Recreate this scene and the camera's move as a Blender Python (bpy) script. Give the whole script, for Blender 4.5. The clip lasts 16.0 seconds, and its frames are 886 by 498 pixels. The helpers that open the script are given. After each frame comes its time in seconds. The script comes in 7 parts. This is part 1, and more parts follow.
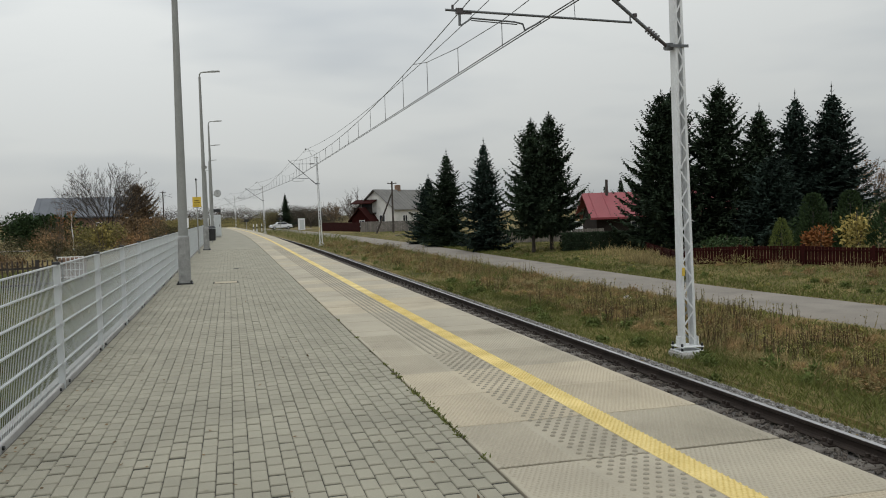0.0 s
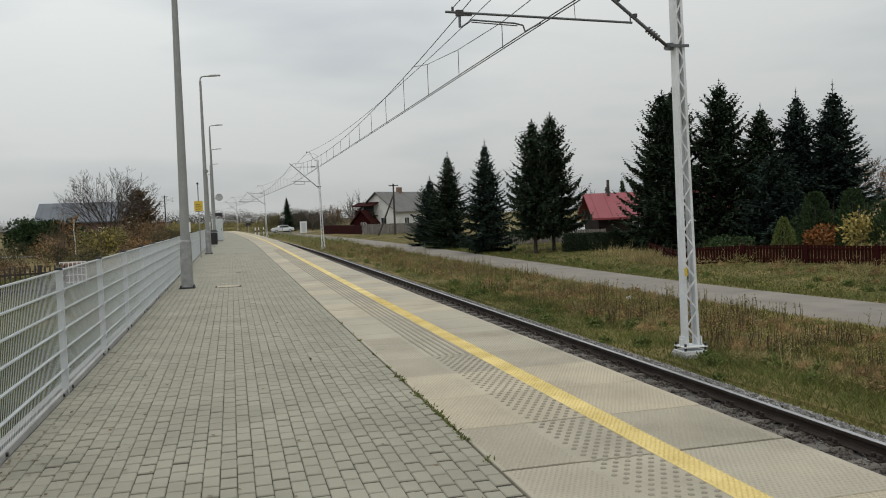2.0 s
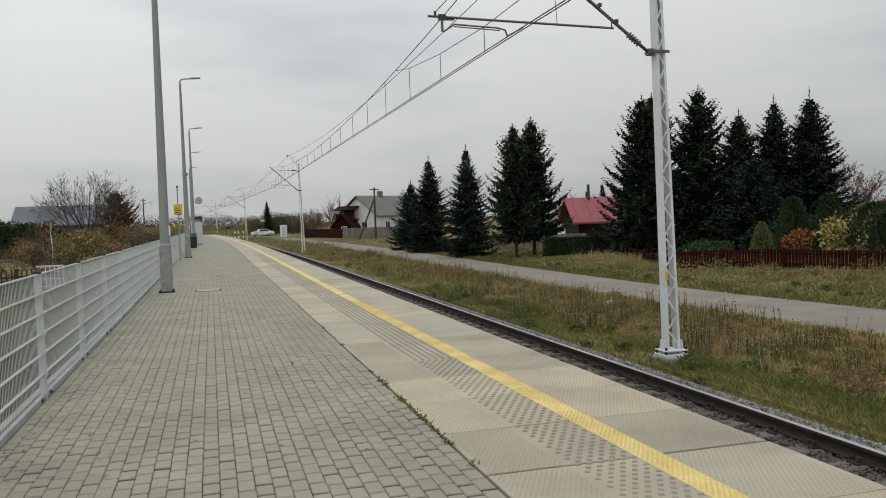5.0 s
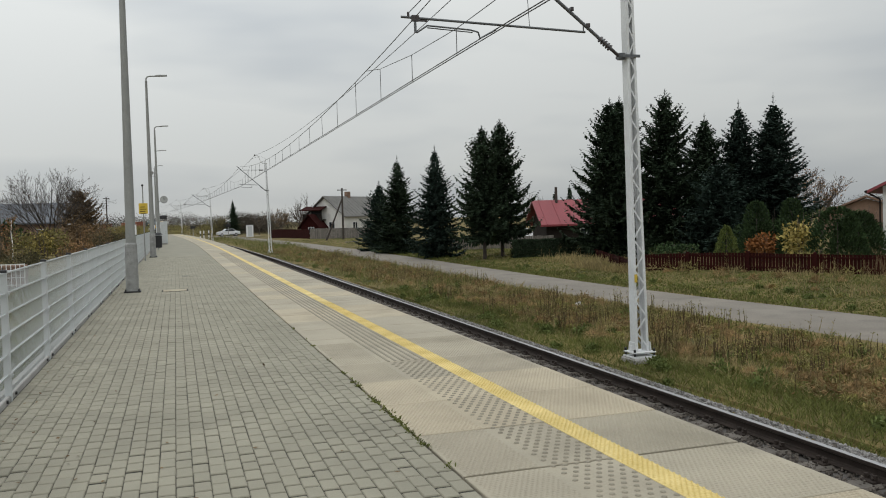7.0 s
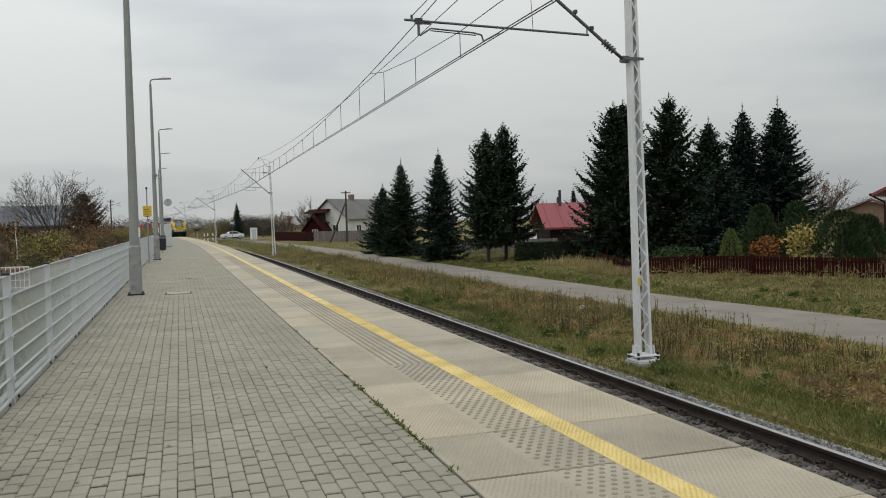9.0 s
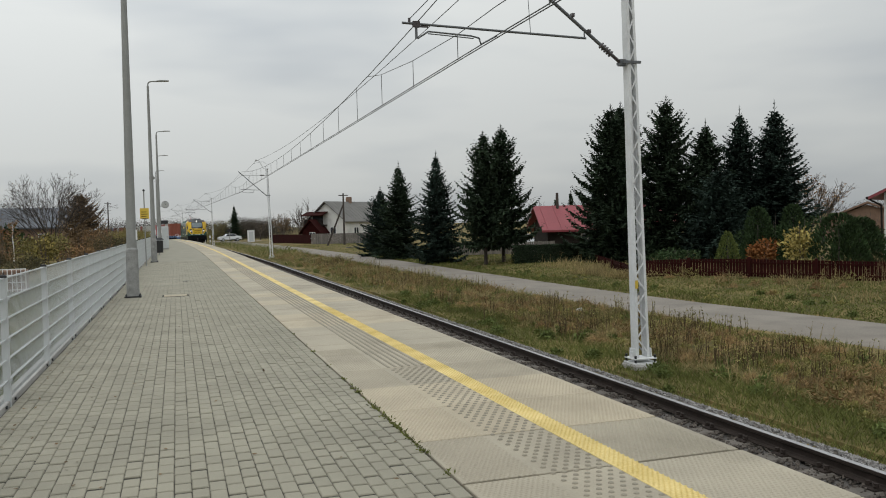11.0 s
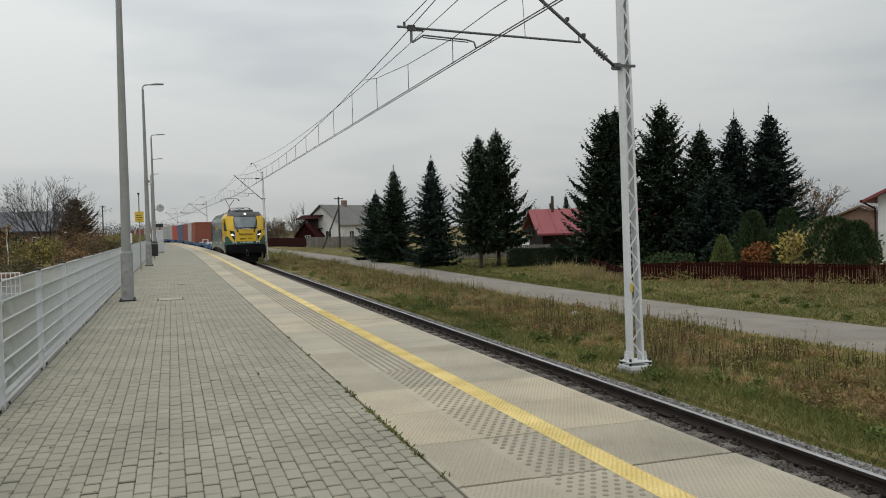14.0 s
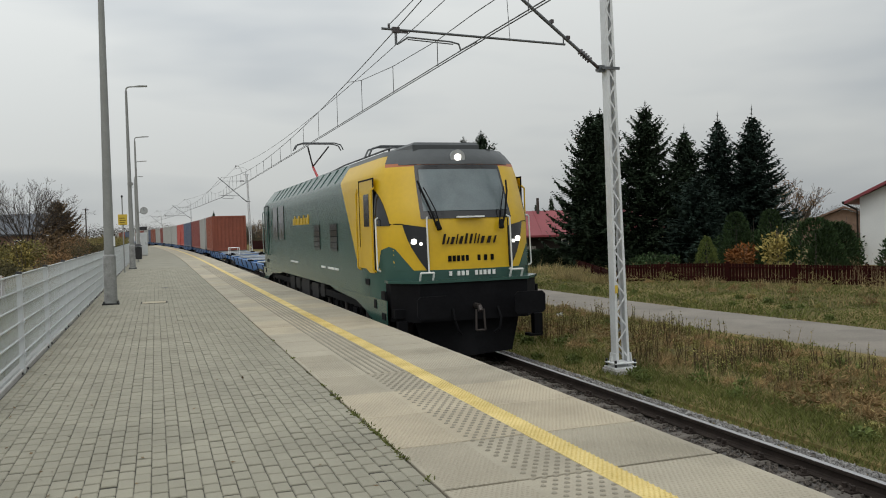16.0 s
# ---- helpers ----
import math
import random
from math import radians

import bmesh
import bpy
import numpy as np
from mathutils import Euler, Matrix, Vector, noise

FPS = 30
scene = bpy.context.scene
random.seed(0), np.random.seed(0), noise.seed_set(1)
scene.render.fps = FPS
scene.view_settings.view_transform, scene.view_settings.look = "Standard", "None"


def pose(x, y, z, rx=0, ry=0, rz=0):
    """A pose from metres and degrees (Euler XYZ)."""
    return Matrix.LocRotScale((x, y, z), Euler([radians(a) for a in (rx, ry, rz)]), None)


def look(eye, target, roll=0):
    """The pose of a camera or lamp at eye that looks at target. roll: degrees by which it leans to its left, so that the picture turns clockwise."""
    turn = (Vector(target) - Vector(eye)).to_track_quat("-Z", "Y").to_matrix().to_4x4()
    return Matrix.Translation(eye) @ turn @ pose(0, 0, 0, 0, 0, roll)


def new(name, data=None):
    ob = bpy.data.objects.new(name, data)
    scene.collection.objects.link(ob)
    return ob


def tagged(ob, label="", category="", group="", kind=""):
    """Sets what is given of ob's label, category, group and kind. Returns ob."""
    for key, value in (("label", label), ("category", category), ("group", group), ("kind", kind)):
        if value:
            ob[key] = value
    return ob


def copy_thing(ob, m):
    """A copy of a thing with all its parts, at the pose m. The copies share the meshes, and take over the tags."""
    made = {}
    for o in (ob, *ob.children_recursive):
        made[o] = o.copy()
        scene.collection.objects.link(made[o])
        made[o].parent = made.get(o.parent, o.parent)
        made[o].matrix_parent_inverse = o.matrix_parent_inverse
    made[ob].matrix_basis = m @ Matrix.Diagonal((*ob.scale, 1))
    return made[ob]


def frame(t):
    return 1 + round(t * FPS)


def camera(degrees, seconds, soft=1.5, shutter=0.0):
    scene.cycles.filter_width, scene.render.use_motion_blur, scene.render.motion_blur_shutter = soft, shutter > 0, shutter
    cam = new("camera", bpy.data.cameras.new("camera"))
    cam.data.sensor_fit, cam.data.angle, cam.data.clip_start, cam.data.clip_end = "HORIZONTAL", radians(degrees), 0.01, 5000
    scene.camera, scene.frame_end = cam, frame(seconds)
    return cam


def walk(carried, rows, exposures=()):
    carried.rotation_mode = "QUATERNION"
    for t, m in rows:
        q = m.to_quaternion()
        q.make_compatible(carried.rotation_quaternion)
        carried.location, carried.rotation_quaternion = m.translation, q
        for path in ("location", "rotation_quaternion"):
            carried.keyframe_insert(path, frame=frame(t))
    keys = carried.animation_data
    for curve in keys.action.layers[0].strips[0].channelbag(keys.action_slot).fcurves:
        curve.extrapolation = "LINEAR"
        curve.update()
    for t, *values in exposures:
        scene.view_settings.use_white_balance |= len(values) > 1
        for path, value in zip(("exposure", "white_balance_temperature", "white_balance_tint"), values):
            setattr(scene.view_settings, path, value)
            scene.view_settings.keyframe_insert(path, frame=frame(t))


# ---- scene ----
# The film camera: seconds, eye x, y, z, turn to the right of the track, tilt, roll
PATH = [
    (0.0, -0.000, -0.000, 1.580, 14.24, -2.55, -1.75),
    (0.5, -0.009, 0.005, 1.580, 14.24, -2.58, -1.82),
    (1.0, -0.009, 0.003, 1.577, 14.21, -2.51, -1.98),
    (1.5, -0.001, 0.013, 1.581, 14.18, -2.41, -2.00),
    (2.0, -0.000, 0.009, 1.583, 14.11, -2.42, -2.26),
    (2.5, 0.003, 0.011, 1.587, 14.03, -2.37, -2.69),
    (3.0, 0.008, 0.006, 1.588, 14.01, -2.29, -2.65),
    (3.5, -0.001, 0.002, 1.585, 14.33, -2.23, -2.61),
    (4.0, -0.001, 0.002, 1.586, 14.51, -2.21, -2.47),
    (6.5, -0.080, 0.052, 1.581, 17.40, -2.19, -1.71),
    (7.0, -0.087, 0.049, 1.586, 17.70, -2.18, -1.66),
    (7.5, -0.079, 0.053, 1.590, 17.65, -2.09, -1.63),
    (8.0, -0.075, 0.061, 1.583, 17.60, -2.08, -1.65),
    (8.5, -0.073, 0.064, 1.584, 17.54, -2.02, -1.59),
    (9.0, -0.075, 0.060, 1.587, 17.45, -1.98, -1.62),
    (11.5, -0.075, 0.054, 1.590, 17.73, -1.77, -1.54),
    (12.0, -0.076, 0.053, 1.588, 17.83, -1.74, -1.54),
    (12.5, -0.067, 0.057, 1.587, 17.87, -1.69, -1.51),
    (13.0, -0.065, 0.051, 1.588, 18.02, -1.63, -1.54),
    (13.5, -0.070, 0.057, 1.592, 17.98, -1.62, -1.56),
    (14.0, -0.073, 0.043, 1.593, 17.95, -1.59, -1.57),
    (14.5, -0.063, 0.048, 1.592, 18.27, -1.52, -1.65),
    (15.0, -0.055, 0.051, 1.591, 18.49, -1.52, -1.66),
    (15.5, -0.051, 0.058, 1.587, 18.77, -1.49, -1.71),
    (16.0, -0.060, 0.057, 1.592, 18.93, -1.47, -1.70),
]


def aim(x, y, z, turn, tilt, roll):
    return Matrix.Translation((x, y, z)) @ pose(0, 0, 0, 0, 0, -turn) @ pose(0, 0, 0, 90 + tilt) @ pose(0, 0, 0, 0, 0, roll)


cam = camera(55.82, 16.0, soft=1.0)
walk(cam, [(t, aim(*r)) for t, *r in PATH])

# ---- overcast daylight ----
world = bpy.data.worlds.new("overcast_sky")
scene.world = world
world.use_nodes = True
wn, wl = world.node_tree.nodes, world.node_tree.links
wn.clear()
w_out, w_bg, w_sky = wn.new("ShaderNodeOutputWorld"), wn.new("ShaderNodeBackground"), wn.new("ShaderNodeTexSky")
w_sky.sky_type, w_sky.sun_disc, w_sky.sun_elevation, w_sky.sun_rotation = "NISHITA", False, radians(35), radians(-60)
w_co, w_sep, w_map = wn.new("ShaderNodeTexCoord"), wn.new("ShaderNodeSeparateXYZ"), wn.new("ShaderNodeMapping")
w_map.inputs["Scale"].default_value = (1.0, 1.0, 4.5)
w_noise, w_ramp = wn.new("ShaderNodeTexNoise"), wn.new("ShaderNodeValToRGB")
w_noise.inputs["Scale"].default_value, w_noise.inputs["Detail"].default_value, w_noise.inputs["Roughness"].default_value = 1.5, 4.0, 0.5
w_ramp.color_ramp.elements[0].position, w_ramp.color_ramp.elements[0].color = 0.40, (0.435, 0.47, 0.50, 1)
w_ramp.color_ramp.elements[1].position, w_ramp.color_ramp.elements[1].color = 0.62, (0.645, 0.665, 0.655, 1)
w_alt = wn.new("ShaderNodeMapRange")
for key, value in (("From Min", 0.0), ("From Max", 1.0), ("To Min", 1.0), ("To Max", 3.1)):
    w_alt.inputs[key].default_value = value
w_mul, w_mix = wn.new("ShaderNodeVectorMath"), wn.new("ShaderNodeMix")
w_mul.operation, w_mix.data_type = "SCALE", "RGBA"
w_dim = wn.new("ShaderNodeVectorMath")
w_dim.operation = "SCALE"
w_dim.inputs["Scale"].default_value = 0.08
w_mix.inputs["Factor"].default_value = 0.06
wl.new(w_co.outputs["Generated"], w_map.inputs["Vector"])
wl.new(w_map.outputs[0], w_noise.inputs["Vector"])
wl.new(w_noise.outputs["Fac"], w_ramp.inputs["Fac"])
wl.new(w_co.outputs["Generated"], w_sep.inputs[0])
wl.new(w_sep.outputs["Z"], w_alt.inputs["Value"])
wl.new(w_ramp.outputs["Color"], w_mul.inputs[0])
w_side, w_both = wn.new("ShaderNodeMapRange"), wn.new("ShaderNodeMath")
for key, value in (("From Min", -0.15), ("From Max", 0.75), ("To Min", 1.03), ("To Max", 0.87)):
    w_side.inputs[key].default_value = value
w_both.operation = "MULTIPLY"
wl.new(w_sep.outputs["X"], w_side.inputs["Value"])
wl.new(w_alt.outputs[0], w_both.inputs[0])
wl.new(w_side.outputs[0], w_both.inputs[1])
wl.new(w_both.outputs[0], w_mul.inputs["Scale"])
wl.new(w_sky.outputs[0], w_dim.inputs[0])
wl.new(w_mul.outputs[0], w_mix.inputs["A"])
wl.new(w_dim.outputs[0], w_mix.inputs["B"])
wl.new(w_mix.outputs["Result"], w_bg.inputs["Color"])
wl.new(w_bg.outputs[0], w_out.inputs["Surface"])
sun = new("sun", bpy.data.lights.new("sun", "SUN"))
sun.data.energy, sun.data.angle, sun.data.color = 0.5, radians(40), (1.0, 0.97, 0.92)
sun.matrix_basis = look((0, 0, 60), (30, 40, 0))
scene.view_settings.exposure = -0.28


# ---- materials ----
def mat(name, col, rough=0.7, metal=0.0, var=0.25, scale=3.0, fine=40.0, bump=0.15, rand=0.0, island=False, local=False, tint=None, spec=0.5, stain=0.0):
    """A surface with two scales of variation, fine relief, and a shift of tone from piece to piece."""
    m = bpy.data.materials.new(name)
    m.use_nodes = True
    n, l = m.node_tree.nodes, m.node_tree.links
    b = n["Principled BSDF"]
    b.inputs["Roughness"].default_value, b.inputs["Metallic"].default_value = rough, metal
    b.inputs["Specular IOR Level"].default_value = 0.12 if island and bump == 0 else spec
    if local:
        vec = n.new("ShaderNodeTexCoord").outputs["Object"]
    else:
        vec = n.new("ShaderNodeNewGeometry").outputs["Position"]
    big, small = n.new("ShaderNodeTexNoise"), n.new("ShaderNodeTexNoise")
    big.inputs["Scale"].default_value, big.inputs["Detail"].default_value = scale, 3.0
    small.inputs["Scale"].default_value, small.inputs["Detail"].default_value = fine, 2.0
    l.new(vec, big.inputs["Vector"])
    l.new(vec, small.inputs["Vector"])
    add = n.new("ShaderNodeMath")
    add.operation = "MULTIPLY_ADD"
    add.inputs[1].default_value = 0.6
    l.new(big.outputs["Fac"], add.inputs[0])
    half = n.new("ShaderNodeMath")
    half.operation = "MULTIPLY"
    half.inputs[1].default_value = 0.4
    l.new(small.outputs["Fac"], half.inputs[0])
    l.new(half.outputs[0], add.inputs[2])
    ramp = n.new("ShaderNodeValToRGB")
    e = ramp.color_ramp.elements
    lo = [c * (1 - var) for c in col]
    hi = [min(1.0, c * (1 + var)) for c in (tint or col)]
    e[0].position, e[0].color = 0.33, (*lo, 1)
    e[1].position, e[1].color = 0.67, (*hi, 1)
    l.new(add.outputs[0], ramp.inputs["Fac"])
    out = ramp.outputs["Color"]
    if stain > 0:
        spot = n.new("ShaderNodeTexNoise")
        spot.inputs["Scale"].default_value, spot.inputs["Detail"].default_value = 0.9, 6.0
        l.new(vec, spot.inputs["Vector"])
        mr = n.new("ShaderNodeMapRange")
        for key, value in (("From Min", 0.52), ("From Max", 0.72), ("To Min", 1.0), ("To Max", 1.0 - stain)):
            mr.inputs[key].default_value = value
        l.new(spot.outputs["Fac"], mr.inputs["Value"])
        sc = n.new("ShaderNodeVectorMath")
        sc.operation = "SCALE"
        l.new(out, sc.inputs[0])
        l.new(mr.outputs[0], sc.inputs["Scale"])
        out = sc.outputs[0]
    if rand > 0:
        if island:
            r = n.new("ShaderNodeNewGeometry").outputs["Random Per Island"]
        else:
            r = n.new("ShaderNodeObjectInfo").outputs["Random"]
        mr = n.new("ShaderNodeMapRange")
        mr.inputs["To Min"].default_value, mr.inputs["To Max"].default_value = 1 - rand, 1 + rand
        l.new(r, mr.inputs["Value"])
        sc = n.new("ShaderNodeVectorMath")
        sc.operation = "SCALE"
        l.new(out, sc.inputs[0])
        l.new(mr.outputs[0], sc.inputs["Scale"])
        out = sc.outputs[0]
    l.new(out, b.inputs["Base Color"])
    if bump > 0:
        bp = n.new("ShaderNodeBump")
        bp.inputs["Strength"].default_value, bp.inputs["Distance"].default_value = bump, 0.02
        l.new(small.outputs["Fac"], bp.inputs["Height"])
        l.new(bp.outputs[0], b.inputs["Normal"])
    return m


def glow(name, col, power):
    m = bpy.data.materials.new(name)
    m.use_nodes = True
    b = m.node_tree.nodes["Principled BSDF"]
    b.inputs["Base Color"].default_value = (*col, 1)
    b.inputs["Emission Color"].default_value, b.inputs["Emission Strength"].default_value = (*col, 1), power
    return m


M_PAVER = mat("grey_concrete_paver", (0.270, 0.251, 0.192), 0.9, var=0.15, scale=1.2, fine=160, bump=0.25, rand=0.055, stain=0.12)
M_PAVER_FAR = mat("grey_paving_far", (0.245, 0.228, 0.175), 0.9, var=0.14, scale=1.0, fine=9, bump=0.1, stain=0.12)
M_PAVER_ISL = mat("grey_concrete_paver_run", (0.270, 0.251, 0.192), 0.9, var=0.15, scale=1.2, fine=160, bump=0.25, rand=0.055, island=True, stain=0.12)
M_SAND = mat("jointing_sand", (0.028, 0.025, 0.018), 0.95, var=0.3, scale=6, fine=120)
M_SLAB = mat("cast_concrete_slab", (0.398, 0.341, 0.247), 0.88, var=0.16, scale=1.3, fine=70, bump=0.35, rand=0.06, stain=0.22)
M_SLAB_G = mat("grey_cast_slab", (0.356, 0.316, 0.240), 0.88, var=0.14, scale=1.3, fine=70, bump=0.35, rand=0.06, stain=0.22)
# Studs and guide ridges are coloured darker than the slab under them.
M_DOME = mat("darker_stud_concrete", (0.255, 0.226, 0.172), 0.88, var=0.15, scale=3, fine=60)
M_YELLOW_LINE = mat("worn_yellow_line", (0.62, 0.455, 0.135), 0.8, var=0.18, scale=2.2, fine=60, bump=0.4, tint=(0.64, 0.51, 0.22), stain=0.15)
M_CONC = mat("rough_concrete", (0.33, 0.32, 0.30), 0.9, var=0.2, scale=2, fine=50, bump=0.3)
M_BALLAST = mat("granite_ballast", (0.10, 0.09, 0.082), 0.9, var=0.45, scale=9, fine=60, bump=0.6)
M_STONE = mat("ballast_stone", (0.22, 0.21, 0.20), 0.9, var=0.3, scale=20, fine=90, rand=0.35, island=True)
M_STONE_RUST = mat("rusty_ballast_stone", (0.088, 0.074, 0.062), 0.9, var=0.3, scale=20, fine=90, rand=0.4, island=True)
M_RAIL = mat("brown_rusty_rail", (0.032, 0.024, 0.020), 0.75, 0.0, spec=0.2, var=0.35, scale=5, fine=60)
M_RAILTOP = mat("worn_rail_head", (0.42, 0.41, 0.41), 0.3, 0.9, var=0.1)
M_SLEEPER = mat("concrete_sleeper", (0.11, 0.096, 0.082), 0.9, var=0.3, scale=4, fine=60)
M_GALV = mat("galvanised_steel", (0.42, 0.43, 0.43), 0.5, 0.35, var=0.15, scale=4, fine=30, bump=0.05)
M_POLE = mat("grey_steel_post", (0.265, 0.268, 0.255), 0.6, 0.2, var=0.12, scale=3, fine=30, bump=0.05)
M_POLE_BASE = mat("stained_grey_base", (0.27, 0.27, 0.26), 0.7, 0.1, var=0.32, scale=6, fine=40, bump=0.1)
M_FENCE = mat("light_grey_coated_steel", (0.50, 0.52, 0.52), 0.5, 0.1, var=0.06, scale=4, fine=30, bump=0.03)
M_BLACK = mat("black_plastic", (0.015, 0.015, 0.016), 0.5, var=0.2)
M_MAST = mat("white_painted_steel", (0.66, 0.67, 0.67), 0.55, 0.1, var=0.10, scale=3, fine=25, bump=0.05, stain=0.12)
# Darker grey for the rear lacing bars than for the white front ones.
M_MAST_IN = mat("darker_rear_lacing_steel", (0.30, 0.31, 0.31), 0.6, 0.3, var=0.12)
M_INSUL = mat("brown_insulator", (0.05, 0.04, 0.04), 0.35, var=0.2)
M_TUBE = mat("dull_steel_tube", (0.13, 0.135, 0.14), 0.5, 0.5, var=0.15)
M_WIRE = mat("copper_wire_dark", (0.10, 0.10, 0.10), 0.6, 0.4, var=0.1)
M_ASPHALT = mat("weathered_asphalt", (0.20, 0.176, 0.147), 0.95, var=0.18, scale=0.7, fine=25, bump=0.3, stain=0.2)
M_GROUND = mat("rough_grass_ground", (0.075, 0.082, 0.028), 0.95, var=0.45, scale=0.55, fine=9, bump=0.6, tint=(0.165, 0.122, 0.052), spec=0.1)
M_BLADE = mat("green_grass_blade", (0.128, 0.140, 0.042), 0.8, var=0.3, scale=0.5, fine=8, rand=0.35, island=True, bump=0)
M_STRAW = mat("dry_straw_blade", (0.285, 0.228, 0.108), 0.85, var=0.3, scale=0.5, fine=8, rand=0.35, island=True, bump=0)
M_STALK = mat("dark_brown_stalk", (0.092, 0.066, 0.040), 0.85, var=0.3, scale=0.6, fine=8, rand=0.4, island=True, bump=0)
M_FADED = mat("faded_yellow_green_leaf", (0.235, 0.212, 0.074), 0.85, var=0.4, scale=0.7, fine=8, rand=0.45, island=True, bump=0)
M_TAN = mat("matted_tan_grass", (0.325, 0.222, 0.108), 0.85, var=0.35, scale=0.5, fine=8, rand=0.4, island=True, bump=0)
M_WEED = mat("brown_dry_weed", (0.150, 0.108, 0.056), 0.85, var=0.35, scale=0.6, fine=8, rand=0.4, island=True, bump=0)
M_WEED_GREEN = mat("green_weed_leaf", (0.115, 0.142, 0.044), 0.8, var=0.3, scale=0.8, fine=9, rand=0.4, island=True, bump=0)
M_WEED_RUST = mat("russet_weed_leaf", (0.21, 0.138, 0.064), 0.85, var=0.3, scale=0.8, fine=9, rand=0.4, island=True, bump=0)
M_CLOCK = mat("grey_clock_dial", (0.40, 0.41, 0.40), 0.4, var=0.08)
M_SPRUCE = mat("dark_spruce_needles", (0.030, 0.047, 0.027), 0.75, var=0.35, scale=0.8, fine=9, rand=0.45, island=True, bump=0, tint=(0.034, 0.052, 0.030))
M_FIR = mat("blue_green_fir_needles", (0.033, 0.052, 0.040), 0.75, var=0.35, scale=0.8, fine=9, rand=0.45, island=True, bump=0)
M_BARK = mat("dark_bark", (0.052, 0.042, 0.035), 0.9, var=0.3, scale=4, fine=40, bump=0.5)
M_TWIG = mat("grey_brown_twig", (0.088, 0.070, 0.056), 0.9, var=0.25, scale=2, fine=12, bump=0)
M_THUJA = mat("thuja_green", (0.032, 0.054, 0.021), 0.8, var=0.35, scale=1, fine=10, rand=0.4, island=True, bump=0)
M_LEAF_Y = mat("yellow_autumn_leaf", (0.33, 0.265, 0.085), 0.8, var=0.25, scale=2, fine=10, rand=0.35, island=True, bump=0)
M_LEAF_O = mat("orange_autumn_leaf", (0.20, 0.082, 0.028), 0.8, var=0.3, scale=2, fine=10, rand=0.35, island=True, bump=0)
M_LEAF_T = mat("tan_orange_withered_leaf", (0.25, 0.150, 0.075), 0.85, var=0.35, scale=0.7, fine=7, rand=0.45, island=True, bump=0)
M_LEAF_D = mat("dark_olive_withered_leaf", (0.075, 0.068, 0.036), 0.85, var=0.35, scale=0.7, fine=7, rand=0.45, island=True, bump=0)
M_LEAF_B = mat("brown_autumn_leaf", (0.175, 0.120, 0.068), 0.85, var=0.35, scale=1, fine=8, rand=0.4, island=True, bump=0)
M_LEAF_YG = mat("yellow_green_leaf", (0.20, 0.175, 0.065), 0.85, var=0.35, scale=0.5, fine=6, rand=0.4, island=True, bump=0)
M_WHITE_WALL = mat("white_render", (0.72, 0.72, 0.70), 0.9, var=0.06, scale=0.8, fine=20, bump=0.1, stain=0.06)
M_GREY_RENDER = mat("aged_grey_render", (0.60, 0.59, 0.56), 0.9, var=0.12, scale=0.7, fine=14, bump=0.15, stain=0.15)
M_BRICK_WALL = mat("orange_brick_wall", (0.19, 0.12, 0.085), 0.9, var=0.25, scale=2, fine=12, bump=0.2)
M_RED_ROOF = mat("red_sheet_roof", (0.23, 0.042, 0.05), 0.55, var=0.12, scale=0.6, fine=8, bump=0.05)
M_MAROON = mat("maroon_painted_wood", (0.028, 0.0065, 0.0055), 0.9, spec=0.08, var=0.3, scale=2, fine=15)
M_GREY_ROOF = mat("grey_fibre_cement_roof", (0.145, 0.14, 0.13), 0.9, var=0.2, scale=0.7, fine=6)
M_SLATE = mat("blue_grey_sheet_roof", (0.085, 0.093, 0.108), 0.6, var=0.15, scale=0.5, fine=6)
M_DARKWOOD = mat("dark_timber", (0.024, 0.019, 0.016), 0.9, spec=0.15, var=0.3, scale=2, fine=14)
M_GREYWOOD = mat("weathered_grey_boards", (0.15, 0.135, 0.12), 0.9, var=0.25, scale=2, fine=14, rand=0.2)
M_DARK = mat("dark_void", (0.02, 0.02, 0.022), 0.6, var=0.2)
M_PANE = mat("window_glass", (0.03, 0.035, 0.04), 0.08, var=0.1, bump=0)
M_SIGN_Y = mat("yellow_sign_plate", (0.62, 0.43, 0.05), 0.5, var=0.06)
M_SIGN_W = mat("white_sign_plate", (0.72, 0.72, 0.72), 0.5, var=0.05)
M_TREELINE = mat("distant_bare_wood", (0.066, 0.056, 0.043), 0.95, var=0.35, scale=0.15, fine=1.2, rand=0.3, island=True, bump=0)
# rolling stock
M_LY = mat("locomotive_yellow", (0.60, 0.375, 0.006), 0.38, var=0.06, scale=1.2, fine=12, local=True, bump=0.02, stain=0.10)
M_LG = mat("locomotive_grey_green", (0.036, 0.086, 0.070), 0.24, var=0.16, scale=0.9, fine=1.6, local=True, bump=0.35, stain=0.25, spec=0.35)
M_LROOF = mat("locomotive_roof_grey", (0.055, 0.06, 0.062), 0.45, var=0.15, scale=1, fine=10, local=True)
M_LORANGE = mat("orange_stripe", (0.42, 0.13, 0.05), 0.4, var=0.08, local=True)
M_LBLACK = mat("underframe_black", (0.006, 0.006, 0.007), 0.7, spec=0.1, var=0.3, scale=3, fine=20, local=True, bump=0.1)
# Dark grey for the gear hung below the locomotive body.
M_LFRAME = mat("dark_underframe_grey", (0.022, 0.021, 0.020), 0.7, spec=0.2, var=0.4, scale=3, fine=18, local=True, bump=0.1)
M_LBLACK2 = mat("gloss_black_panel", (0.01, 0.01, 0.011), 0.15, var=0.1, local=True, bump=0)
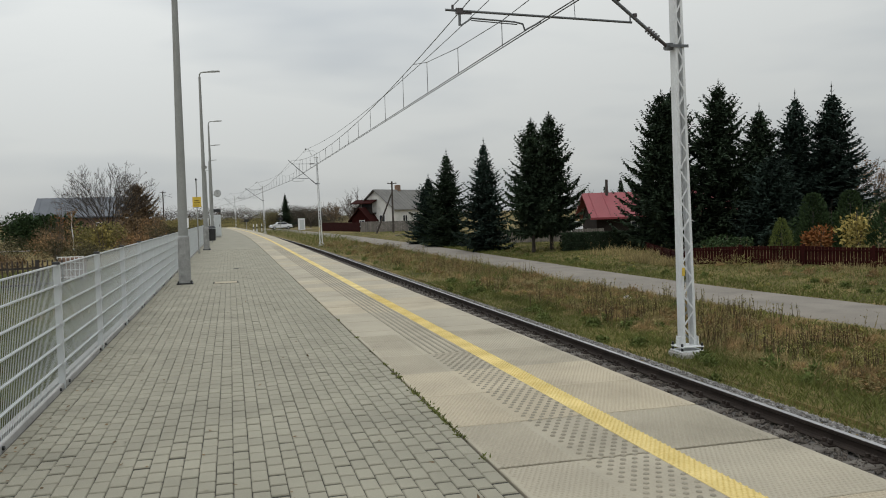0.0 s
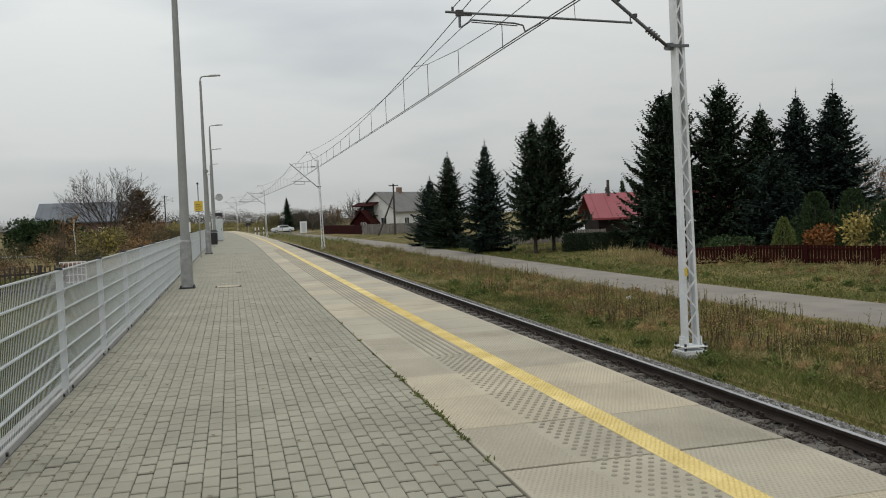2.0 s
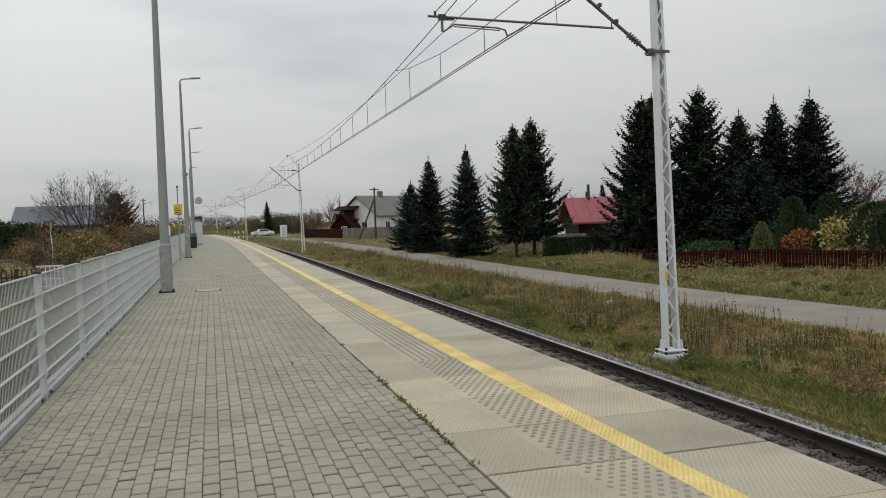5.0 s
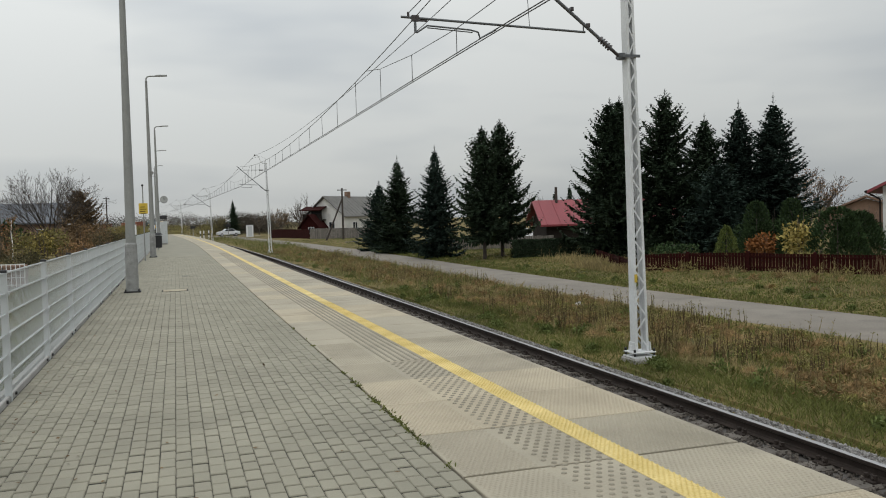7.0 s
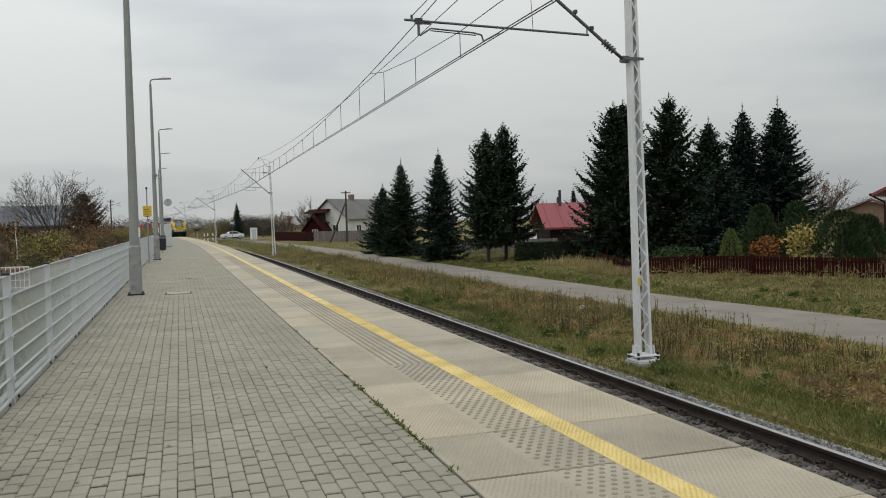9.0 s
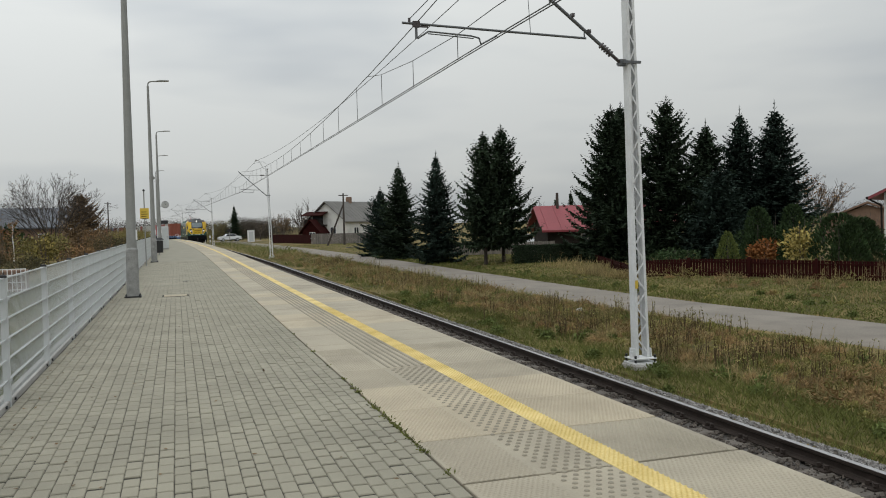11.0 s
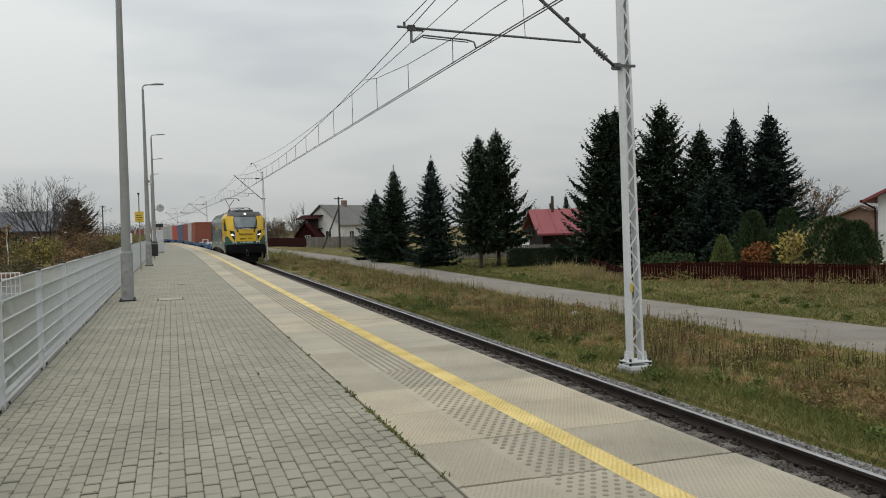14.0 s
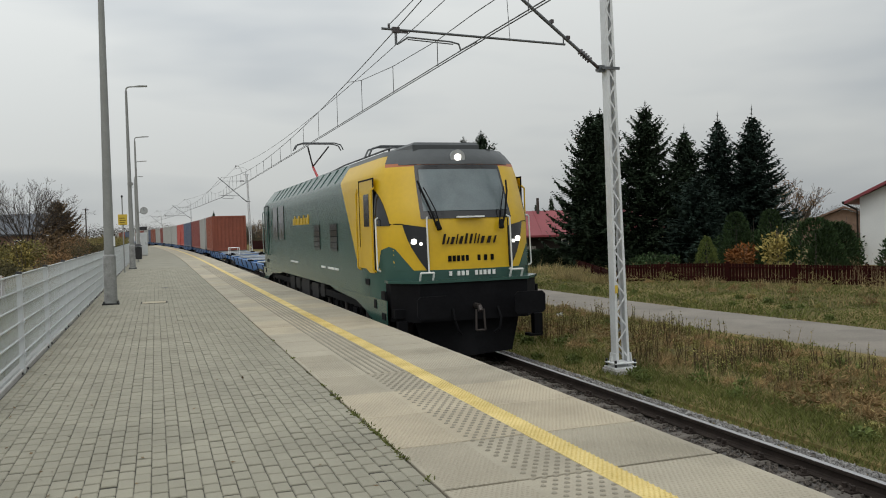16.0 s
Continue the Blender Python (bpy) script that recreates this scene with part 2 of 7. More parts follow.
# The sky's reflection is put into this glass's lightened base colour.
M_LGLASS = mat("windscreen_with_painted_sky", (0.13, 0.158, 0.165), 0.12, var=0.15, local=True, bump=0)
M_LWHITE = mat("white_handrail_paint", (0.75, 0.75, 0.72), 0.4, var=0.05, local=True)
M_LRED = mat("red_pantograph_paint", (0.40, 0.03, 0.03), 0.5, var=0.1, local=True)
M_WBLUE = mat("wagon_blue_paint", (0.028, 0.115, 0.30), 0.5, var=0.25, scale=2, fine=16, local=True, stain=0.3)
M_STEELW = mat("wheel_steel", (0.06, 0.05, 0.045), 0.5, 0.5, var=0.3, local=True)
M_LAMP = glow("headlight_glow", (1.0, 0.95, 0.85), 3.0)
CONTAINER = {
    "rust_brown": mat("rust_brown_container_paint", (0.24, 0.065, 0.035), 0.55, var=0.14, scale=0.8, fine=9, local=True, stain=0.15),
    "dark_red": mat("dark_red_container_paint", (0.22, 0.05, 0.04), 0.55, var=0.14, scale=0.8, fine=9, local=True, stain=0.15),
    "slate_blue": mat("slate_blue_container_paint", (0.075, 0.10, 0.16), 0.55, var=0.14, scale=0.8, fine=9, local=True, stain=0.15),
    "bright_red": mat("red_container_paint", (0.42, 0.07, 0.05), 0.55, var=0.14, scale=0.8, fine=9, local=True, stain=0.12),
    "white": mat("grey_white_container_paint", (0.36, 0.36, 0.34), 0.55, var=0.10, scale=0.8, fine=9, local=True, stain=0.2),
}


# ---- building helpers ----
class Geo:
    """Vertices and faces of one mesh."""

    def __init__(self):
        self.v, self.f = [], []

    def add(self, verts, faces):
        n = len(self.v)
        self.v.extend(verts)
        self.f.extend([tuple(n + i for i in f) for f in faces])
        return self

    def box(self, x0, x1, y0, y1, z0, z1, c=0.0):
        """A box; c chamfers the four top edges."""
        if c <= 0:
            v = [(x0, y0, z0), (x1, y0, z0), (x1, y1, z0), (x0, y1, z0), (x0, y0, z1), (x1, y0, z1), (x1, y1, z1), (x0, y1, z1)]
            return self.add(v, [(3, 2, 1, 0), (4, 5, 6, 7), (0, 1, 5, 4), (1, 2, 6, 5), (2, 3, 7, 6), (3, 0, 4, 7)])
        m = z1 - c
        v = [(x0, y0, z0), (x1, y0, z0), (x1, y1, z0), (x0, y1, z0), (x0, y0, m), (x1, y0, m), (x1, y1, m), (x0, y1, m),
             (x0 + c, y0 + c, z1), (x1 - c, y0 + c, z1), (x1 - c, y1 - c, z1), (x0 + c, y1 - c, z1)]
        f = [(3, 2, 1, 0), (8, 9, 10, 11)]
        for a in (0, 4):
            f += [(a, a + 1, a + 5, a + 4), (a + 1, a + 2, a + 6, a + 5), (a + 2, a + 3, a + 7, a + 6), (a + 3, a, a + 4, a + 7)]
        return self.add(v, f)

    def tube(self, p, q, r, r2=None, n=8, caps=True):
        p, q = Vector(p), Vector(q)
        r2 = r if r2 is None else r2
        d = (q - p).normalized()
        a = d.orthogonal().normalized()
        b = d.cross(a)
        v = []
        for k in range(n):
            w = a * math.cos(2 * math.pi * k / n) + b * math.sin(2 * math.pi * k / n)
            v += [tuple(p + w * r), tuple(q + w * r2)]
        f = [(2 * k, 2 * ((k + 1) % n), 2 * ((k + 1) % n) + 1, 2 * k + 1) for k in range(n)]
        if caps:
            f += [tuple(2 * k for k in reversed(range(n))), tuple(2 * k + 1 for k in range(n))]
        return self.add(v, f)

    def path(self, pts, r, n=6):
        for p, q in zip(pts, pts[1:]):
            self.tube(p, q, r, n=n)
        return self

    def quad(self, a, b, c, d):
        return self.add([a, b, c, d], [(0, 1, 2, 3)])

    def plate(self, pts, thick):
        """A flat polygon with thickness along its normal."""
        p = [Vector(q) for q in pts]
        nrm = (p[1] - p[0]).cross(p[2] - p[0]).normalized() * thick
        n = len(p)
        v = [tuple(q) for q in p] + [tuple(q + nrm) for q in p]
        f = [tuple(reversed(range(n))), tuple(range(n, 2 * n))] + [(k, (k + 1) % n, n + (k + 1) % n, n + k) for k in range(n)]
        return self.add(v, f)

    def loft(self, rings, closed=True, caps=True):
        n = len(rings[0])
        v = [tuple(p) for r in rings for p in r]
        f = []
        for i in range(len(rings) - 1):
            for k in range(n if closed else n - 1):
                j = (k + 1) % n
                f.append((i * n + k, i * n + j, (i + 1) * n + j, (i + 1) * n + k))
        if caps:
            f += [tuple(reversed(range(n))), tuple(range((len(rings) - 1) * n, len(rings) * n))]
        return self.add(v, f)

    def weld(self):
        """Joins vertices that lie in one place."""
        seen, to, v = {}, [], []
        for p in self.v:
            k = (round(p[0], 4), round(p[1], 4), round(p[2], 4))
            if k not in seen:
                seen[k] = len(v)
                v.append(p)
            to.append(seen[k])
        self.v = v
        self.f = [tuple(to[i] for i in f) for f in self.f]
        self.f = [f for f in self.f if len(set(f)) == len(f)]
        return self

    def mesh(self, name, smooth=False):
        me = bpy.data.meshes.new(name)
        me.from_pydata(self.v, [], self.f)
        if smooth:
            me.polygons.foreach_set("use_smooth", [True] * len(me.polygons))
            me.set_sharp_from_angle(angle=radians(40))
        me.update()
        return me


def part(name, geo, material, parent=None, label="", smooth=False, kind=""):
    me = geo if isinstance(geo, bpy.types.Mesh) else geo.mesh(name, smooth)
    if not me.materials:
        me.materials.append(material)
    ob = new(name, me)
    ob.parent = parent
    if label or kind:
        tagged(ob, label=label, kind=kind)
    return ob


def thing(name, label, category, at=(0, 0, 0), rz=0.0, group="", kind=""):
    ob = new(name)
    ob.empty_display_size = 0.2
    ob.matrix_basis = pose(*at, 0, 0, rz)
    return tagged(ob, label, category, group, kind)


# ---- the line of the railway: straight, then a long curve to the left ----
AXIS, RAIL_Z, FIELD_Z, LEFT_Z = 5.15, -0.76, -1.05, -0.50


def bend(y):
    return -((y - 48.0) ** 2) / 3540.0 if y > 48 else 0.0


def heading(y):
    """Turn of the track's tangent, in degrees."""
    return math.degrees(math.atan(2 * (y - 48.0) / 3540.0)) if y > 48 else 0.0


def stations(a, b, near=40.0, step=6.0):
    ys = [a]
    while ys[-1] < b - 1e-6:
        ys.append(min(b, near if ys[-1] < near else ys[-1] + step))
    return ys


def sweep(profile, a, b, closed=True, step=6.0):
    """Carries a profile of (x, z) along the line."""
    return Geo().loft([[(x + bend(y), y, z) for x, z in profile] for y in stations(a, b, step=step)], closed, closed)


def field_height(x, y):
    wob = 0.10 * noise.noise(Vector((x * 0.11, y * 0.11, 0.3))) + 0.04 * noise.noise(Vector((x * 0.6, y * 0.6, 2.0)))
    s = x - bend(max(min(y, 330.0), -50.0))
    if s < -1.9:
        return LEFT_Z + wob * 0.6
    if s < 6.4:
        return -1.35
    if s < 7.0:
        return -1.06
    road = abs(s - road_mid(y))
    edge = min(1.0, max(0.0, (road - 1.7) / 0.8))
    rise = 0.18 * min(1.0, max(0.0, (s - 16.0) / 4.0))
    return FIELD_Z + rise + wob * edge - 0.06 * (1 - edge)


def road_mid(y):
    return 13.35 + 1.1 * math.exp(-((y - 12) / 9.0) ** 2) + 0.9 / (1 + math.exp(-(y - 58) / 12.0))


# ---- ground: one sheet to the horizon ----
def grid_lines():
    xs = [-2500, -1200, -600, -300, -160, -100, -70, -50, -38, -30, -24, -19, -15, -12, -9.5, -7.5, -6, -4.8, -3.8, -3, -2.3, -1.9, -1.89, 0, 3, 6.99, 7.0]
    x = 7.0
    while x < 36:
        x += 0.5
        xs.append(x)
    xs += [40, 46, 55, 70, 90, 120, 170, 260, 420, 800, 1500, 2500]
    ys = [-400, -150, -60, -30, -15, -8]
    y = -8.0
    while y < 60:
        y += 1.0
        ys.append(y)
    while y < 200:
        y += 4.0
        ys.append(y)
    ys += [215, 235, 260, 300, 330, 400, 520, 700, 1000, 1600, 3000]
    return xs, ys


def build_ground():
    xs, ys = grid_lines()
    g = Geo()
    for y in ys:
        b = bend(max(min(y, 330.0), -50.0))
        for x in xs:
            xx = x + b
            g.v.append((xx, y, field_height(xx, y)))
    n = len(xs)
    for j in range(len(ys) - 1):
        for i in range(n - 1):
            g.f.append((j * n + i, j * n + i + 1, (j + 1) * n + i + 1, (j + 1) * n + i))
    ob = part("ground", g, M_GROUND, smooth=True)
    tagged(ob, "rough autumn grass and bare earth reaching the horizon", "ground", kind="structure")
    r = Geo()
    rows = []
    for k in range(0, 68):
        y = -14 + k * 3.0
        m = road_mid(y) + bend(y)
        w = 1.5 + 0.12 * noise.noise(Vector((y * 0.3, 0, 0)))
        rows.append([(m - w - 0.1, y, FIELD_Z - 0.12), (m - w, y, FIELD_Z - 0.035), (m, y, FIELD_Z - 0.01), (m + w, y, FIELD_Z - 0.03), (m + w + 0.1, y, FIELD_Z - 0.12)])
    r.loft(rows, closed=False, caps=False)
    tagged(part("road", r, M_ASPHALT, smooth=True), "narrow worn grey asphalt lane beside the railway", "road", kind="structure")
    c = Geo()
    c.loft([[(x, 163.0 + 0.1 * math.sin(x), FIELD_Z + 0.14), (x, 168.0, FIELD_Z + 0.14)] for x in range(-40, 60, 4)], closed=False, caps=False)
    tagged(part("crossing_road", c, M_ASPHALT), "asphalt road over the level crossing", "road", kind="structure")


PLAT_A, PLAT_B = -12.0, 150.0
X_FENCE, X_PAVE, X_EDGE = -1.62, 1.52, 3.52


def build_platform():
    body = sweep([(-1.72, -0.9), (3.40, -1.3), (3.40, -0.06), (1.512, -0.06), (1.512, -0.009), (-1.72, -0.009)], PLAT_A, PLAT_B)
    plat = part("platform", body, M_SAND)
    tagged(plat, "station platform of grey pavers with pale concrete edge slabs", "platform", kind="structure")
    far = sweep([(-1.70, -0.05), (1.50, -0.05), (1.50, -0.004), (-1.70, -0.004)], 44.0, PLAT_B)
    part("paving", far, M_PAVER_FAR, plat)
    near = sweep([(-1.70, -0.05), (1.50, -0.05), (1.50, -0.004), (-1.70, -0.004)], PLAT_A, -6.0)
    part("paving", near, M_PAVER_FAR, plat)
    face = sweep([(3.36, -1.3), (3.44, -1.3), (3.44, -0.13), (3.36, -0.13)], PLAT_A, PLAT_B)
    part("edge_wall", face, M_CONC, plat)
    kerb = sweep([(-1.76, -0.7), (-1.70, -0.7), (-1.70, 0.02), (-1.76, 0.02)], PLAT_A, PLAT_B)
    part("kerb", kerb, M_CONC, plat)
    return plat


def build_track():
    bed = sweep([(3.45, -1.3), (3.45, -0.945), (6.40, -0.945), (6.78, -1.09), (7.0, -1.3)], PLAT_A - 40, 330)
    tagged(part("ballast_bed", bed, M_BALLAST), "grey crushed stone ballast under the single track", "ballast", kind="structure")
    railway = thing("railway_track", "single track of brown rusty rails with worn bright heads on concrete sleepers", "railway track", kind="structure")
    for s in (-0.7525, 0.7525):
        c = AXIS + s
        z = RAIL_Z
        prof = [(c - .0625, z - .149), (c + .0625, z - .149), (c + .0625, z - .139), (c + .018, z - .126), (c + .008, z - .106), (c + .008, z - .052), (c + .0335, z - .038),
                (c + .0335, z - .008), (c + .028, z - .002), (c - .028, z - .002), (c - .0335, z - .008), (c - .0335, z - .038), (c - .008, z - .052), (c - .008, z - .106), (c - .018, z - .126), (c - .0625, z - .139)]
        rail = part("rail", sweep(prof, PLAT_A - 40, 330), M_RAIL, railway)
        part("rail_head", sweep([(c - .03, z - .004), (c + .03, z - .004), (c + .026, z), (c - .026, z)], PLAT_A - 40, 330), M_RAILTOP, rail, "bright worn running surface")
    sl, clip = Geo(), Geo()
    sl.box(-1.3, 1.3, -0.13, 0.13, -1.10, -0.912, 0.02)
    for s in (-0.7525, 0.7525):
        for e in (-1, 1):
            x = s + e * 0.105
            clip.box(x - .045, x + .045, -.075, .075, -.915, -.885, 0.012)
            clip.tube((x, -.05, -.895), (x, -.05, -.842), 0.021, n=7)
            clip.tube((x, .05, -.895), (x, .05, -.842), 0.021, n=7)
            clip.path([(x - .03, -.06, -.875), (x, -.02, -.855), (x + .03, .02, -.855), (x, .06, -.875)], 0.012, 5)
    sme, cme = sl.mesh("sleeper"), clip.mesh("rail_clip", True)
    y = -3.0
    rest = Geo()
    while y < 200:
        m = pose(AXIS + bend(y), y, 0, 0, 0, heading(y))
        if 1.5 < y < 75:
            o = part("sleeper", sme, M_SLEEPER, railway)
            o.matrix_basis = m
            k = part("rail_clip", cme, M_RAIL, o)
        else:
            n = len(rest.v)
            rest.v.extend([tuple(m @ Vector(v)) for v in sl.v])
            rest.f.extend([tuple(n + i for i in f) for f in sl.f])
        y += 0.6
    part("far_sleepers", rest, M_SLEEPER, railway, kind="stuff")


def stones(name, label, xa, xb, ya, yb, count, z, size, material, seed):
    rng = random.Random(seed)
    g = Geo()
    for _ in range(count):
        y = ya + (yb - ya) * rng.random() ** 1.7
        x = xa + (xb - xa) * rng.random() + bend(y)
        s = size * rng.uniform(0.6, 1.3)
        c = Vector((x, y, z(x - bend(y)) + rng.uniform(-0.01, 0.02)))
        e = Euler((rng.uniform(0, 6), rng.uniform(0, 6), rng.uniform(0, 6))).to_matrix()
        v = [tuple(c + e @ Vector((a * s * rng.uniform(.6, 1), b * s * rng.uniform(.6, 1), d * s * rng.uniform(.4, .8)))) for a, b, d in ((1, 0, .1), (-1, .1, 0), (.1, 1, 0), (0, -1, .1), (.2, 0, 1), (0, .2, -1))]
        g.add(v, [(0, 2, 4), (2, 1, 4), (1, 3, 4), (3, 0, 4), (2, 0, 5), (1, 2, 5), (3, 1, 5), (0, 3, 5)])
    return tagged(part(name, g, material), label, "gravel", kind="stuff")


# ---- fence ----
FENCE_H = 1.195


def build_fence():
    fence = thing("fence", "light grey wire mesh fence with steel posts along the platform", "fence", (0, 0, 0))
    panel = Geo()
    for k in range(51):
        x = 0.02 + k * 2.44 / 50
        y = 0.03 + x
        panel.add([(-.0023, y - .0023, .055), (.0023, y - .0023, .055), (0, y + .0026, .055), (-.0023, y - .0023, FENCE_H - .005), (.0023, y - .0023, FENCE_H - .005), (0, y + .0026, FENCE_H - .005)],
                  [(0, 1, 4, 3), (1, 2, 5, 4), (2, 0, 3, 5)])
    for z in (0.235, 0.425, 0.615, 0.803, 0.992, FENCE_H - 0.012):
        for dx in (-0.008, 0.008):
            panel.box(dx - .005, dx + .005, 0.03, 2.47, z - .006, z + .006)
    pme = panel.mesh("mesh_panel")
    post = Geo().box(-.03, .03, -.02, .02, -0.6, FENCE_H, 0.004)
    pome = post.mesh("post")
    cap = Geo().box(-.033, .033, -.023, .023, FENCE_H - 0.006, FENCE_H + .022, 0.008)
    cme = cap.mesh("cap")
    clamp = Geo()
    clamp.box(.026, .040, -.032, .032, -.02, .02)
    clamp.tube((.038, 0, 0), (.05, 0, 0), .009, n=6)
    clme = clamp.mesh("clamp")
    plank = Geo().box(-.02, .02, 0.025, 2.475, -0.05, 0.052, 0.006)
    plme = plank.mesh("kick_plate")
    bolt = Geo().tube((.02, 0, .026), (.036, 0, .026), .017, n=6)
    bme = bolt.mesh("bolt")
    y = 8.64 - 2.5 * 6
    while y < PLAT_B - 5:
        m = pose(X_FENCE + bend(y), y, 0, 0, 0, heading(y + 1.25))
        o = part("post", pome, M_FENCE, fence)
        o.matrix_basis = m
        part("cap", cme, M_BLACK, o, "black plastic post cap")
        if y < 60:
            for z in (0.235, 0.615, 0.992):
                part("clamp", clme, M_FENCE, o).location = (0, 0, z)
        p = part("mesh_panel", pme, M_FENCE, fence)
        p.matrix_basis = m
        k = part("kick_plate", plme, M_CONC, fence, "grey concrete kick plate")
        k.matrix_basis = m
        if y < 40:
            for d in (0.22, 2.28):
                q = part("bolt", bme, M_BLACK, k)
                q.location = (0, d, 0)
        y += 2.5


# ---- lamp posts ----
def build_lamps():
    base = thing("street_lamp", "tall tapered grey steel lamp post with a flat arm lamp", "street lamp", (-1.12, 21.42, 0), group="platform lamp posts")
    g = Geo()
    g.tube((0, 0, 0.03), (0, 0, 1.15), .150, .138, n=20)
    g.tube((0, 0, 1.15), (0, 0, 1.20), .138, .112, n=20)
    part("base_section", g, M_POLE_BASE, base, "stained thicker steel base", smooth=True)
    part("shaft", Geo().tube((0, 0, 1.18), (0, 0, 8.75), .118, .055, n=20), M_POLE, base, smooth=True)
    part("flange", Geo().box(-.19, .19, -.19, .19, 0, .035, .006), M_BLACK, base)
    for a, b in ((-1, -1), (-1, 1), (1, -1), (1, 1)):
        part("bolt", Geo().tube((a * .15, b * .15, .035), (a * .15, b * .15, .075), .02, n=6), M_BLACK, base)
    arm = Geo().path([(0, 0, 8.70), (0, 0, 8.86), (.06, 0, 8.95), (.18, 0, 8.985), (.55, 0, 9.0)], .034, 10)
    a = part("arm", arm, M_POLE, base, smooth=True)
    lum = Geo().loft([[(.42, -.07, 8.985), (.42, .07, 8.985), (.42, .07, 9.03), (.42, -.07, 9.03)], [(.62, -.13, 8.99), (.62, .13, 8.99), (.62, .12, 9.055), (.62, -.12, 9.055)],
                      [(1.0, -.12, 9.01), (1.0, .12, 9.01), (1.0, .10, 9.06), (1.0, -.10, 9.06)]])
    l = part("luminaire", lum, M_POLE, a, "flat grey lamp head")
    part("label_plate", Geo().box(.10, .135, -.06, .06, 1.38, 1.62), M_SIGN_W, base, "small white number plate")
    for y in (44.2, 66.5, 88.0, 110.5, 133.0):
        lamp = copy_thing(base, pose(-1.12 + bend(y) - 0.06, y, 0))
        if y < 60:
            band = Geo().tube((0, 0, 4.15), (0, 0, 4.28), .104, .102, n=16)
            part("loudspeaker", band.tube((.06, -.08, 4.2), (.10, -.20, 4.19), .05, .085, n=12), M_POLE_BASE, lamp, smooth=True)
    base.matrix_basis = pose(-1.12, 21.42, 0, 0, 0.35)


# ---- overhead line ----
MASTS = [-46.0, 12.9, 71.0, 136.0, 196.0, 256.0]


def contact_x(y):
    k = min(range(len(MASTS) - 1), key=lambda i: abs((MASTS[i] + MASTS[i + 1]) / 2 - y))
    a, b = MASTS[k], MASTS[k + 1]
    s = [0.2, -0.12][k % 2], [-0.12, 0.2][k % 2]
    u = (y - a) / (b - a)
    return AXIS + bend(a) * (1 - u) + bend(b) * u + s[0] * (1 - u) + s[1] * u


def contact_z(y):
    return 4.61


def messenger_z(y):
    for a, b in zip(MASTS, MASTS[1:]):
        if a <= y <= b:
            return 5.15 + 1.12 * ((y - (a + b) / 2) / ((b - a) / 2)) ** 2
    return 6.2


def feeder_z(y):
    for a, b in zip(MASTS, MASTS[1:]):
        if a <= y <= b:
            return 6.53 + 0.62 * ((y - (a + b) / 2) / ((b - a) / 2)) ** 2
    return 7.15


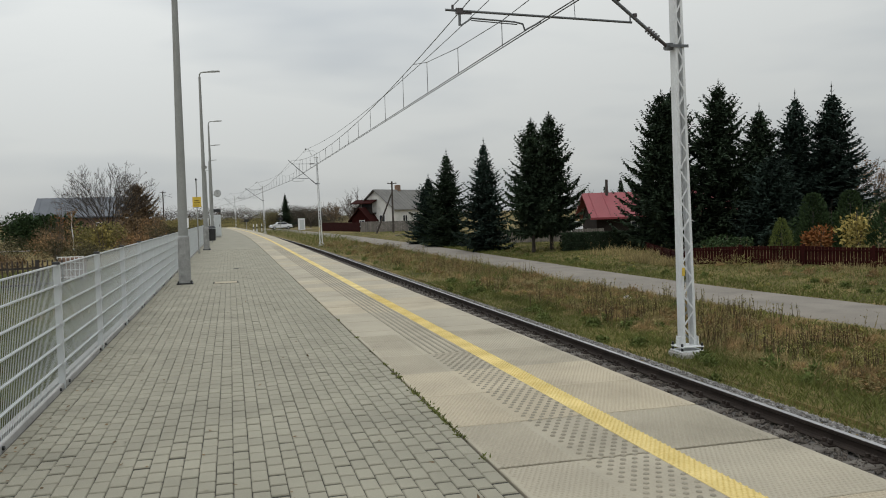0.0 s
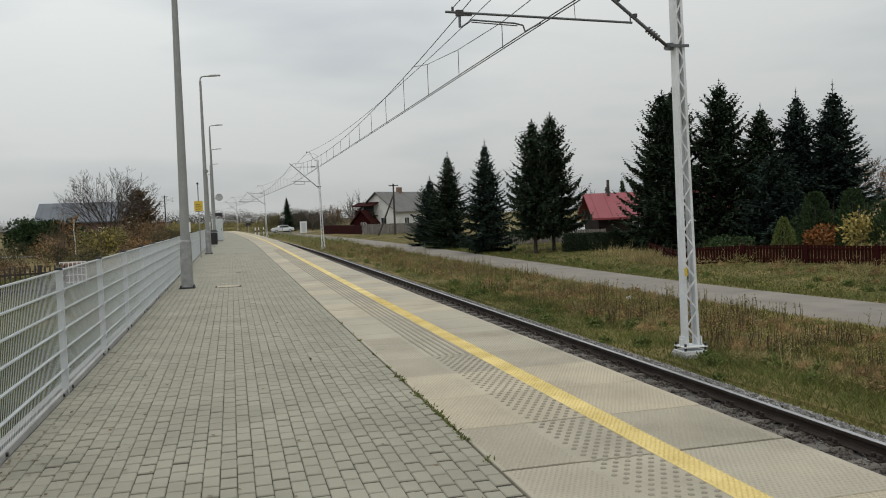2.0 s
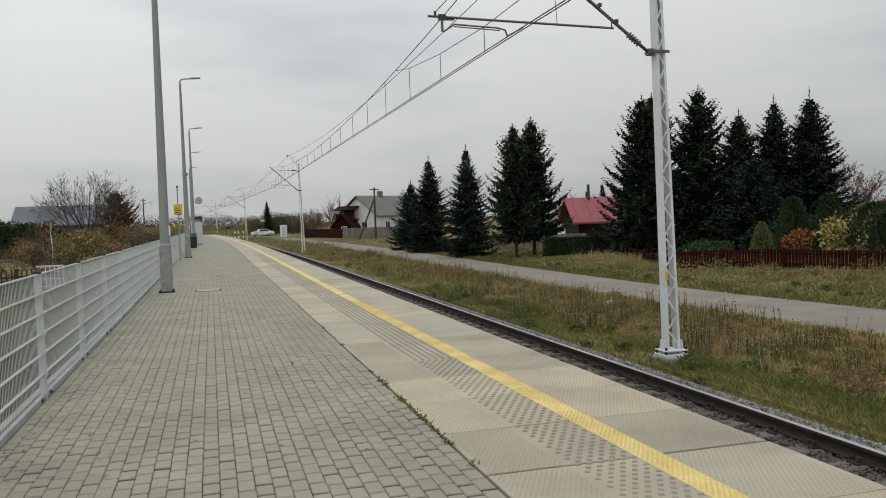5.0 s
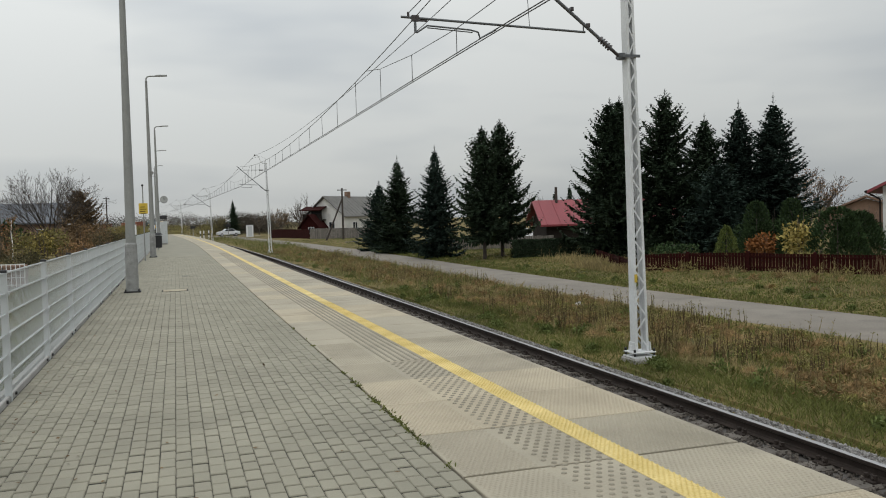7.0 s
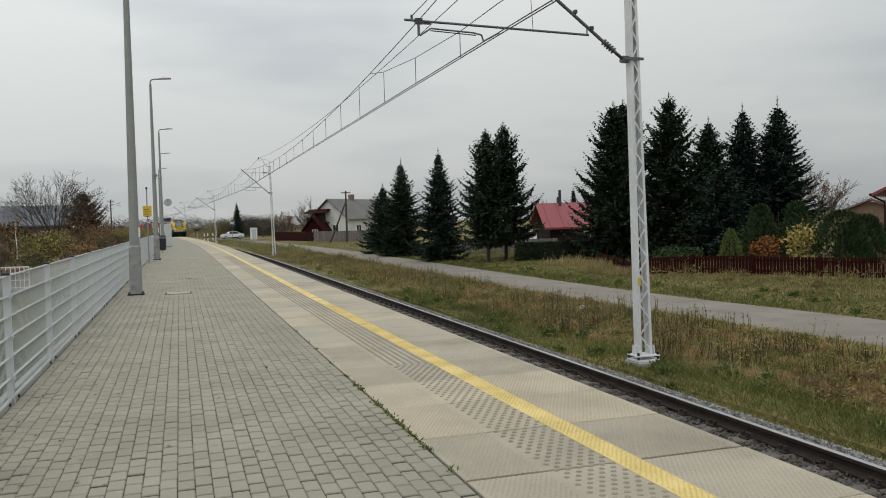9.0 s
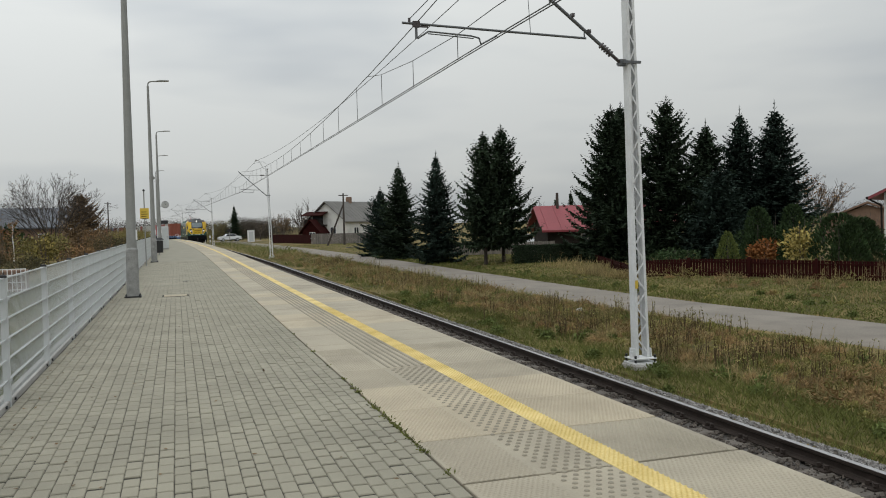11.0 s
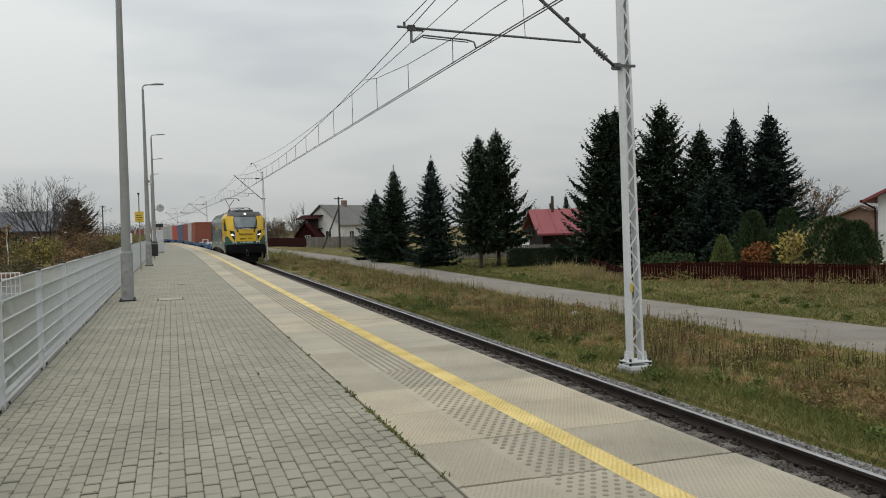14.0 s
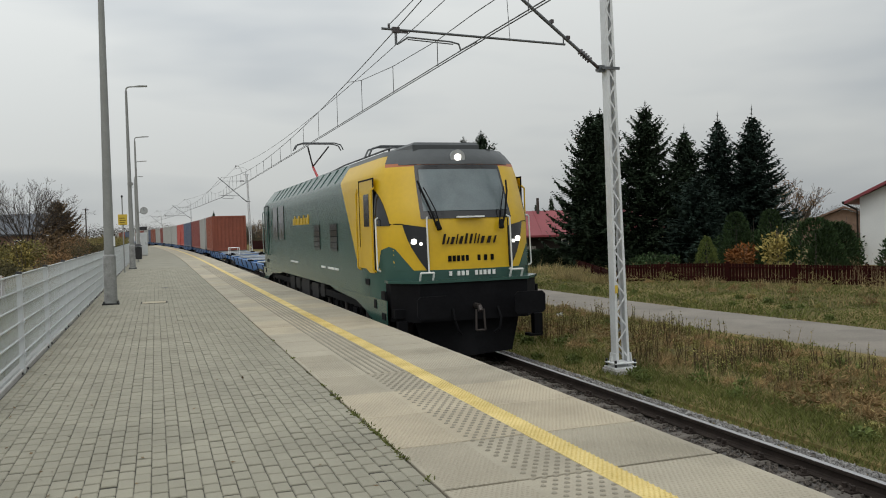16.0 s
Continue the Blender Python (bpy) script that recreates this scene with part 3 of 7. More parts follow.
def build_mast(y, long_arm):
    x = 7.58 + bend(y)
    mast = thing("catenary_mast", "white painted steel lattice mast carrying the overhead line", "catenary mast", (x, y, 0), heading(y), "overhead line masts")
    base_z = -0.93
    part("foundation", Geo().box(-.24, .24, -.24, .24, -1.4, base_z - .02, .03), M_CONC, mast, "concrete foundation block")
    pl = Geo().box(-.225, .225, -.19, .19, base_z - .02, base_z + .006, .004)
    pl.box(-.215, .215, -.18, .18, base_z + .060, base_z + .08, .004)
    bp = part("base_plate", pl, M_MAST, mast)
    for a in (-1, 1):
        for b in (-1, 1):
            part("bolt", Geo().tube((a * .19, b * .155, base_z), (a * .19, b * .155, base_z + .13), .022, n=7), M_BLACK, bp)
    top = 6.45
    lo, hi = .130, .062

    def half(z):
        return lo + (hi - lo) * (z - base_z) / (top - base_z)

    def mid(z):
        return -.019 * (z - base_z)

    for s in (-1, 1):
        d, t = .09, -s * .046
        ring = []
        for z in (base_z + .08, top):
            c = mid(z) + s * half(z)
            ring.append([(c, -d, z), (c, d, z), (c + t, d, z), (c + t, d - .012, z), (c + s * -.012, d - .012, z), (c + s * -.012, -d + .012, z), (c + t, -d + .012, z), (c + t, -d, z)])
        ch = Geo().loft(ring)
        part("leg", ch, M_MAST, mast)
        g = Geo().plate([(s * (half(base_z) + .012), -.13, base_z + .08), (s * (half(base_z) + .012), .13, base_z + .08), (s * (half(base_z) + .012), .10, base_z + .24), (s * (half(base_z) + .012), -.10, base_z + .24)], .012 * s)
        g.box(s * .172 - .03, s * .172 + .03, -.010, .010, base_z + .08, base_z + .19)
        part("gusset", g, M_MAST, mast)
    z, side, k = base_z + .15, 1, 0
    while z < top - .3:
        step = .272 - .0008 * k
        for f in (-.092, .092):
            lac = Geo()
            p, q = Vector((mid(z) + side * (half(z) - .018), f, z)), Vector((mid(z + step) - side * (half(z + step) - .018), f, z + step))
            dv = (q - p).normalized()
            w = Vector((dv.z, 0, -dv.x)) * .013
            lac.plate([tuple(p - w), tuple(q - w), tuple(q + w), tuple(p + w)], .006)
            part("lacing_bar", lac, M_MAST if f < 0 else M_MAST_IN, mast)
        z, side, k = z + step, -side, k + 1
    part("head_plate", Geo().box(mid(top) - .11, mid(top) + .11, -.12, .12, top, top + .03), M_MAST, mast)
    part("number_plate", Geo().box(-.135, -.085, -.104, -.096, .36, .50), M_SIGN_Y, mast, "small yellow number plate")
    # cantilever
    clamp = Geo().box(-.29, .05, -.12, -.092, 4.23, 4.275).box(-.29, .05, .092, .12, 4.23, 4.275).box(-.31, -.20, -.05, .05, 4.20, 4.31)
    part("clamp", clamp, M_TUBE, mast)
    tip = (contact_x(y) - x, 0, 6.02)
    p0 = Vector((-.29, 0, 4.26))
    p1 = Vector(tip)
    dv = (p1 - p0).normalized()
    ins = Geo().tube(p0, p0 + dv * .18, .03, n=8)
    for k in range(5):
        ins.tube(p0 + dv * (.22 + k * .055), p0 + dv * (.245 + k * .055), .062, .05, n=12)
    can = part("cantilever", Geo().tube(p0 + dv * .15, p1 + dv * .36, .029, n=10), M_TUBE, mast, smooth=True)
    part("insulator", ins, M_INSUL, can, smooth=True)
    cx = contact_x(y) - x
    if long_arm:
        a, b = Vector((-4.15, 0, 4.76)), Vector((-.93, 0, 4.645))
    else:
        a, b = Vector((cx - .12, 0, 4.78)), Vector((-.86, 0, 4.70))
    arm = part("register_arm", Geo().tube(a, b, .020, n=10), M_TUBE, mast, smooth=True)
    foot = p0 + dv * ((b.x - p0.x) / dv.x)
    part("hanger", Geo().tube(b + Vector((-.03, 0, .0)), foot + Vector((-.03, 0, 0)), .012, n=6), M_TUBE, can)
    part("hanger", Geo().tube((cx + 0.6, 0, 4.7), (cx + .55, 0, 5.6), .006, n=5), M_TUBE, can)
    if long_arm:
        st = Geo().path([(-3.92, 0, 4.74), (-3.92, 0, 4.52)], .022, 8)
        st.path([(-3.90, 0, 4.52), (-3.72, 0, 4.64), (-3.0, 0, 4.60), (-2.86, 0, 4.57), (-2.83, 0, 4.47), (cx, 0, 4.62)], .014, 8)
        st.path([(-3.72, 0.02, 4.61), (-2.95, 0.02, 4.565)], .009, 6)
    else:
        st = Geo().path([(cx + .9, 0, 4.72), (cx + .9, 0, 4.5), (cx + .1, 0, 4.50), (cx, 0, 4.62)], .014, 8)
    part("steady_arm", st, M_TUBE, arm)
    if long_arm:
        clip = Geo().box(-3.98, -3.86, -.03, .03, 4.70, 4.79).box(-3.86, -3.72, -.012, .012, 4.70, 4.725).tube((-4.03, 0, 4.76), (-4.03, 0, 4.84), .02, n=6)
        part("arm_clamp", clip, M_INSUL, arm)
        part("stay_wire", Geo().tube((-4.03, 0, 4.82), tuple(p1 + dv * .2), .008, n=5), M_WIRE, can)
        part("cantilever_clamp", Geo().box(-.91, -.85, -.04, .04, 4.73, 4.79).box(-1.20, -1.15, -.04, .04, 4.99, 5.05), M_INSUL, can)
    hook = Geo().path([(mid(top), 0, top + .02), (-.40, 0, top + .03), (-.55, 0, 6.68), (-.72, 0, 7.06), (-.82, 0, 7.16), (-1.02, 0, 7.17), (-1.05, 0, 7.05)], .028, 8)
    hk = part("feeder_bracket", hook, M_MAST, mast)
    part("insulator", Geo().tube((-1.02, 0, 7.10), (-1.02, 0, 7.22), .05, n=8), M_INSUL, hk)
    part("jumper_wire", Geo().path([(mid(top), 0, top + .05), (-.10, .4, 6.9), (-.35, .9, 7.12), (-.75, 1.6, 7.10), (-1.02, 2.4, feeder_z(y + 2.4) if y < 190 else 7.0)], .008, 5), M_WIRE, hk)
    tie = part("tie_rod", Geo().tube((mid(5.9), 0, 5.93), tuple(p1 + Vector((0, 0, -.08))), .016, n=7), M_TUBE, mast)
    part("insulator", Geo().tube((mid(5.9) - .25, 0, 5.932), (mid(5.9) - .60, 0, 5.933), .045, n=9), M_INSUL, tie)


def build_wires():
    ys = [MASTS[0] + k * 2.0 for k in range(int((MASTS[-1] - MASTS[0]) / 2.0))]
    line = thing("overhead_wires", "taut copper contact wires, messenger wire and droppers above the track", "overhead wires", kind="structure")
    for dx in (-0.035, 0.035):
        part("contact_wire", Geo().path([(contact_x(y) + dx, y, contact_z(y)) for y in ys], .0105, 5), M_WIRE, line)
    part("messenger_wire", Geo().path([(contact_x(y), y, messenger_z(y)) for y in ys], .0105, 5), M_WIRE, line)
    part("feeder_wire", Geo().path([(6.56 + bend(y), y, feeder_z(y)) for y in ys if y < 250], .0105, 5), M_WIRE, line)
    for m in MASTS[1:4]:
        for s in (-1, 1):
            pts = [(contact_x(m + s * d) + 0.0, m + s * d, z) for d, z in ((0, 5.10), (2.0, 5.08), (5.1, 5.19), (8.1, 5.41), (9.75, messenger_z(m + s * 9.75)))]
            part("bridle_wire", Geo().path(pts, .008, 5), M_WIRE, line)
            for d, z in ((2.0, 5.08), (5.1, 5.19), (8.1, 5.41)):
                yy = m + s * d
                part("dropper", Geo().tube((contact_x(yy), yy, 4.61), (contact_x(yy), yy, z), .008, n=5), M_WIRE, line)
    for a, b in zip(MASTS[1:4], MASTS[2:5]):
        n = 12
        yy = a + 11.2
        while yy < b - 10.5:
            part("dropper", Geo().tube((contact_x(yy), yy, 4.61), (contact_x(yy), yy, messenger_z(yy)), .008, n=5), M_WIRE, line)
            yy += 3.0


build_ground()
platform = build_platform()
build_track()
build_fence()
build_lamps()
for k, y in enumerate(MASTS[:5]):
    build_mast(y, k % 2 == 1)
build_wires()


# ---- vegetation ----
def kite(g, p, d, w, up):
    """A slim leaf or needle spray from p along d, with half width w."""
    s = d.cross(up)
    if s.length < 1e-6:
        s = Vector((1, 0, 0))
    s = s.normalized() * w
    m = p + d * 0.45
    n = len(g.v)
    g.v += [tuple(p), tuple(m + s), tuple(p + d), tuple(m - s)]
    g.f.append((n, n + 1, n + 2, n + 3))


def spruce(x, y, z0, height, radius, seed, needles, bare=0.03, power=0.85, label="tall dark green spruce with drooping branches", ragged=0.25, style="layered"):
    """Whorls of limbs, each a drooping fan of needle sprays; style sets the outline: spire, old or layered."""
    rng = random.Random(seed)
    tree = thing("spruce_tree", label, "tree", (x, y, z0), group="spruces beside the lane")
    part("trunk", Geo().tube((0, 0, -0.2), (0, 0, height * 0.97), 0.0145 * height, 0.010, n=9), M_BARK, tree, smooth=True)
    g = Geo()
    up = Vector((0, 0, 1))
    crown_top = height * (0.955 if style == "old" else 0.925)
    z, whorl = height * bare + 0.12, 0
    while z < crown_top:
        u = z / height
        v = (z - height * bare) / (crown_top - height * bare)
        gap = (0.20 + 0.017 * height) * (1 - 0.5 * v)
        if style == "old":
            reach = radius * min(1.0, 0.90 + 0.6 * v) * max(0.0, 1 - v) ** 0.60
            lift, tip, thick = -0.05 + 0.55 * v, 0.34, 0.30
        elif style == "spire":
            reach = radius * min(1.0, 0.85 + 1.2 * v) * max(0.0, 1 - v) ** power
            lift, tip, thick = -0.06 + 0.45 * v, 0.16, 0.17
        else:
            reach = radius * min(1.0, 0.85 + 1.2 * v) * max(0.0, 1 - v) ** power
            lift, tip, thick = -0.16 + 0.50 * v, 0.20, 0.24
        n = 7 if reach > 0.8 else 6
        for k in range(n):
            a = k * 6.2832 / n + whorl * 1.31 + rng.uniform(-0.35, 0.35)
            L = max(0.16, reach * rng.uniform(1 - 1.5 * ragged, 1 + 0.55 * ragged))
            out = Vector((math.cos(a), math.sin(a), 0))
            side = Vector((-out.y, out.x, 0))
            base = Vector((0, 0, z + rng.uniform(-0.5, 0.5) * gap * (0.95 if style == "old" else 0.45)))
            bow = lift + rng.uniform(-0.10, 0.10)
            steps = max(3, int(L / 0.088))
            end = base + out * L + up * (L * (bow + 0.6 * tip))
            kite(g, base, end - base, 0.008 + 0.005 * L, side + up * 0.6)
            for i in range(steps):
                f = (i + rng.random()) / steps
                p = base + out * (L * f) + up * (L * (bow * f - 0.30 * f * (1 - 0.4 * v) * (1 - f) + tip * f ** 3 - tip * 0.4 * f))
                half = 0.06 + min(0.50, 0.36 * L * (1 - f) ** 0.8 * min(1.0, 0.45 + 1.6 * f))
                for j in range(5):
                    s = (-1, -0.6, 0.0, 0.6, 1)[j] * rng.uniform(0.6, 1.1)
                    ln = (half * (0.45 + 0.55 * abs(s)) + 0.05) * rng.uniform(0.7, 1.15)
                    d = (out * rng.uniform(0.35, 0.9) + side * s + up * rng.uniform(-0.30, 0.26)).normalized() * ln
                    kite(g, p, d, 0.022 + 0.12 * ln, up + out * rng.uniform(-0.9, 0.9) + side * rng.uniform(-0.8, 0.8))
                drop = thick * (1 - 0.5 * v) * rng.uniform(0.5, 1.2) * min(1.0, 0.35 + L * 0.5)
                if f < 0.92:
                    kite(g, p + side * rng.uniform(-0.6, 0.6) * half, out * rng.uniform(-0.05, 0.12) + side * rng.uniform(-0.1, 0.1) - up * drop, 0.03 + 0.16 * drop, side + out * rng.uniform(-1, 1))
                if f < 0.6:
                    kite(g, p, out * rng.uniform(0.0, 0.2) + side * rng.uniform(-0.3, 0.3) - up * rng.uniform(0.15, 0.4), 0.07, side + out * rng.uniform(-1, 1))
        z += gap
        whorl += 1
    for k in range(5):
        a = k * 1.2566
        kite(g, Vector((0, 0, crown_top - 0.1)), Vector((math.cos(a) * 0.02, math.sin(a) * 0.02, height - crown_top + 0.1)), 0.016, Vector((-math.sin(a), math.cos(a), 0)))
        for h in (0.0, 0.45):
            kite(g, Vector((0, 0, crown_top + h * (height - crown_top))), Vector((math.cos(a + h * 3) * 0.17, math.sin(a + h * 3) * 0.17, 0.15)) * (1.2 - h), 0.022, up)
    part("crown", g, needles, tree)
    return tree


def twig_run(g, p, d, length, r, depth, rng, spread, leaf):
    """Branches that fork until they are twigs."""
    n = 3
    q = p
    for k in range(n):
        d = (d + Vector((rng.uniform(-1, 1), rng.uniform(-1, 1), rng.uniform(-0.4, 0.9))) * 0.13).normalized()
        e = q + d * (length / n)
        ra, rb = r * (1 - 0.3 * k / n), r * (1 - 0.3 * (k + 1) / n)
        g.tube(q, e, ra, rb, n=6 if depth > 3 else 3, caps=False)
        q = e
        if depth > 0:
            for _ in range(2 if depth > 1 else 3):
                if rng.random() < 0.72:
                    t = Vector((rng.uniform(-1, 1), rng.uniform(-1, 1), rng.uniform(-0.35, 0.8)))
                    twig_run(g, q, (d + t * spread).normalized(), length * rng.uniform(0.42, 0.68), max(0.010, rb * 0.60), depth - 1, rng, spread, leaf)
    if depth == 0 and leaf is not None:
        leaf.append(q)


def bare_tree(x, y, z0, height, seed, label, leaves=None, leaf_share=0.3, depth=4, spread=0.75, name="bare_tree", limbs=6):
    rng = random.Random(seed)
    tree = thing(name, label, "tree", (x, y, z0), group="bare autumn trees")
    trunk, crown, tips = Geo(), Geo(), []
    fork = Vector((0, 0, height * 0.22))
    trunk.tube((0, 0, -0.2), fork, 0.022 * height, 0.017 * height, n=9)
    for k in range(limbs):
        a = k * 6.283 / limbs + rng.uniform(-0.3, 0.3)
        d = Vector((math.cos(a) * 0.62, math.sin(a) * 0.62, rng.uniform(0.7, 1.25))).normalized()
        twig_run(crown, fork - Vector((0, 0, 0.1 * k * height * 0.05)), d, height * rng.uniform(0.30, 0.37), 0.0085 * height, depth - 1, rng, spread, tips)
    part("trunk", trunk, M_BARK, tree, smooth=True)
    part("branch_work", crown, M_TWIG, tree)
    if leaves is not None:
        g = Geo()
        for p in tips:
            if rng.random() < leaf_share:
                for _ in range(3):
                    d = Vector((rng.uniform(-1, 1), rng.uniform(-1, 1), rng.uniform(-1, 0.4))).normalized() * rng.uniform(0.10, 0.2)
                    kite(g, p + d * 0.4, d, 0.05, Vector((rng.uniform(-1, 1), rng.uniform(-1, 1), 1)))
        part("leaves", g, leaves, tree)
    return tree


def fan_tree(x, y, z0, height, spread, seed, label, leaves, leaf_share):
    """A low-forking tree whose long limbs fan out and up into fine twigs."""
    rng = random.Random(seed)
    tree = thing("bare_tree", label, "tree", (x, y, z0), group="bare autumn trees")
    trunk, crown, tips = Geo(), Geo(), []
    fork = height * 0.17
    trunk.tube((0, 0, -0.2), (0, 0, fork), 0.17, 0.14, n=10)

    def grow(p, d, length, r, depth):
        n = max(3, int(length / 0.5))
        q = p
        for k in range(n):
            d = (d + Vector((rng.gauss(0, 0.07), rng.gauss(0, 0.07), 0.018))).normalized()
            e = q + d * (length / n)
            ra, rb = r * (1 - 0.6 * k / n), r * (1 - 0.6 * (k + 1) / n)
            crown.tube(q, e, ra, rb, n=6 if r > 0.04 else 3, caps=False)
            q = e
            if depth > 0 and k >= (1 if depth < 3 else 2):
                for _ in range(2):
                    w = d.cross(Vector((rng.gauss(0, 1), rng.gauss(0, 1), rng.gauss(0, 1)))).normalized()
                    left = length * (1 - (k + 0.5) / n)
                    grow(q, (d + w * rng.uniform(0.35, 0.75)).normalized(), (0.35 * length + 0.45 * left) * rng.uniform(0.6, 1.0), max(0.010, rb * 0.55), depth - 1)
        tips.append(q)

    for k in range(13):
        a = k * 2.39996
        lean = spread * math.sqrt((k + 0.5) / 13)
        d = Vector((math.cos(a) * math.sin(lean), math.sin(a) * math.sin(lean), math.cos(lean)))
        grow(Vector((0, 0, fork * rng.uniform(0.8, 1.0))), d, height * rng.uniform(0.70, 0.80) * (1 - 0.10 * lean), 0.058, 3)
    part("trunk", trunk, M_BARK, tree, smooth=True)
    part("branch_work", crown, M_BARK, tree)
    g = Geo()
    for p in tips:
        if rng.random() < leaf_share:
            d = Vector((rng.uniform(-1, 1), rng.uniform(-1, 1), rng.uniform(-1, 0.2))).normalized() * rng.uniform(0.08, 0.16)
            kite(g, p, d, 0.045, Vector((rng.uniform(-1, 1), rng.uniform(-1, 1), 1)))
    part("leaves", g, leaves, tree)
    return tree


def leaf_mass(g, rng, blobs, count, size, slim=0.4, shell=0.55):
    """Leaves scattered through a heap of uneven blobs."""
    vol = [b[3] * b[4] * b[5] for b in blobs]
    for _ in range(count):
        c = rng.choices(blobs, vol)[0]
        d = Vector((rng.gauss(0, 1), rng.gauss(0, 1), rng.gauss(0, 1))).normalized()
        r = shell + (1 - shell) * rng.random()
        r *= 0.85 + 0.28 * noise.noise(Vector((c[0] + d.x * 2.2, c[1] + d.y * 2.2, d.z * 2.2)))
        p = Vector((c[0] + d.x * c[3] * r, c[1] + d.y * c[4] * r, max(0.02, c[2] + d.z * c[5] * r)))
        l = (d * 0.7 + Vector((rng.uniform(-1, 1), rng.uniform(-1, 1), rng.uniform(-0.7, 1)))).normalized() * size * rng.uniform(0.6, 1.4)
        kite(g, p, l, size * slim * 0.5, Vector((rng.uniform(-1, 1), rng.uniform(-1, 1), rng.uniform(-1, 1))))


def bush(x, y, z0, w, d, h, seed, leaf, label, name="bush", count=900, size=0.16, slim=0.6, lumps=7, stems=True, group="", shell=0.5):
    rng = random.Random(seed)
    b = thing(name, label, "bush" if name != "hedge" else "hedge", (x, y, z0), group=group)
    blobs = []
    for k in range(lumps):
        s = rng.uniform(0.5, 0.85)
        blobs.append((rng.uniform(-0.5, 0.5) * w * (1 - s * 0.5) * 1.3, rng.uniform(-0.5, 0.5) * d * (1 - s * 0.5), h * rng.uniform(0.32, 0.62), w * 0.30 * s * 1.3, d * 0.4 * s * 1.2, h * 0.42 * s * 1.15))
    blobs.append((0, 0, h * 0.35, w * 0.45, d * 0.45, h * 0.38))
    g = Geo()
    leaf_mass(g, rng, blobs, count, size, slim, shell)
    part("foliage", g, leaf, b)
    if stems:
        t = Geo()
        for k in range(10):
            a = rng.uniform(0, 6.28)
            e = Vector((math.cos(a) * w * 0.36 * rng.random(), math.sin(a) * d * 0.36 * rng.random(), h * rng.uniform(0.6, 0.95)))
            t.tube((e.x * 0.2, e.y * 0.2, -0.1), e, 0.022, 0.006, n=4, caps=False)
        part("stem_work", t, M_TWIG, b)
    return b


def clipped_hedge(p, q, width, height, seed, leaf, label):
    """A hedge cut to a box, its faces made of small leaves."""
    rng = random.Random(seed)
    p, q = Vector(p), Vector(q)
    L = (q - p).length
    h = thing("hedge", label, "hedge", tuple(p), math.degrees(math.atan2(q.y - p.y, q.x - p.x)))
    g = Geo()
    for _ in range(int(L * 3600)):
        x, y, z = rng.uniform(0, L), rng.uniform(-.5, .5) * width, rng.uniform(0.02, 1.0) * height
        side = rng.random()
        if side < .35:
            z = height * (1 - .06 * rng.random())
        elif side < .85:
            y = (-.5 if side < .65 else .5) * width * (1 - .12 * rng.random())
        z += .07 * noise.noise(Vector((x * .9, y, seed)))
        y += .10 * noise.noise(Vector((x * .7, z * 1.5, seed + 5)))
        d = Vector((rng.gauss(0, .7), rng.gauss(0, .7), rng.uniform(-.2, 1))).normalized() * rng.uniform(.08, .17)
        kite(g, Vector((x, y, max(0.02, z))), d, .034, Vector((rng.uniform(-1, 1), rng.uniform(-1, 1), rng.uniform(-1, 1))))
    part("foliage", g, leaf, h)
    t = Geo()
    for k in range(int(L / .4)):
        t.tube((k * .4 + .2, 0, -.1), (k * .4 + .2 + rng.uniform(-.1, .1), rng.uniform(-.1, .1), height * .85), .03, .012, n=5, caps=False)
    part("stem_work", t, M_BARK, h)
    return h


def cone_bush(x, y, z0, r, h, seed, leaf, label, name="thuja", count=900, size=0.13, power=0.75):
    rng = random.Random(seed)
    b = thing(name, label, "shrub", (x, y, z0), group="thujas behind the fence")
    g = Geo()
    for _ in range(count):
        u = rng.random() ** 1.25
        a = rng.uniform(0, 6.283)
        rr = r * ((1 - u) ** power) * min(1.0, 0.7 + 2.5 * u) * (0.72 + 0.3 * rng.random() + 0.18 * noise.noise(Vector((math.cos(a) * 2, math.sin(a) * 2, u * 4 + seed))))
        p = Vector((math.cos(a) * rr, math.sin(a) * rr, u * h * 0.97 + 0.02))
        d = Vector((math.cos(a) * 0.6, math.sin(a) * 0.6, rng.uniform(0.3, 1.2))).normalized() * size * rng.uniform(0.7, 1.5)
        kite(g, p, d, size * 0.28, Vector((rng.uniform(-1, 1), rng.uniform(-1, 1), rng.uniform(-1, 1))))
    part("foliage", g, leaf, b)
    part("trunk", Geo().tube((0, 0, -.1), (0, 0, h * .8), .05, .01, n=6), M_BARK, b)
    return b


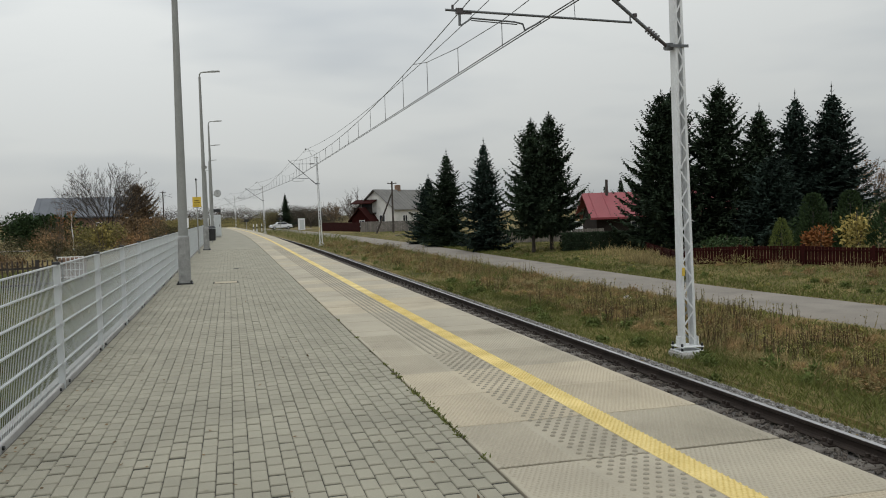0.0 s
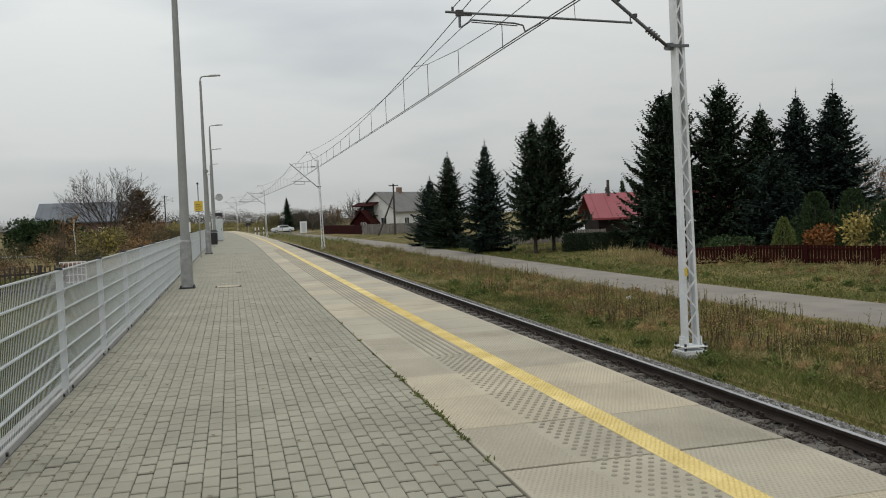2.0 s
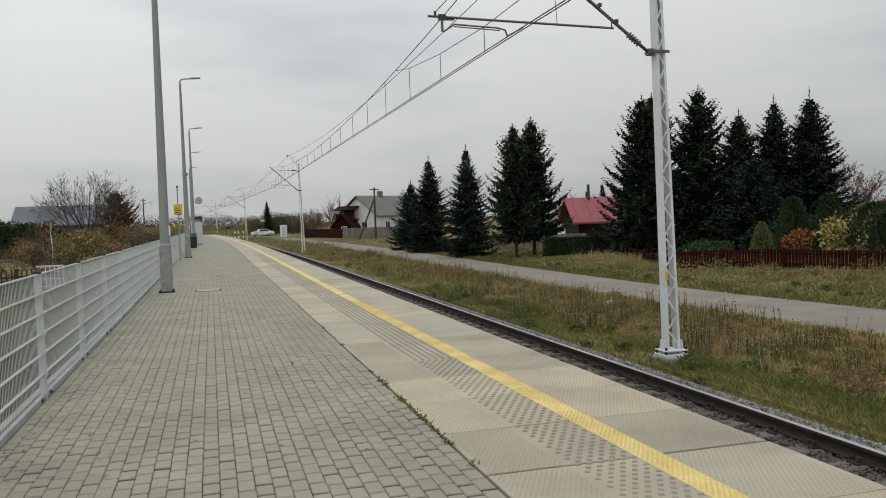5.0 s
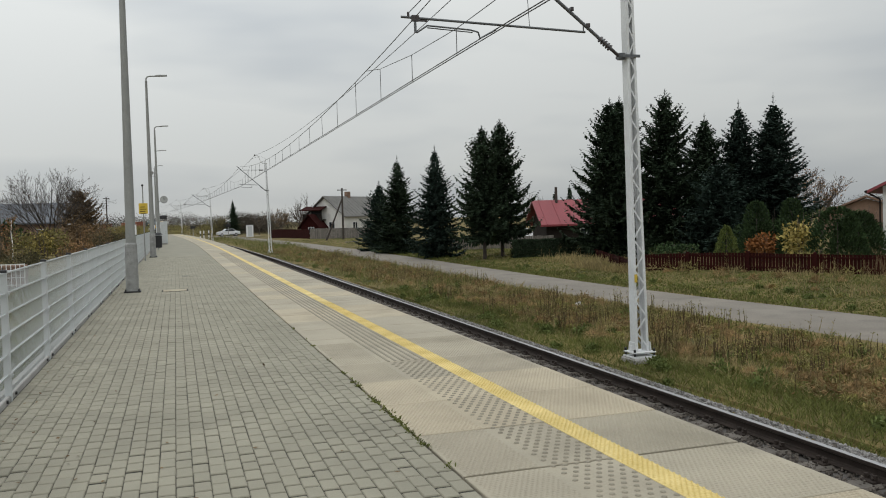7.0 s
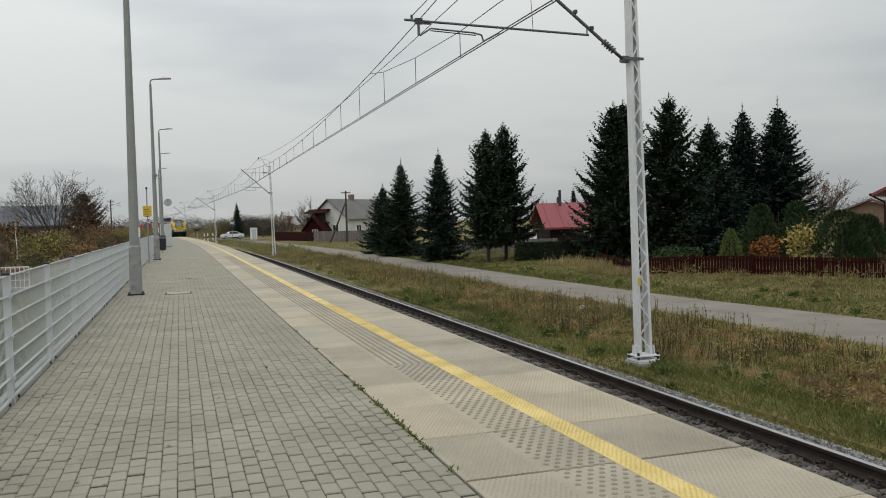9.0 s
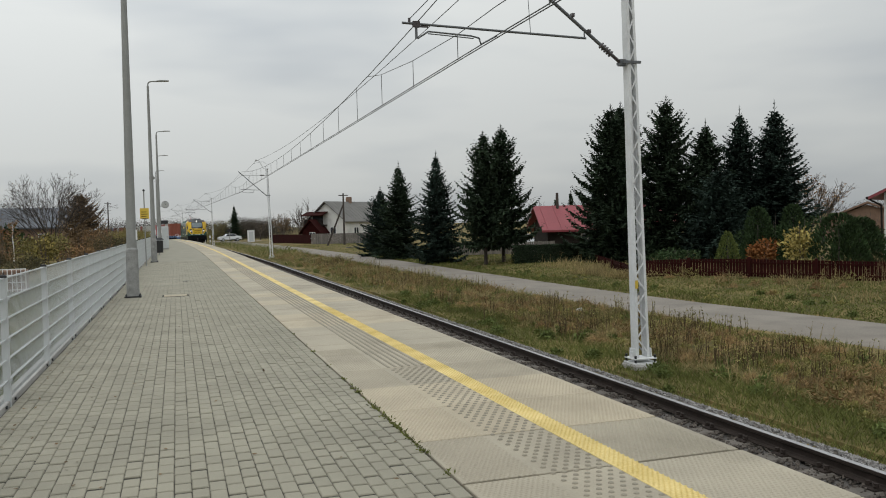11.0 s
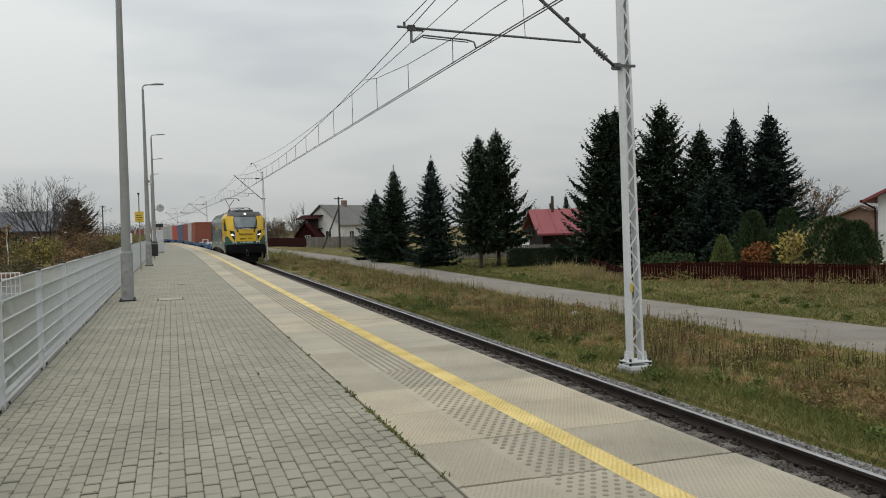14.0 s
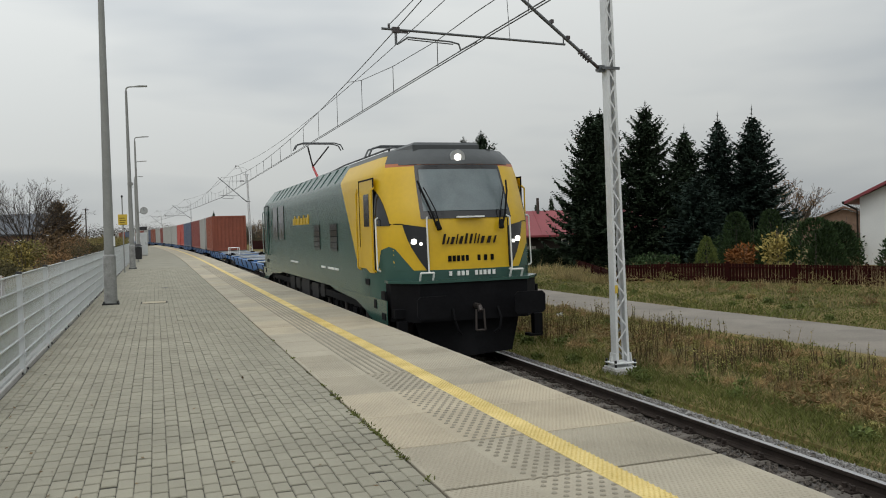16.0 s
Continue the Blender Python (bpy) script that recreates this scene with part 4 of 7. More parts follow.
def blades(name, label, boxes, material, seed, lean=0.35, width=0.006, category="grass"):
    """Grass or weeds: boxes of (xa, xb, ya, yb, count, low, high, patch); patch > 0 keeps to drifts of that size."""
    rng = np.random.RandomState(seed)
    V, n = [], 0
    for xa, xb, ya, yb, count, low, high, patch in boxes:
        x = rng.uniform(xa, xb, count)
        y = ya + (yb - ya) * rng.rand(count) ** 1.5
        for i in range(count):
            px, py = float(x[i]), float(y[i])
            k = 1.0
            if patch > 0:
                k = noise.noise(Vector((px / patch, py / patch, seed * 3.7))) + 0.42
                if k < rng.rand() * 0.75:
                    continue
            xx = px + bend(py)
            s = px - road_mid(py)
            if abs(s) < 1.5 + 0.15 * rng.rand():
                continue
            z = field_height(xx, py) - 0.02
            h = rng.uniform(low, high) * (0.7 + 0.5 * min(1.0, k))
            if px > 16 and px < 60:
                h *= 0.8
            a = rng.uniform(0, 6.283)
            w = width * rng.uniform(0.7, 1.5)
            dx, dy = math.cos(a), math.sin(a)
            lx, ly = rng.normal(0, lean) * h, rng.normal(0, lean) * h
            V += [(xx - dx * w, py - dy * w, z), (xx + dx * w, py + dy * w, z), (xx + dx * w * .7 + lx * .4, py + dy * w * .7 + ly * .4, z + h * .6), (xx + lx, py + ly, z + h), (xx - dx * w * .7 + lx * .4, py - dy * w * .7 + ly * .4, z + h * .6)]
            n += 1
    g = Geo()
    g.v = V
    g.f = [(5 * i, 5 * i + 1, 5 * i + 2, 5 * i + 3, 5 * i + 4) for i in range(n)]
    return tagged(part(name, g, material), label, category, kind="stuff")


def weeds(name, label, boxes, stem, seed):
    """Tall dry weeds: a stalk with side twigs and seed heads."""
    rng = random.Random(seed)
    g = Geo()
    for xa, xb, ya, yb, count, low, high, patch in boxes:
        for _ in range(count):
            x, y = rng.uniform(xa, xb), ya + (yb - ya) * rng.random() ** 1.4
            if patch > 0 and noise.noise(Vector((x / patch, y / patch, seed * 2.3))) < rng.uniform(-0.15, 0.25):
                continue
            if abs(x - road_mid(y)) < 1.75 + 0.5 * rng.random():
                continue
            xx = x + bend(y)
            h = rng.uniform(low, high)
            p = Vector((xx, y, field_height(xx, y) - 0.03))
            d = Vector((rng.gauss(0, 0.13), rng.gauss(0, 0.13), 1)).normalized()
            side = Vector((1, 0, 0)) if rng.random() < .5 else Vector((0, 1, 0))
            kite(g, p, d * h, 0.006, side)
            for k in range(rng.randint(5, 9)):
                f = rng.uniform(0.35, 1.0)
                e = Vector((rng.gauss(0, 1), rng.gauss(0, 1), rng.uniform(0.5, 1.8))).normalized() * h * rng.uniform(0.08, 0.20)
                q = p + d * (h * f)
                kite(g, q, e, 0.003 + 0.006 * rng.random(), Vector((rng.uniform(-1, 1), rng.uniform(-1, 1), 0.2)))
                if rng.random() < 0.5:
                    kite(g, q + e, e * 0.35, 0.008, Vector((rng.uniform(-1, 1), 1, 0.3)))
    return tagged(part(name, g, stem), label, "weeds", kind="stuff")


# spruces between the lane and the gardens
Z1 = -1.02
spruce(16.4, 69.0, Z1, 5.9, 2.7, 1, M_FIR, power=0.7, style="spire", label="bluish dark fir half hidden behind another")
spruce(16.2, 62.0, Z1, 7.45, 2.9, 2, M_SPRUCE, power=0.78, style="spire", label="dark green spruce with branches down to the grass")
spruce(16.1, 52.0, Z1, 7.35, 2.5, 3, M_FIR, power=0.78, style="spire", label="dark green fir with branches down to the grass")
spruce(17.3, 46.4, Z1, 8.0, 2.35, 4, M_SPRUCE, bare=0.16, label="dark spruce on a bare trunk, paired with another", ragged=0.34, style="old")
spruce(18.75, 47.2, Z1, 8.5, 2.6, 5, M_SPRUCE, bare=0.16, label="dark spruce on a bare trunk, paired with another", ragged=0.34, style="old")
spruce(23.6, 42.5, -0.8, 8.9, 3.1, 6, M_SPRUCE, power=0.75, ragged=0.36, style="old")
spruce(24.8, 43.5, -0.8, 9.2, 3.2, 16, M_SPRUCE, power=0.75, ragged=0.36, style="old")
spruce(26.9, 42.0, -0.8, 9.4, 3.1, 7, M_SPRUCE, power=0.75, ragged=0.34, style="old")
spruce(29.5, 42.0, -0.8, 8.1, 3.2, 8, M_SPRUCE, power=0.66, ragged=0.22)
spruce(31.1, 41.0, -0.8, 8.75, 3.1, 9, M_FIR, power=0.72, ragged=0.2)
spruce(32.7, 40.0, -0.8, 9.0, 3.4, 10, M_FIR, power=0.72, ragged=0.16, label="tall blue-green spruce with clear layers of branches")
spruce(27.8, 38.5, -0.8, 5.2, 2.9, 11, M_FIR, power=0.6, label="lower dark spruce in front of taller ones")
spruce(36.0, 76.0, -0.9, 4.9, 1.3, 12, M_SPRUCE, label="small distant spruce behind the red roof")
spruce(38.6, 78.0, -0.9, 5.5, 1.4, 13, M_SPRUCE, label="small distant spruce behind the red roof")
spruce(11.9, 186.0, -1.0, 7.8, 2.6, 14, M_SPRUCE, label="distant dark conifer by the level crossing")

# lane-side gardens
FENCE_P, FENCE_Q = Vector((18.1, 30.9, -0.95)), Vector((26.4, 16.0, -0.95))


def build_garden_fence():
    f = thing("garden_fence", "low dark maroon picket fence along the garden", "fence")
    d = (FENCE_Q - FENCE_P)
    L = d.length
    d.normalize()
    slat = Geo().box(-.053, .053, -.008, .008, 0.05, 0.72, .004).mesh("slat")
    post = Geo().box(-.05, .05, -.05, .05, -.3, 0.79, .01).mesh("post")
    rail = Geo().box(-1.22, 1.22, -.02, .02, -.03, .03).mesh("rail")
    a = math.degrees(math.atan2(d.y, d.x))
    n = int(L / 2.45)
    for k in range(n + 1):
        c = FENCE_P + d * (2.45 * k)
        z = field_height(c.x, c.y)
        o = part("post", post, M_MAROON, f)
        o.matrix_basis = pose(c.x, c.y, z, 0, 0, a)
        if k == n:
            break
        for h in (0.20, 0.60):
            r = part("rail", rail, M_MAROON, f)
            m = c + d * 1.225
            r.matrix_basis = pose(m.x, m.y, field_height(m.x, m.y) + h, 0, 0, a)
        for j in range(19):
            m = c + d * (0.09 + j * 0.126)
            s = part("slat", slat, M_MAROON, f)
            s.matrix_basis = pose(m.x + 0.02, m.y + 0.03, field_height(m.x, m.y), 0, 0, a)


build_garden_fence()
cone_bush(24.1, 32.8, -0.8, 0.62, 1.6, 21, M_WEED_GREEN, "small clipped green thuja cone", count=1500, size=0.1, power=0.6)
bush(25.2, 31.6, -0.8, 1.25, 1.0, 1.35, 22, M_LEAF_O, "orange autumn shrub behind the fence", count=900)
bush(26.1, 30.3, -0.8, 1.7, 1.5, 2.3, 23, M_LEAF_Y, "pale yellow autumn shrub behind the fence", count=900, size=0.17)
cone_bush(26.9, 29.0, -0.8, 1.35, 2.3, 24, M_THUJA, "broad dark green thuja shrub", count=2600, size=0.15, power=0.4)
cone_bush(28.2, 29.2, -0.8, 1.2, 2.1, 25, M_THUJA, "broad dark green thuja shrub", count=2200, size=0.15, power=0.4)
cone_bush(30.2, 27.2, -0.8, 1.3, 2.2, 26, M_THUJA, "broad dark green thuja shrub", count=2200, size=0.15, power=0.4)
cone_bush(31.9, 25.4, -0.8, 1.2, 2.2, 27, M_THUJA, "broad dark green thuja shrub", count=2000, size=0.15, power=0.4)
cone_bush(31.1, 26.0, -0.8, 1.25, 2.15, 127, M_THUJA, "broad dark green thuja shrub", count=2400, size=0.15, power=0.4)
cone_bush(26.4, 33.6, -0.8, 0.8, 2.7, 128, M_THUJA, "dark green column thuja in the garden", count=2200, size=0.13, power=0.35)
cone_bush(27.6, 32.6, -0.8, 0.75, 2.8, 129, M_THUJA, "dark green column thuja in the garden", count=2200, size=0.13, power=0.35)
bush(28.0, 34.5, -0.8, 4.5, 1.6, 2.7, 28, M_THUJA, "dark green thuja hedge in the garden", "hedge", count=3800, size=0.16)
bush(31.5, 32.5, -0.8, 4.0, 1.6, 2.5, 29, M_THUJA, "dark green thuja hedge in the garden", "hedge", count=3200, size=0.16)
bush(22.8, 35.0, -0.8, 3.0, 1.2, 0.9, 30, M_THUJA, "low dark hedge behind the fence", "hedge", count=1500, size=0.12)
clipped_hedge((18.6, 45.3, -0.95), (27.0, 43.6, -0.95), 0.9, 1.02, 31, M_SPRUCE, "long low clipped dark hedge by the timber house")
bush(26.9, 24.5, -0.85, 2.2, 1.6, 1.1, 36, M_LEAF_B, "dry brown undergrowth by the garden fence", count=700, size=0.14, slim=0.3)
for k in range(9):
    q = FENCE_P.lerp(FENCE_Q, (k + 0.4) / 9)
    bush(q.x - 0.5 - 0.2 * math.sin(k * 2.2), q.y - 0.3, -0.95, 1.5, 0.9, 0.42 + 0.16 * math.sin(k * 1.7), 130 + k, (M_STRAW, M_LEAF_YG, M_STRAW)[k % 3], "dry pale grass clump against the garden fence", name="grass_clump", count=210, size=0.17, slim=0.12, stems=False)
bush(24.2, 27.6, -0.85, 1.8, 1.0, 0.8, 37, M_LEAF_YG, "yellow green undergrowth by the garden fence", count=500, size=0.13, slim=0.3)
bare_tree(39.0, 47.0, -0.8, 6.9, 41, "thin tree with pale tan leaves behind the gardens", M_LEAF_T, 0.35, depth=4)
bare_tree(42.8, 47.5, -0.8, 6.0, 42, "thin tree with pale tan leaves behind the gardens", M_LEAF_T, 0.2, depth=4)
bare_tree(35.0, 80.0, -0.8, 5.5, 43, "bare grey tree behind the red roof", depth=4)
bare_tree(20.5, 146.0, -1.0, 8.5, 44, "bare round tree beside the white house", depth=4)
bare_tree(18.0, 150.0, -1.0, 5.5, 45, "brown half-bare tree beside the white house", M_LEAF_B, 0.9, depth=4)


# ---- houses ----
def gable_house(name, label, at, rz, width, length, eave, ridge, wall, roof, over=0.45, wall_label="", roof_label=""):
    """Gable towards local -y, ridge along y, floor at z = 0."""
    h = thing(name, label, "house", at, rz)
    w = width / 2
    g = Geo()
    ring = [(-w, eave), (-w, -0.6), (w, -0.6), (w, eave), (0, ridge - 0.12)]
    g.loft([[(x, y, z) for x, z in ring] for y in (0, length)])
    part("wall", g, wall, h, wall_label)
    slope = (ridge - eave) / w
    for s in (-1, 1):
        r = Geo()
        e = s * (w + over)
        ze = eave - slope * over
        sec = [(0, ridge), (e, ze), (e, ze + .14), (0, ridge + .14)]
        r.loft([[(x, y, z) for x, z in sec] for y in (-over, length + over)])
        ro = part("roof_plane", r, roof, h, roof_label)
        ribs = int(length / 0.9)
        for k in range(ribs):
            y = -over + (k + 0.5) * (length + 2 * over) / ribs
            b = Geo().loft([[(0, y - .025, ridge + .14), (0, y + .025, ridge + .14), (0, y + .025, ridge + .175), (0, y - .025, ridge + .175)], [(e, y - .025, ze + .14), (e, y + .025, ze + .14), (e, y + .025, ze + .175), (e, y - .025, ze + .175)]])
            part("seam", b, roof, ro)
    return h


def window(h, x, y, z, w, hh, axis="y", face=-1):
    """A framed window; axis is the way it faces."""
    def bx(a0, a1, d0, d1, z0, z1):
        if axis == "y":
            return Geo().box(x + a0, x + a1, y + min(face * d0, face * d1), y + max(face * d0, face * d1), z + z0, z + z1)
        return Geo().box(x + min(face * d0, face * d1), x + max(face * d0, face * d1), y + a0, y + a1, z + z0, z + z1)
    win = part("window", bx(-w / 2, w / 2, -0.03, 0.012, 0, hh), M_PANE, h, "dark window pane")
    for a0, a1, z0, z1 in ((-w / 2 - .06, -w / 2, -.06, hh + .06), (w / 2, w / 2 + .06, -.06, hh + .06), (-w / 2, w / 2, -.06, 0), (-w / 2, w / 2, hh, hh + .06), (-.025, .025, 0, hh)):
        part("frame", bx(a0, a1, 0, 0.05, z0, z1), M_SIGN_W, win, "white window frame")
    part("sill", bx(-w / 2 - .1, w / 2 + .1, 0, 0.12, -.10, -.06), M_CONC, win)


wh = gable_house("white_house", "white two-storey house with grey roof and dark balcony", (22.4, 131.0, -1.0), -46, 7.2, 14.0, 3.4, 6.3, M_GREY_RENDER, M_GREY_ROOF)
window(wh, 1.3, 0, 1.0, 1.0, 1.3)
window(wh, 3.6, 3.0, 1.0, 1.2, 1.2, "x", 1)
window(wh, 3.6, 7.0, 1.0, 1.2, 1.2, "x", 1)
part("chimney", Geo().box(-.35, .35, 6.0, 6.7, 5.6, 7.2, .04), M_BRICK_WALL, wh)
part("balcony", Geo().box(-3.4, 0.2, -1.2, 0.0, 2.6, 2.78).box(-3.4, 0.2, -1.2, -1.12, 2.78, 3.6).box(-3.4, -3.3, -1.2, 0, 2.78, 3.6), M_DARKWOOD, wh, "dark timber balcony")
part("balcony_door", Geo().box(-2.6, -0.6, -.03, .02, 2.8, 4.6), M_DARK, wh)
part("porch_roof", Geo().plate([(-3.7, -1.7, 4.15), (0.4, -1.7, 4.15), (0.4, 0.1, 4.75), (-3.7, 0.1, 4.75)], .12), M_MAROON, wh, "maroon porch roof")
an = gable_house("annex", "small maroon timber shed with a steep red roof", (19.6, 129.0, -1.0), -33, 2.8, 4.0, 1.9, 3.5, M_MAROON, M_MAROON)
window(an, 0.3, 0, 0.7, 0.8, 0.9)
rh = gable_house("timber_house", "low dark timber house with a bright red sheet roof", (26.1, 58.0, -1.05), -101, 4.4, 10.0, 2.1, 3.55, M_DARKWOOD, M_RED_ROOF, over=0.55)
window(rh, 2.2, 3.0, 0.7, 0.9, 0.8, "x", 1)
vh = gable_house("villa", "white rendered house with a red roof edge", (30.9, 29.3, -0.8), -25, 7.0, 9.0, 3.25, 5.0, M_WHITE_WALL, M_RED_ROOF, over=0.6)
vh.matrix_basis = pose(34.9, 29.6, -0.8, 0, 0, -54)
part("gutter", Geo().path([(-4.15, -.6, 3.03), (-4.15, 9.4, 3.03)], .07, 8), M_DARKWOOD, vh, "dark brown gutter")
part("gutter_pipe", Geo().path([(-4.15, -.45, 3.01), (-3.6, -.12, 2.65), (-3.58, -.1, -.5)], .045, 8), M_DARKWOOD, vh, "dark brown downpipe")
bh = gable_house("brick_outbuilding", "brown brick outbuilding with a low gable", (59.5, 60.5, -0.9), -45, 8.0, 9.0, 1.6, 3.2, M_BRICK_WALL, M_BRICK_WALL)
gh = gable_house("sheet_roof_house", "low house with a blue grey sheet roof and orange brick walls", (-22.0, 96.0, -0.5), 0, 8.0, 8.2, 2.8, 4.75, M_BRICK_WALL, M_SLATE)
gh.matrix_basis = pose(-19.9, 100.0, -0.5, 0, 0, -88)
for k in range(3):
    window(gh, 4.0, 1.6 + k * 2.4, 1.0, 0.9, 1.0, "x", 1)
sh = gable_house("white_trimmed_shed", "grey roofed shed with white trim", (-25.0, 92.0, -0.5), 0, 6.0, 8.0, 2.6, 4.0, M_GREYWOOD, M_GREY_ROOF)
sh.matrix_basis = pose(-34.0, 98.0, -0.5, 0, 0, -86)


def board_fence(name, label, p, q, height, material, pitch=0.16, gap=0.02, point=False, group=""):
    f = thing(name, label, "fence", group=group)
    p, q = Vector(p), Vector(q)
    d = q - p
    L = d.length
    d.normalize()
    a = math.degrees(math.atan2(d.y, d.x))
    w = pitch - gap
    g = Geo()
    if point:
        g.plate([(-w / 2, 0, 0.04), (w / 2, 0, 0.04), (w / 2, 0, height - .06), (0, 0, height), (-w / 2, 0, height - .06)], .02)
    else:
        g.box(-w / 2, w / 2, -.012, .012, 0.03, height, .004)
    me = g.mesh("board")
    n = int(L / pitch)
    rng = random.Random(int(L * 100))
    for k in range(n):
        c = p + d * (pitch * (k + .5))
        o = part("board", me, material, f)
        o.matrix_basis = pose(c.x, c.y, c.z + rng.uniform(-.02, .02), 0, 0, a)
    for h in (height * .25, height * .75):
        part("rail", Geo().box(0, L, .014, .05, h - .03, h + .03), material, f).matrix_basis = pose(p.x, p.y, p.z, 0, 0, a)
    k = 0.0
    while k <= L:
        c = p + d * k
        part("post", Geo().box(-.05, .05, .03, .12, -.3, height), material, f).matrix_basis = pose(c.x, c.y, c.z, 0, 0, a)
        k += 2.5
    return f


board_fence("board_fence", "weathered grey board fence before the white house", (18.0, 118.0, -1.0), (28.5, 108.0, -1.0), 1.5, M_GREYWOOD)
board_fence("board_fence", "maroon board fence beside the lane", (14.6, 138.0, -1.0), (18.0, 118.5, -1.0), 1.4, M_MAROON)
board_fence("garden_fence", "low dark maroon picket fence running back past the spruces", (18.2, 31.3, -0.95), (23.0, 44.0, -0.95), 0.50, M_MAROON, 0.126, 0.02)
board_fence("board_fence", "weathered grey board fence behind the spruces", (19.8, 60.0, -0.95), (26.0, 55.0, -0.95), 1.0, M_GREYWOOD)
board_fence("picket_fence", "dark pointed picket fence in the field", (-12.5, 24.5, -0.5), (-5.0, 28.0, -0.5), 1.0, M_BARK, 0.14, 0.095, True)


def utility_pole(x, y, z, h, label, brace=True):
    u = thing("utility_pole", label, "utility pole", (x, y, z), group="wooden utility poles")
    part("pole", Geo().tube((0, 0, -.3), (0, 0, h), .15, .10, n=10), M_BARK, u, smooth=True)
    if brace:
        part("brace", Geo().tube((-2.2, 0.6, -.3), (-.05, 0, h * .78), .12, .09, n=8), M_BARK, u, smooth=True)
    if h > 5:
        part("crossarm", Geo().box(-.6, .6, -.05, .05, h - .3, h - .2), M_DARKWOOD, u)
    for a in (-.5, .5) if h > 5 else ():
        part("insulator", Geo().tube((a, 0, h - .2), (a, 0, h - .05), .04, n=7), M_SIGN_W, u)


utility_pole(20.0, 104.0, -1.0, 6.6, "brown wooden utility pole with a slanting brace")
utility_pole(27.3, 57.5, -1.0, 4.6, "dark thin wooden pole before the timber house", False)
utility_pole(-16.0, 150.0, -0.5, 7.5, "distant wooden utility pole by the houses", False)
utility_pole(-13.0, 180.0, -0.5, 8.0, "distant wooden utility pole by the houses", False)
part("drain_cover", Geo().box(-1.3, 1.3, -.5, .5, 0, .18, .05), M_DARK)
bpy.data.objects["drain_cover"].matrix_basis = pose(19.4, 93.0, -1.05)
tagged(bpy.data.objects["drain_cover"], "dark flat heap on the verge of the lane", "heap")

# ---- the field left of the platform ----
fan_tree(-9.8, 75.0, -0.5, 6.0, 0.95, 51, "broad bare autumn tree with a few brown leaves", M_LEAF_B, 0.05)
spruce(-8.0, 80.0, -0.5, 5.6, 3.1, 53, M_LEAF_B, power=0.5, label="brown withered conifer beside the bare tree", ragged=0.4, style="old")
bush(-7.2, 72.0, -0.5, 3.5, 3.0, 3.6, 54, M_LEAF_B, "tangled brown bush by the fence", count=1600, size=0.2, slim=0.35)
bush(-8.6, 58.0, -0.5, 3.2, 2.4, 2.7, 55, M_LEAF_YG, "olive yellow autumn bush", count=2000, size=0.16)
bush(-7.8, 57.0, -0.5, 1.8, 1.6, 2.2, 155, M_LEAF_Y, "thin yellow autumn bush", count=260, size=0.14)
bush(-13.4, 70.0, -0.5, 2.4, 2.4, 2.1, 56, M_LEAF_B, "tangled brown bush in the field", count=900, size=0.2, slim=0.35)
bush(-12.2, 68.0, -0.5, 1.6, 1.6, 3.9, 57, M_LEAF_O, "thin orange young birch", count=160, size=0.14, lumps=4)
bush(-11.0, 60.0, -0.5, 2.6, 2.0, 1.6, 58, M_LEAF_B, "dull brown low bush", count=800, size=0.16, slim=0.4)
bush(-6.7, 60.0, -0.5, 3.0, 2.0, 1.8, 59, M_LEAF_T, "pale beige withered bush beside the fence", count=600, size=0.16, slim=0.4)
bush(-14.6, 73.0, -0.5, 6.4, 2.6, 3.5, 60, M_THUJA, "tall dense dark green hedge", "hedge", count=7000, size=0.24, shell=0.7, lumps=10)
bush(-13.0, 38.0, -0.5, 4.0, 3.0, 1.1, 61, M_LEAF_B, "dark brown bramble heap", count=1200, size=0.16, slim=0.4)
bush(-9.5, 40.0, -0.5, 3.0, 2.0, 1.0, 62, M_LEAF_B, "dark brown bramble heap", count=900, size=0.16, slim=0.4)
bush(-9.6, 51.0, -0.5, 2.8, 2.2, 1.7, 163, M_LEAF_D, "tangled brown shrub in the field", count=1500, size=0.12, slim=0.35)
bush(-10.4, 55.0, -0.5, 3.0, 2.2, 1.7, 164, M_LEAF_T, "dull brown shrub in the field", count=1300, size=0.12, slim=0.35)
bush(-7.6, 47.0, -0.5, 2.4, 2.0, 1.1, 63, M_LEAF_D, "dull brown low bush", count=700, size=0.16, slim=0.4)
for k in range(9):
    bush(-6.0 - 0.35 * k + 0.8 * math.sin(k * 2.1), 90 + k * 13.0, -0.5, 5.0, 8.0, 2.2 + 0.8 * math.sin(k * 1.7), 70 + k, (M_LEAF_D, M_LEAF_YG, M_LEAF_B)[k % 3], "scrubby autumn bushes along the line", count=7000, size=0.13, slim=0.4)

for k in range(7):
    x, y = -5.2 - 1.05 * k + 0.5 * math.sin(k * 1.9), 66 + 5 * math.sin(k * 2.7)
    bush(x, y, -0.5, 2.6, 2.4, 2.3 + 0.8 * math.sin(k * 1.3), 110 + k, (M_LEAF_D, M_LEAF_T, M_LEAF_B, M_LEAF_YG, M_LEAF_D, M_LEAF_T, M_LEAF_D)[k], "tangled leafless brown shrub in the field", count=1100, size=0.13, slim=0.3)
bush(-12.4, 50.0, -0.5, 3.4, 2.6, 1.7, 171, M_LEAF_D, "dark tangled brush heap in the field", count=2200, size=0.12, slim=0.3)
bush(-15.2, 56.0, -0.5, 3.6, 2.6, 2.0, 172, M_LEAF_D, "dark tangled brush heap in the field", count=2200, size=0.13, slim=0.3)
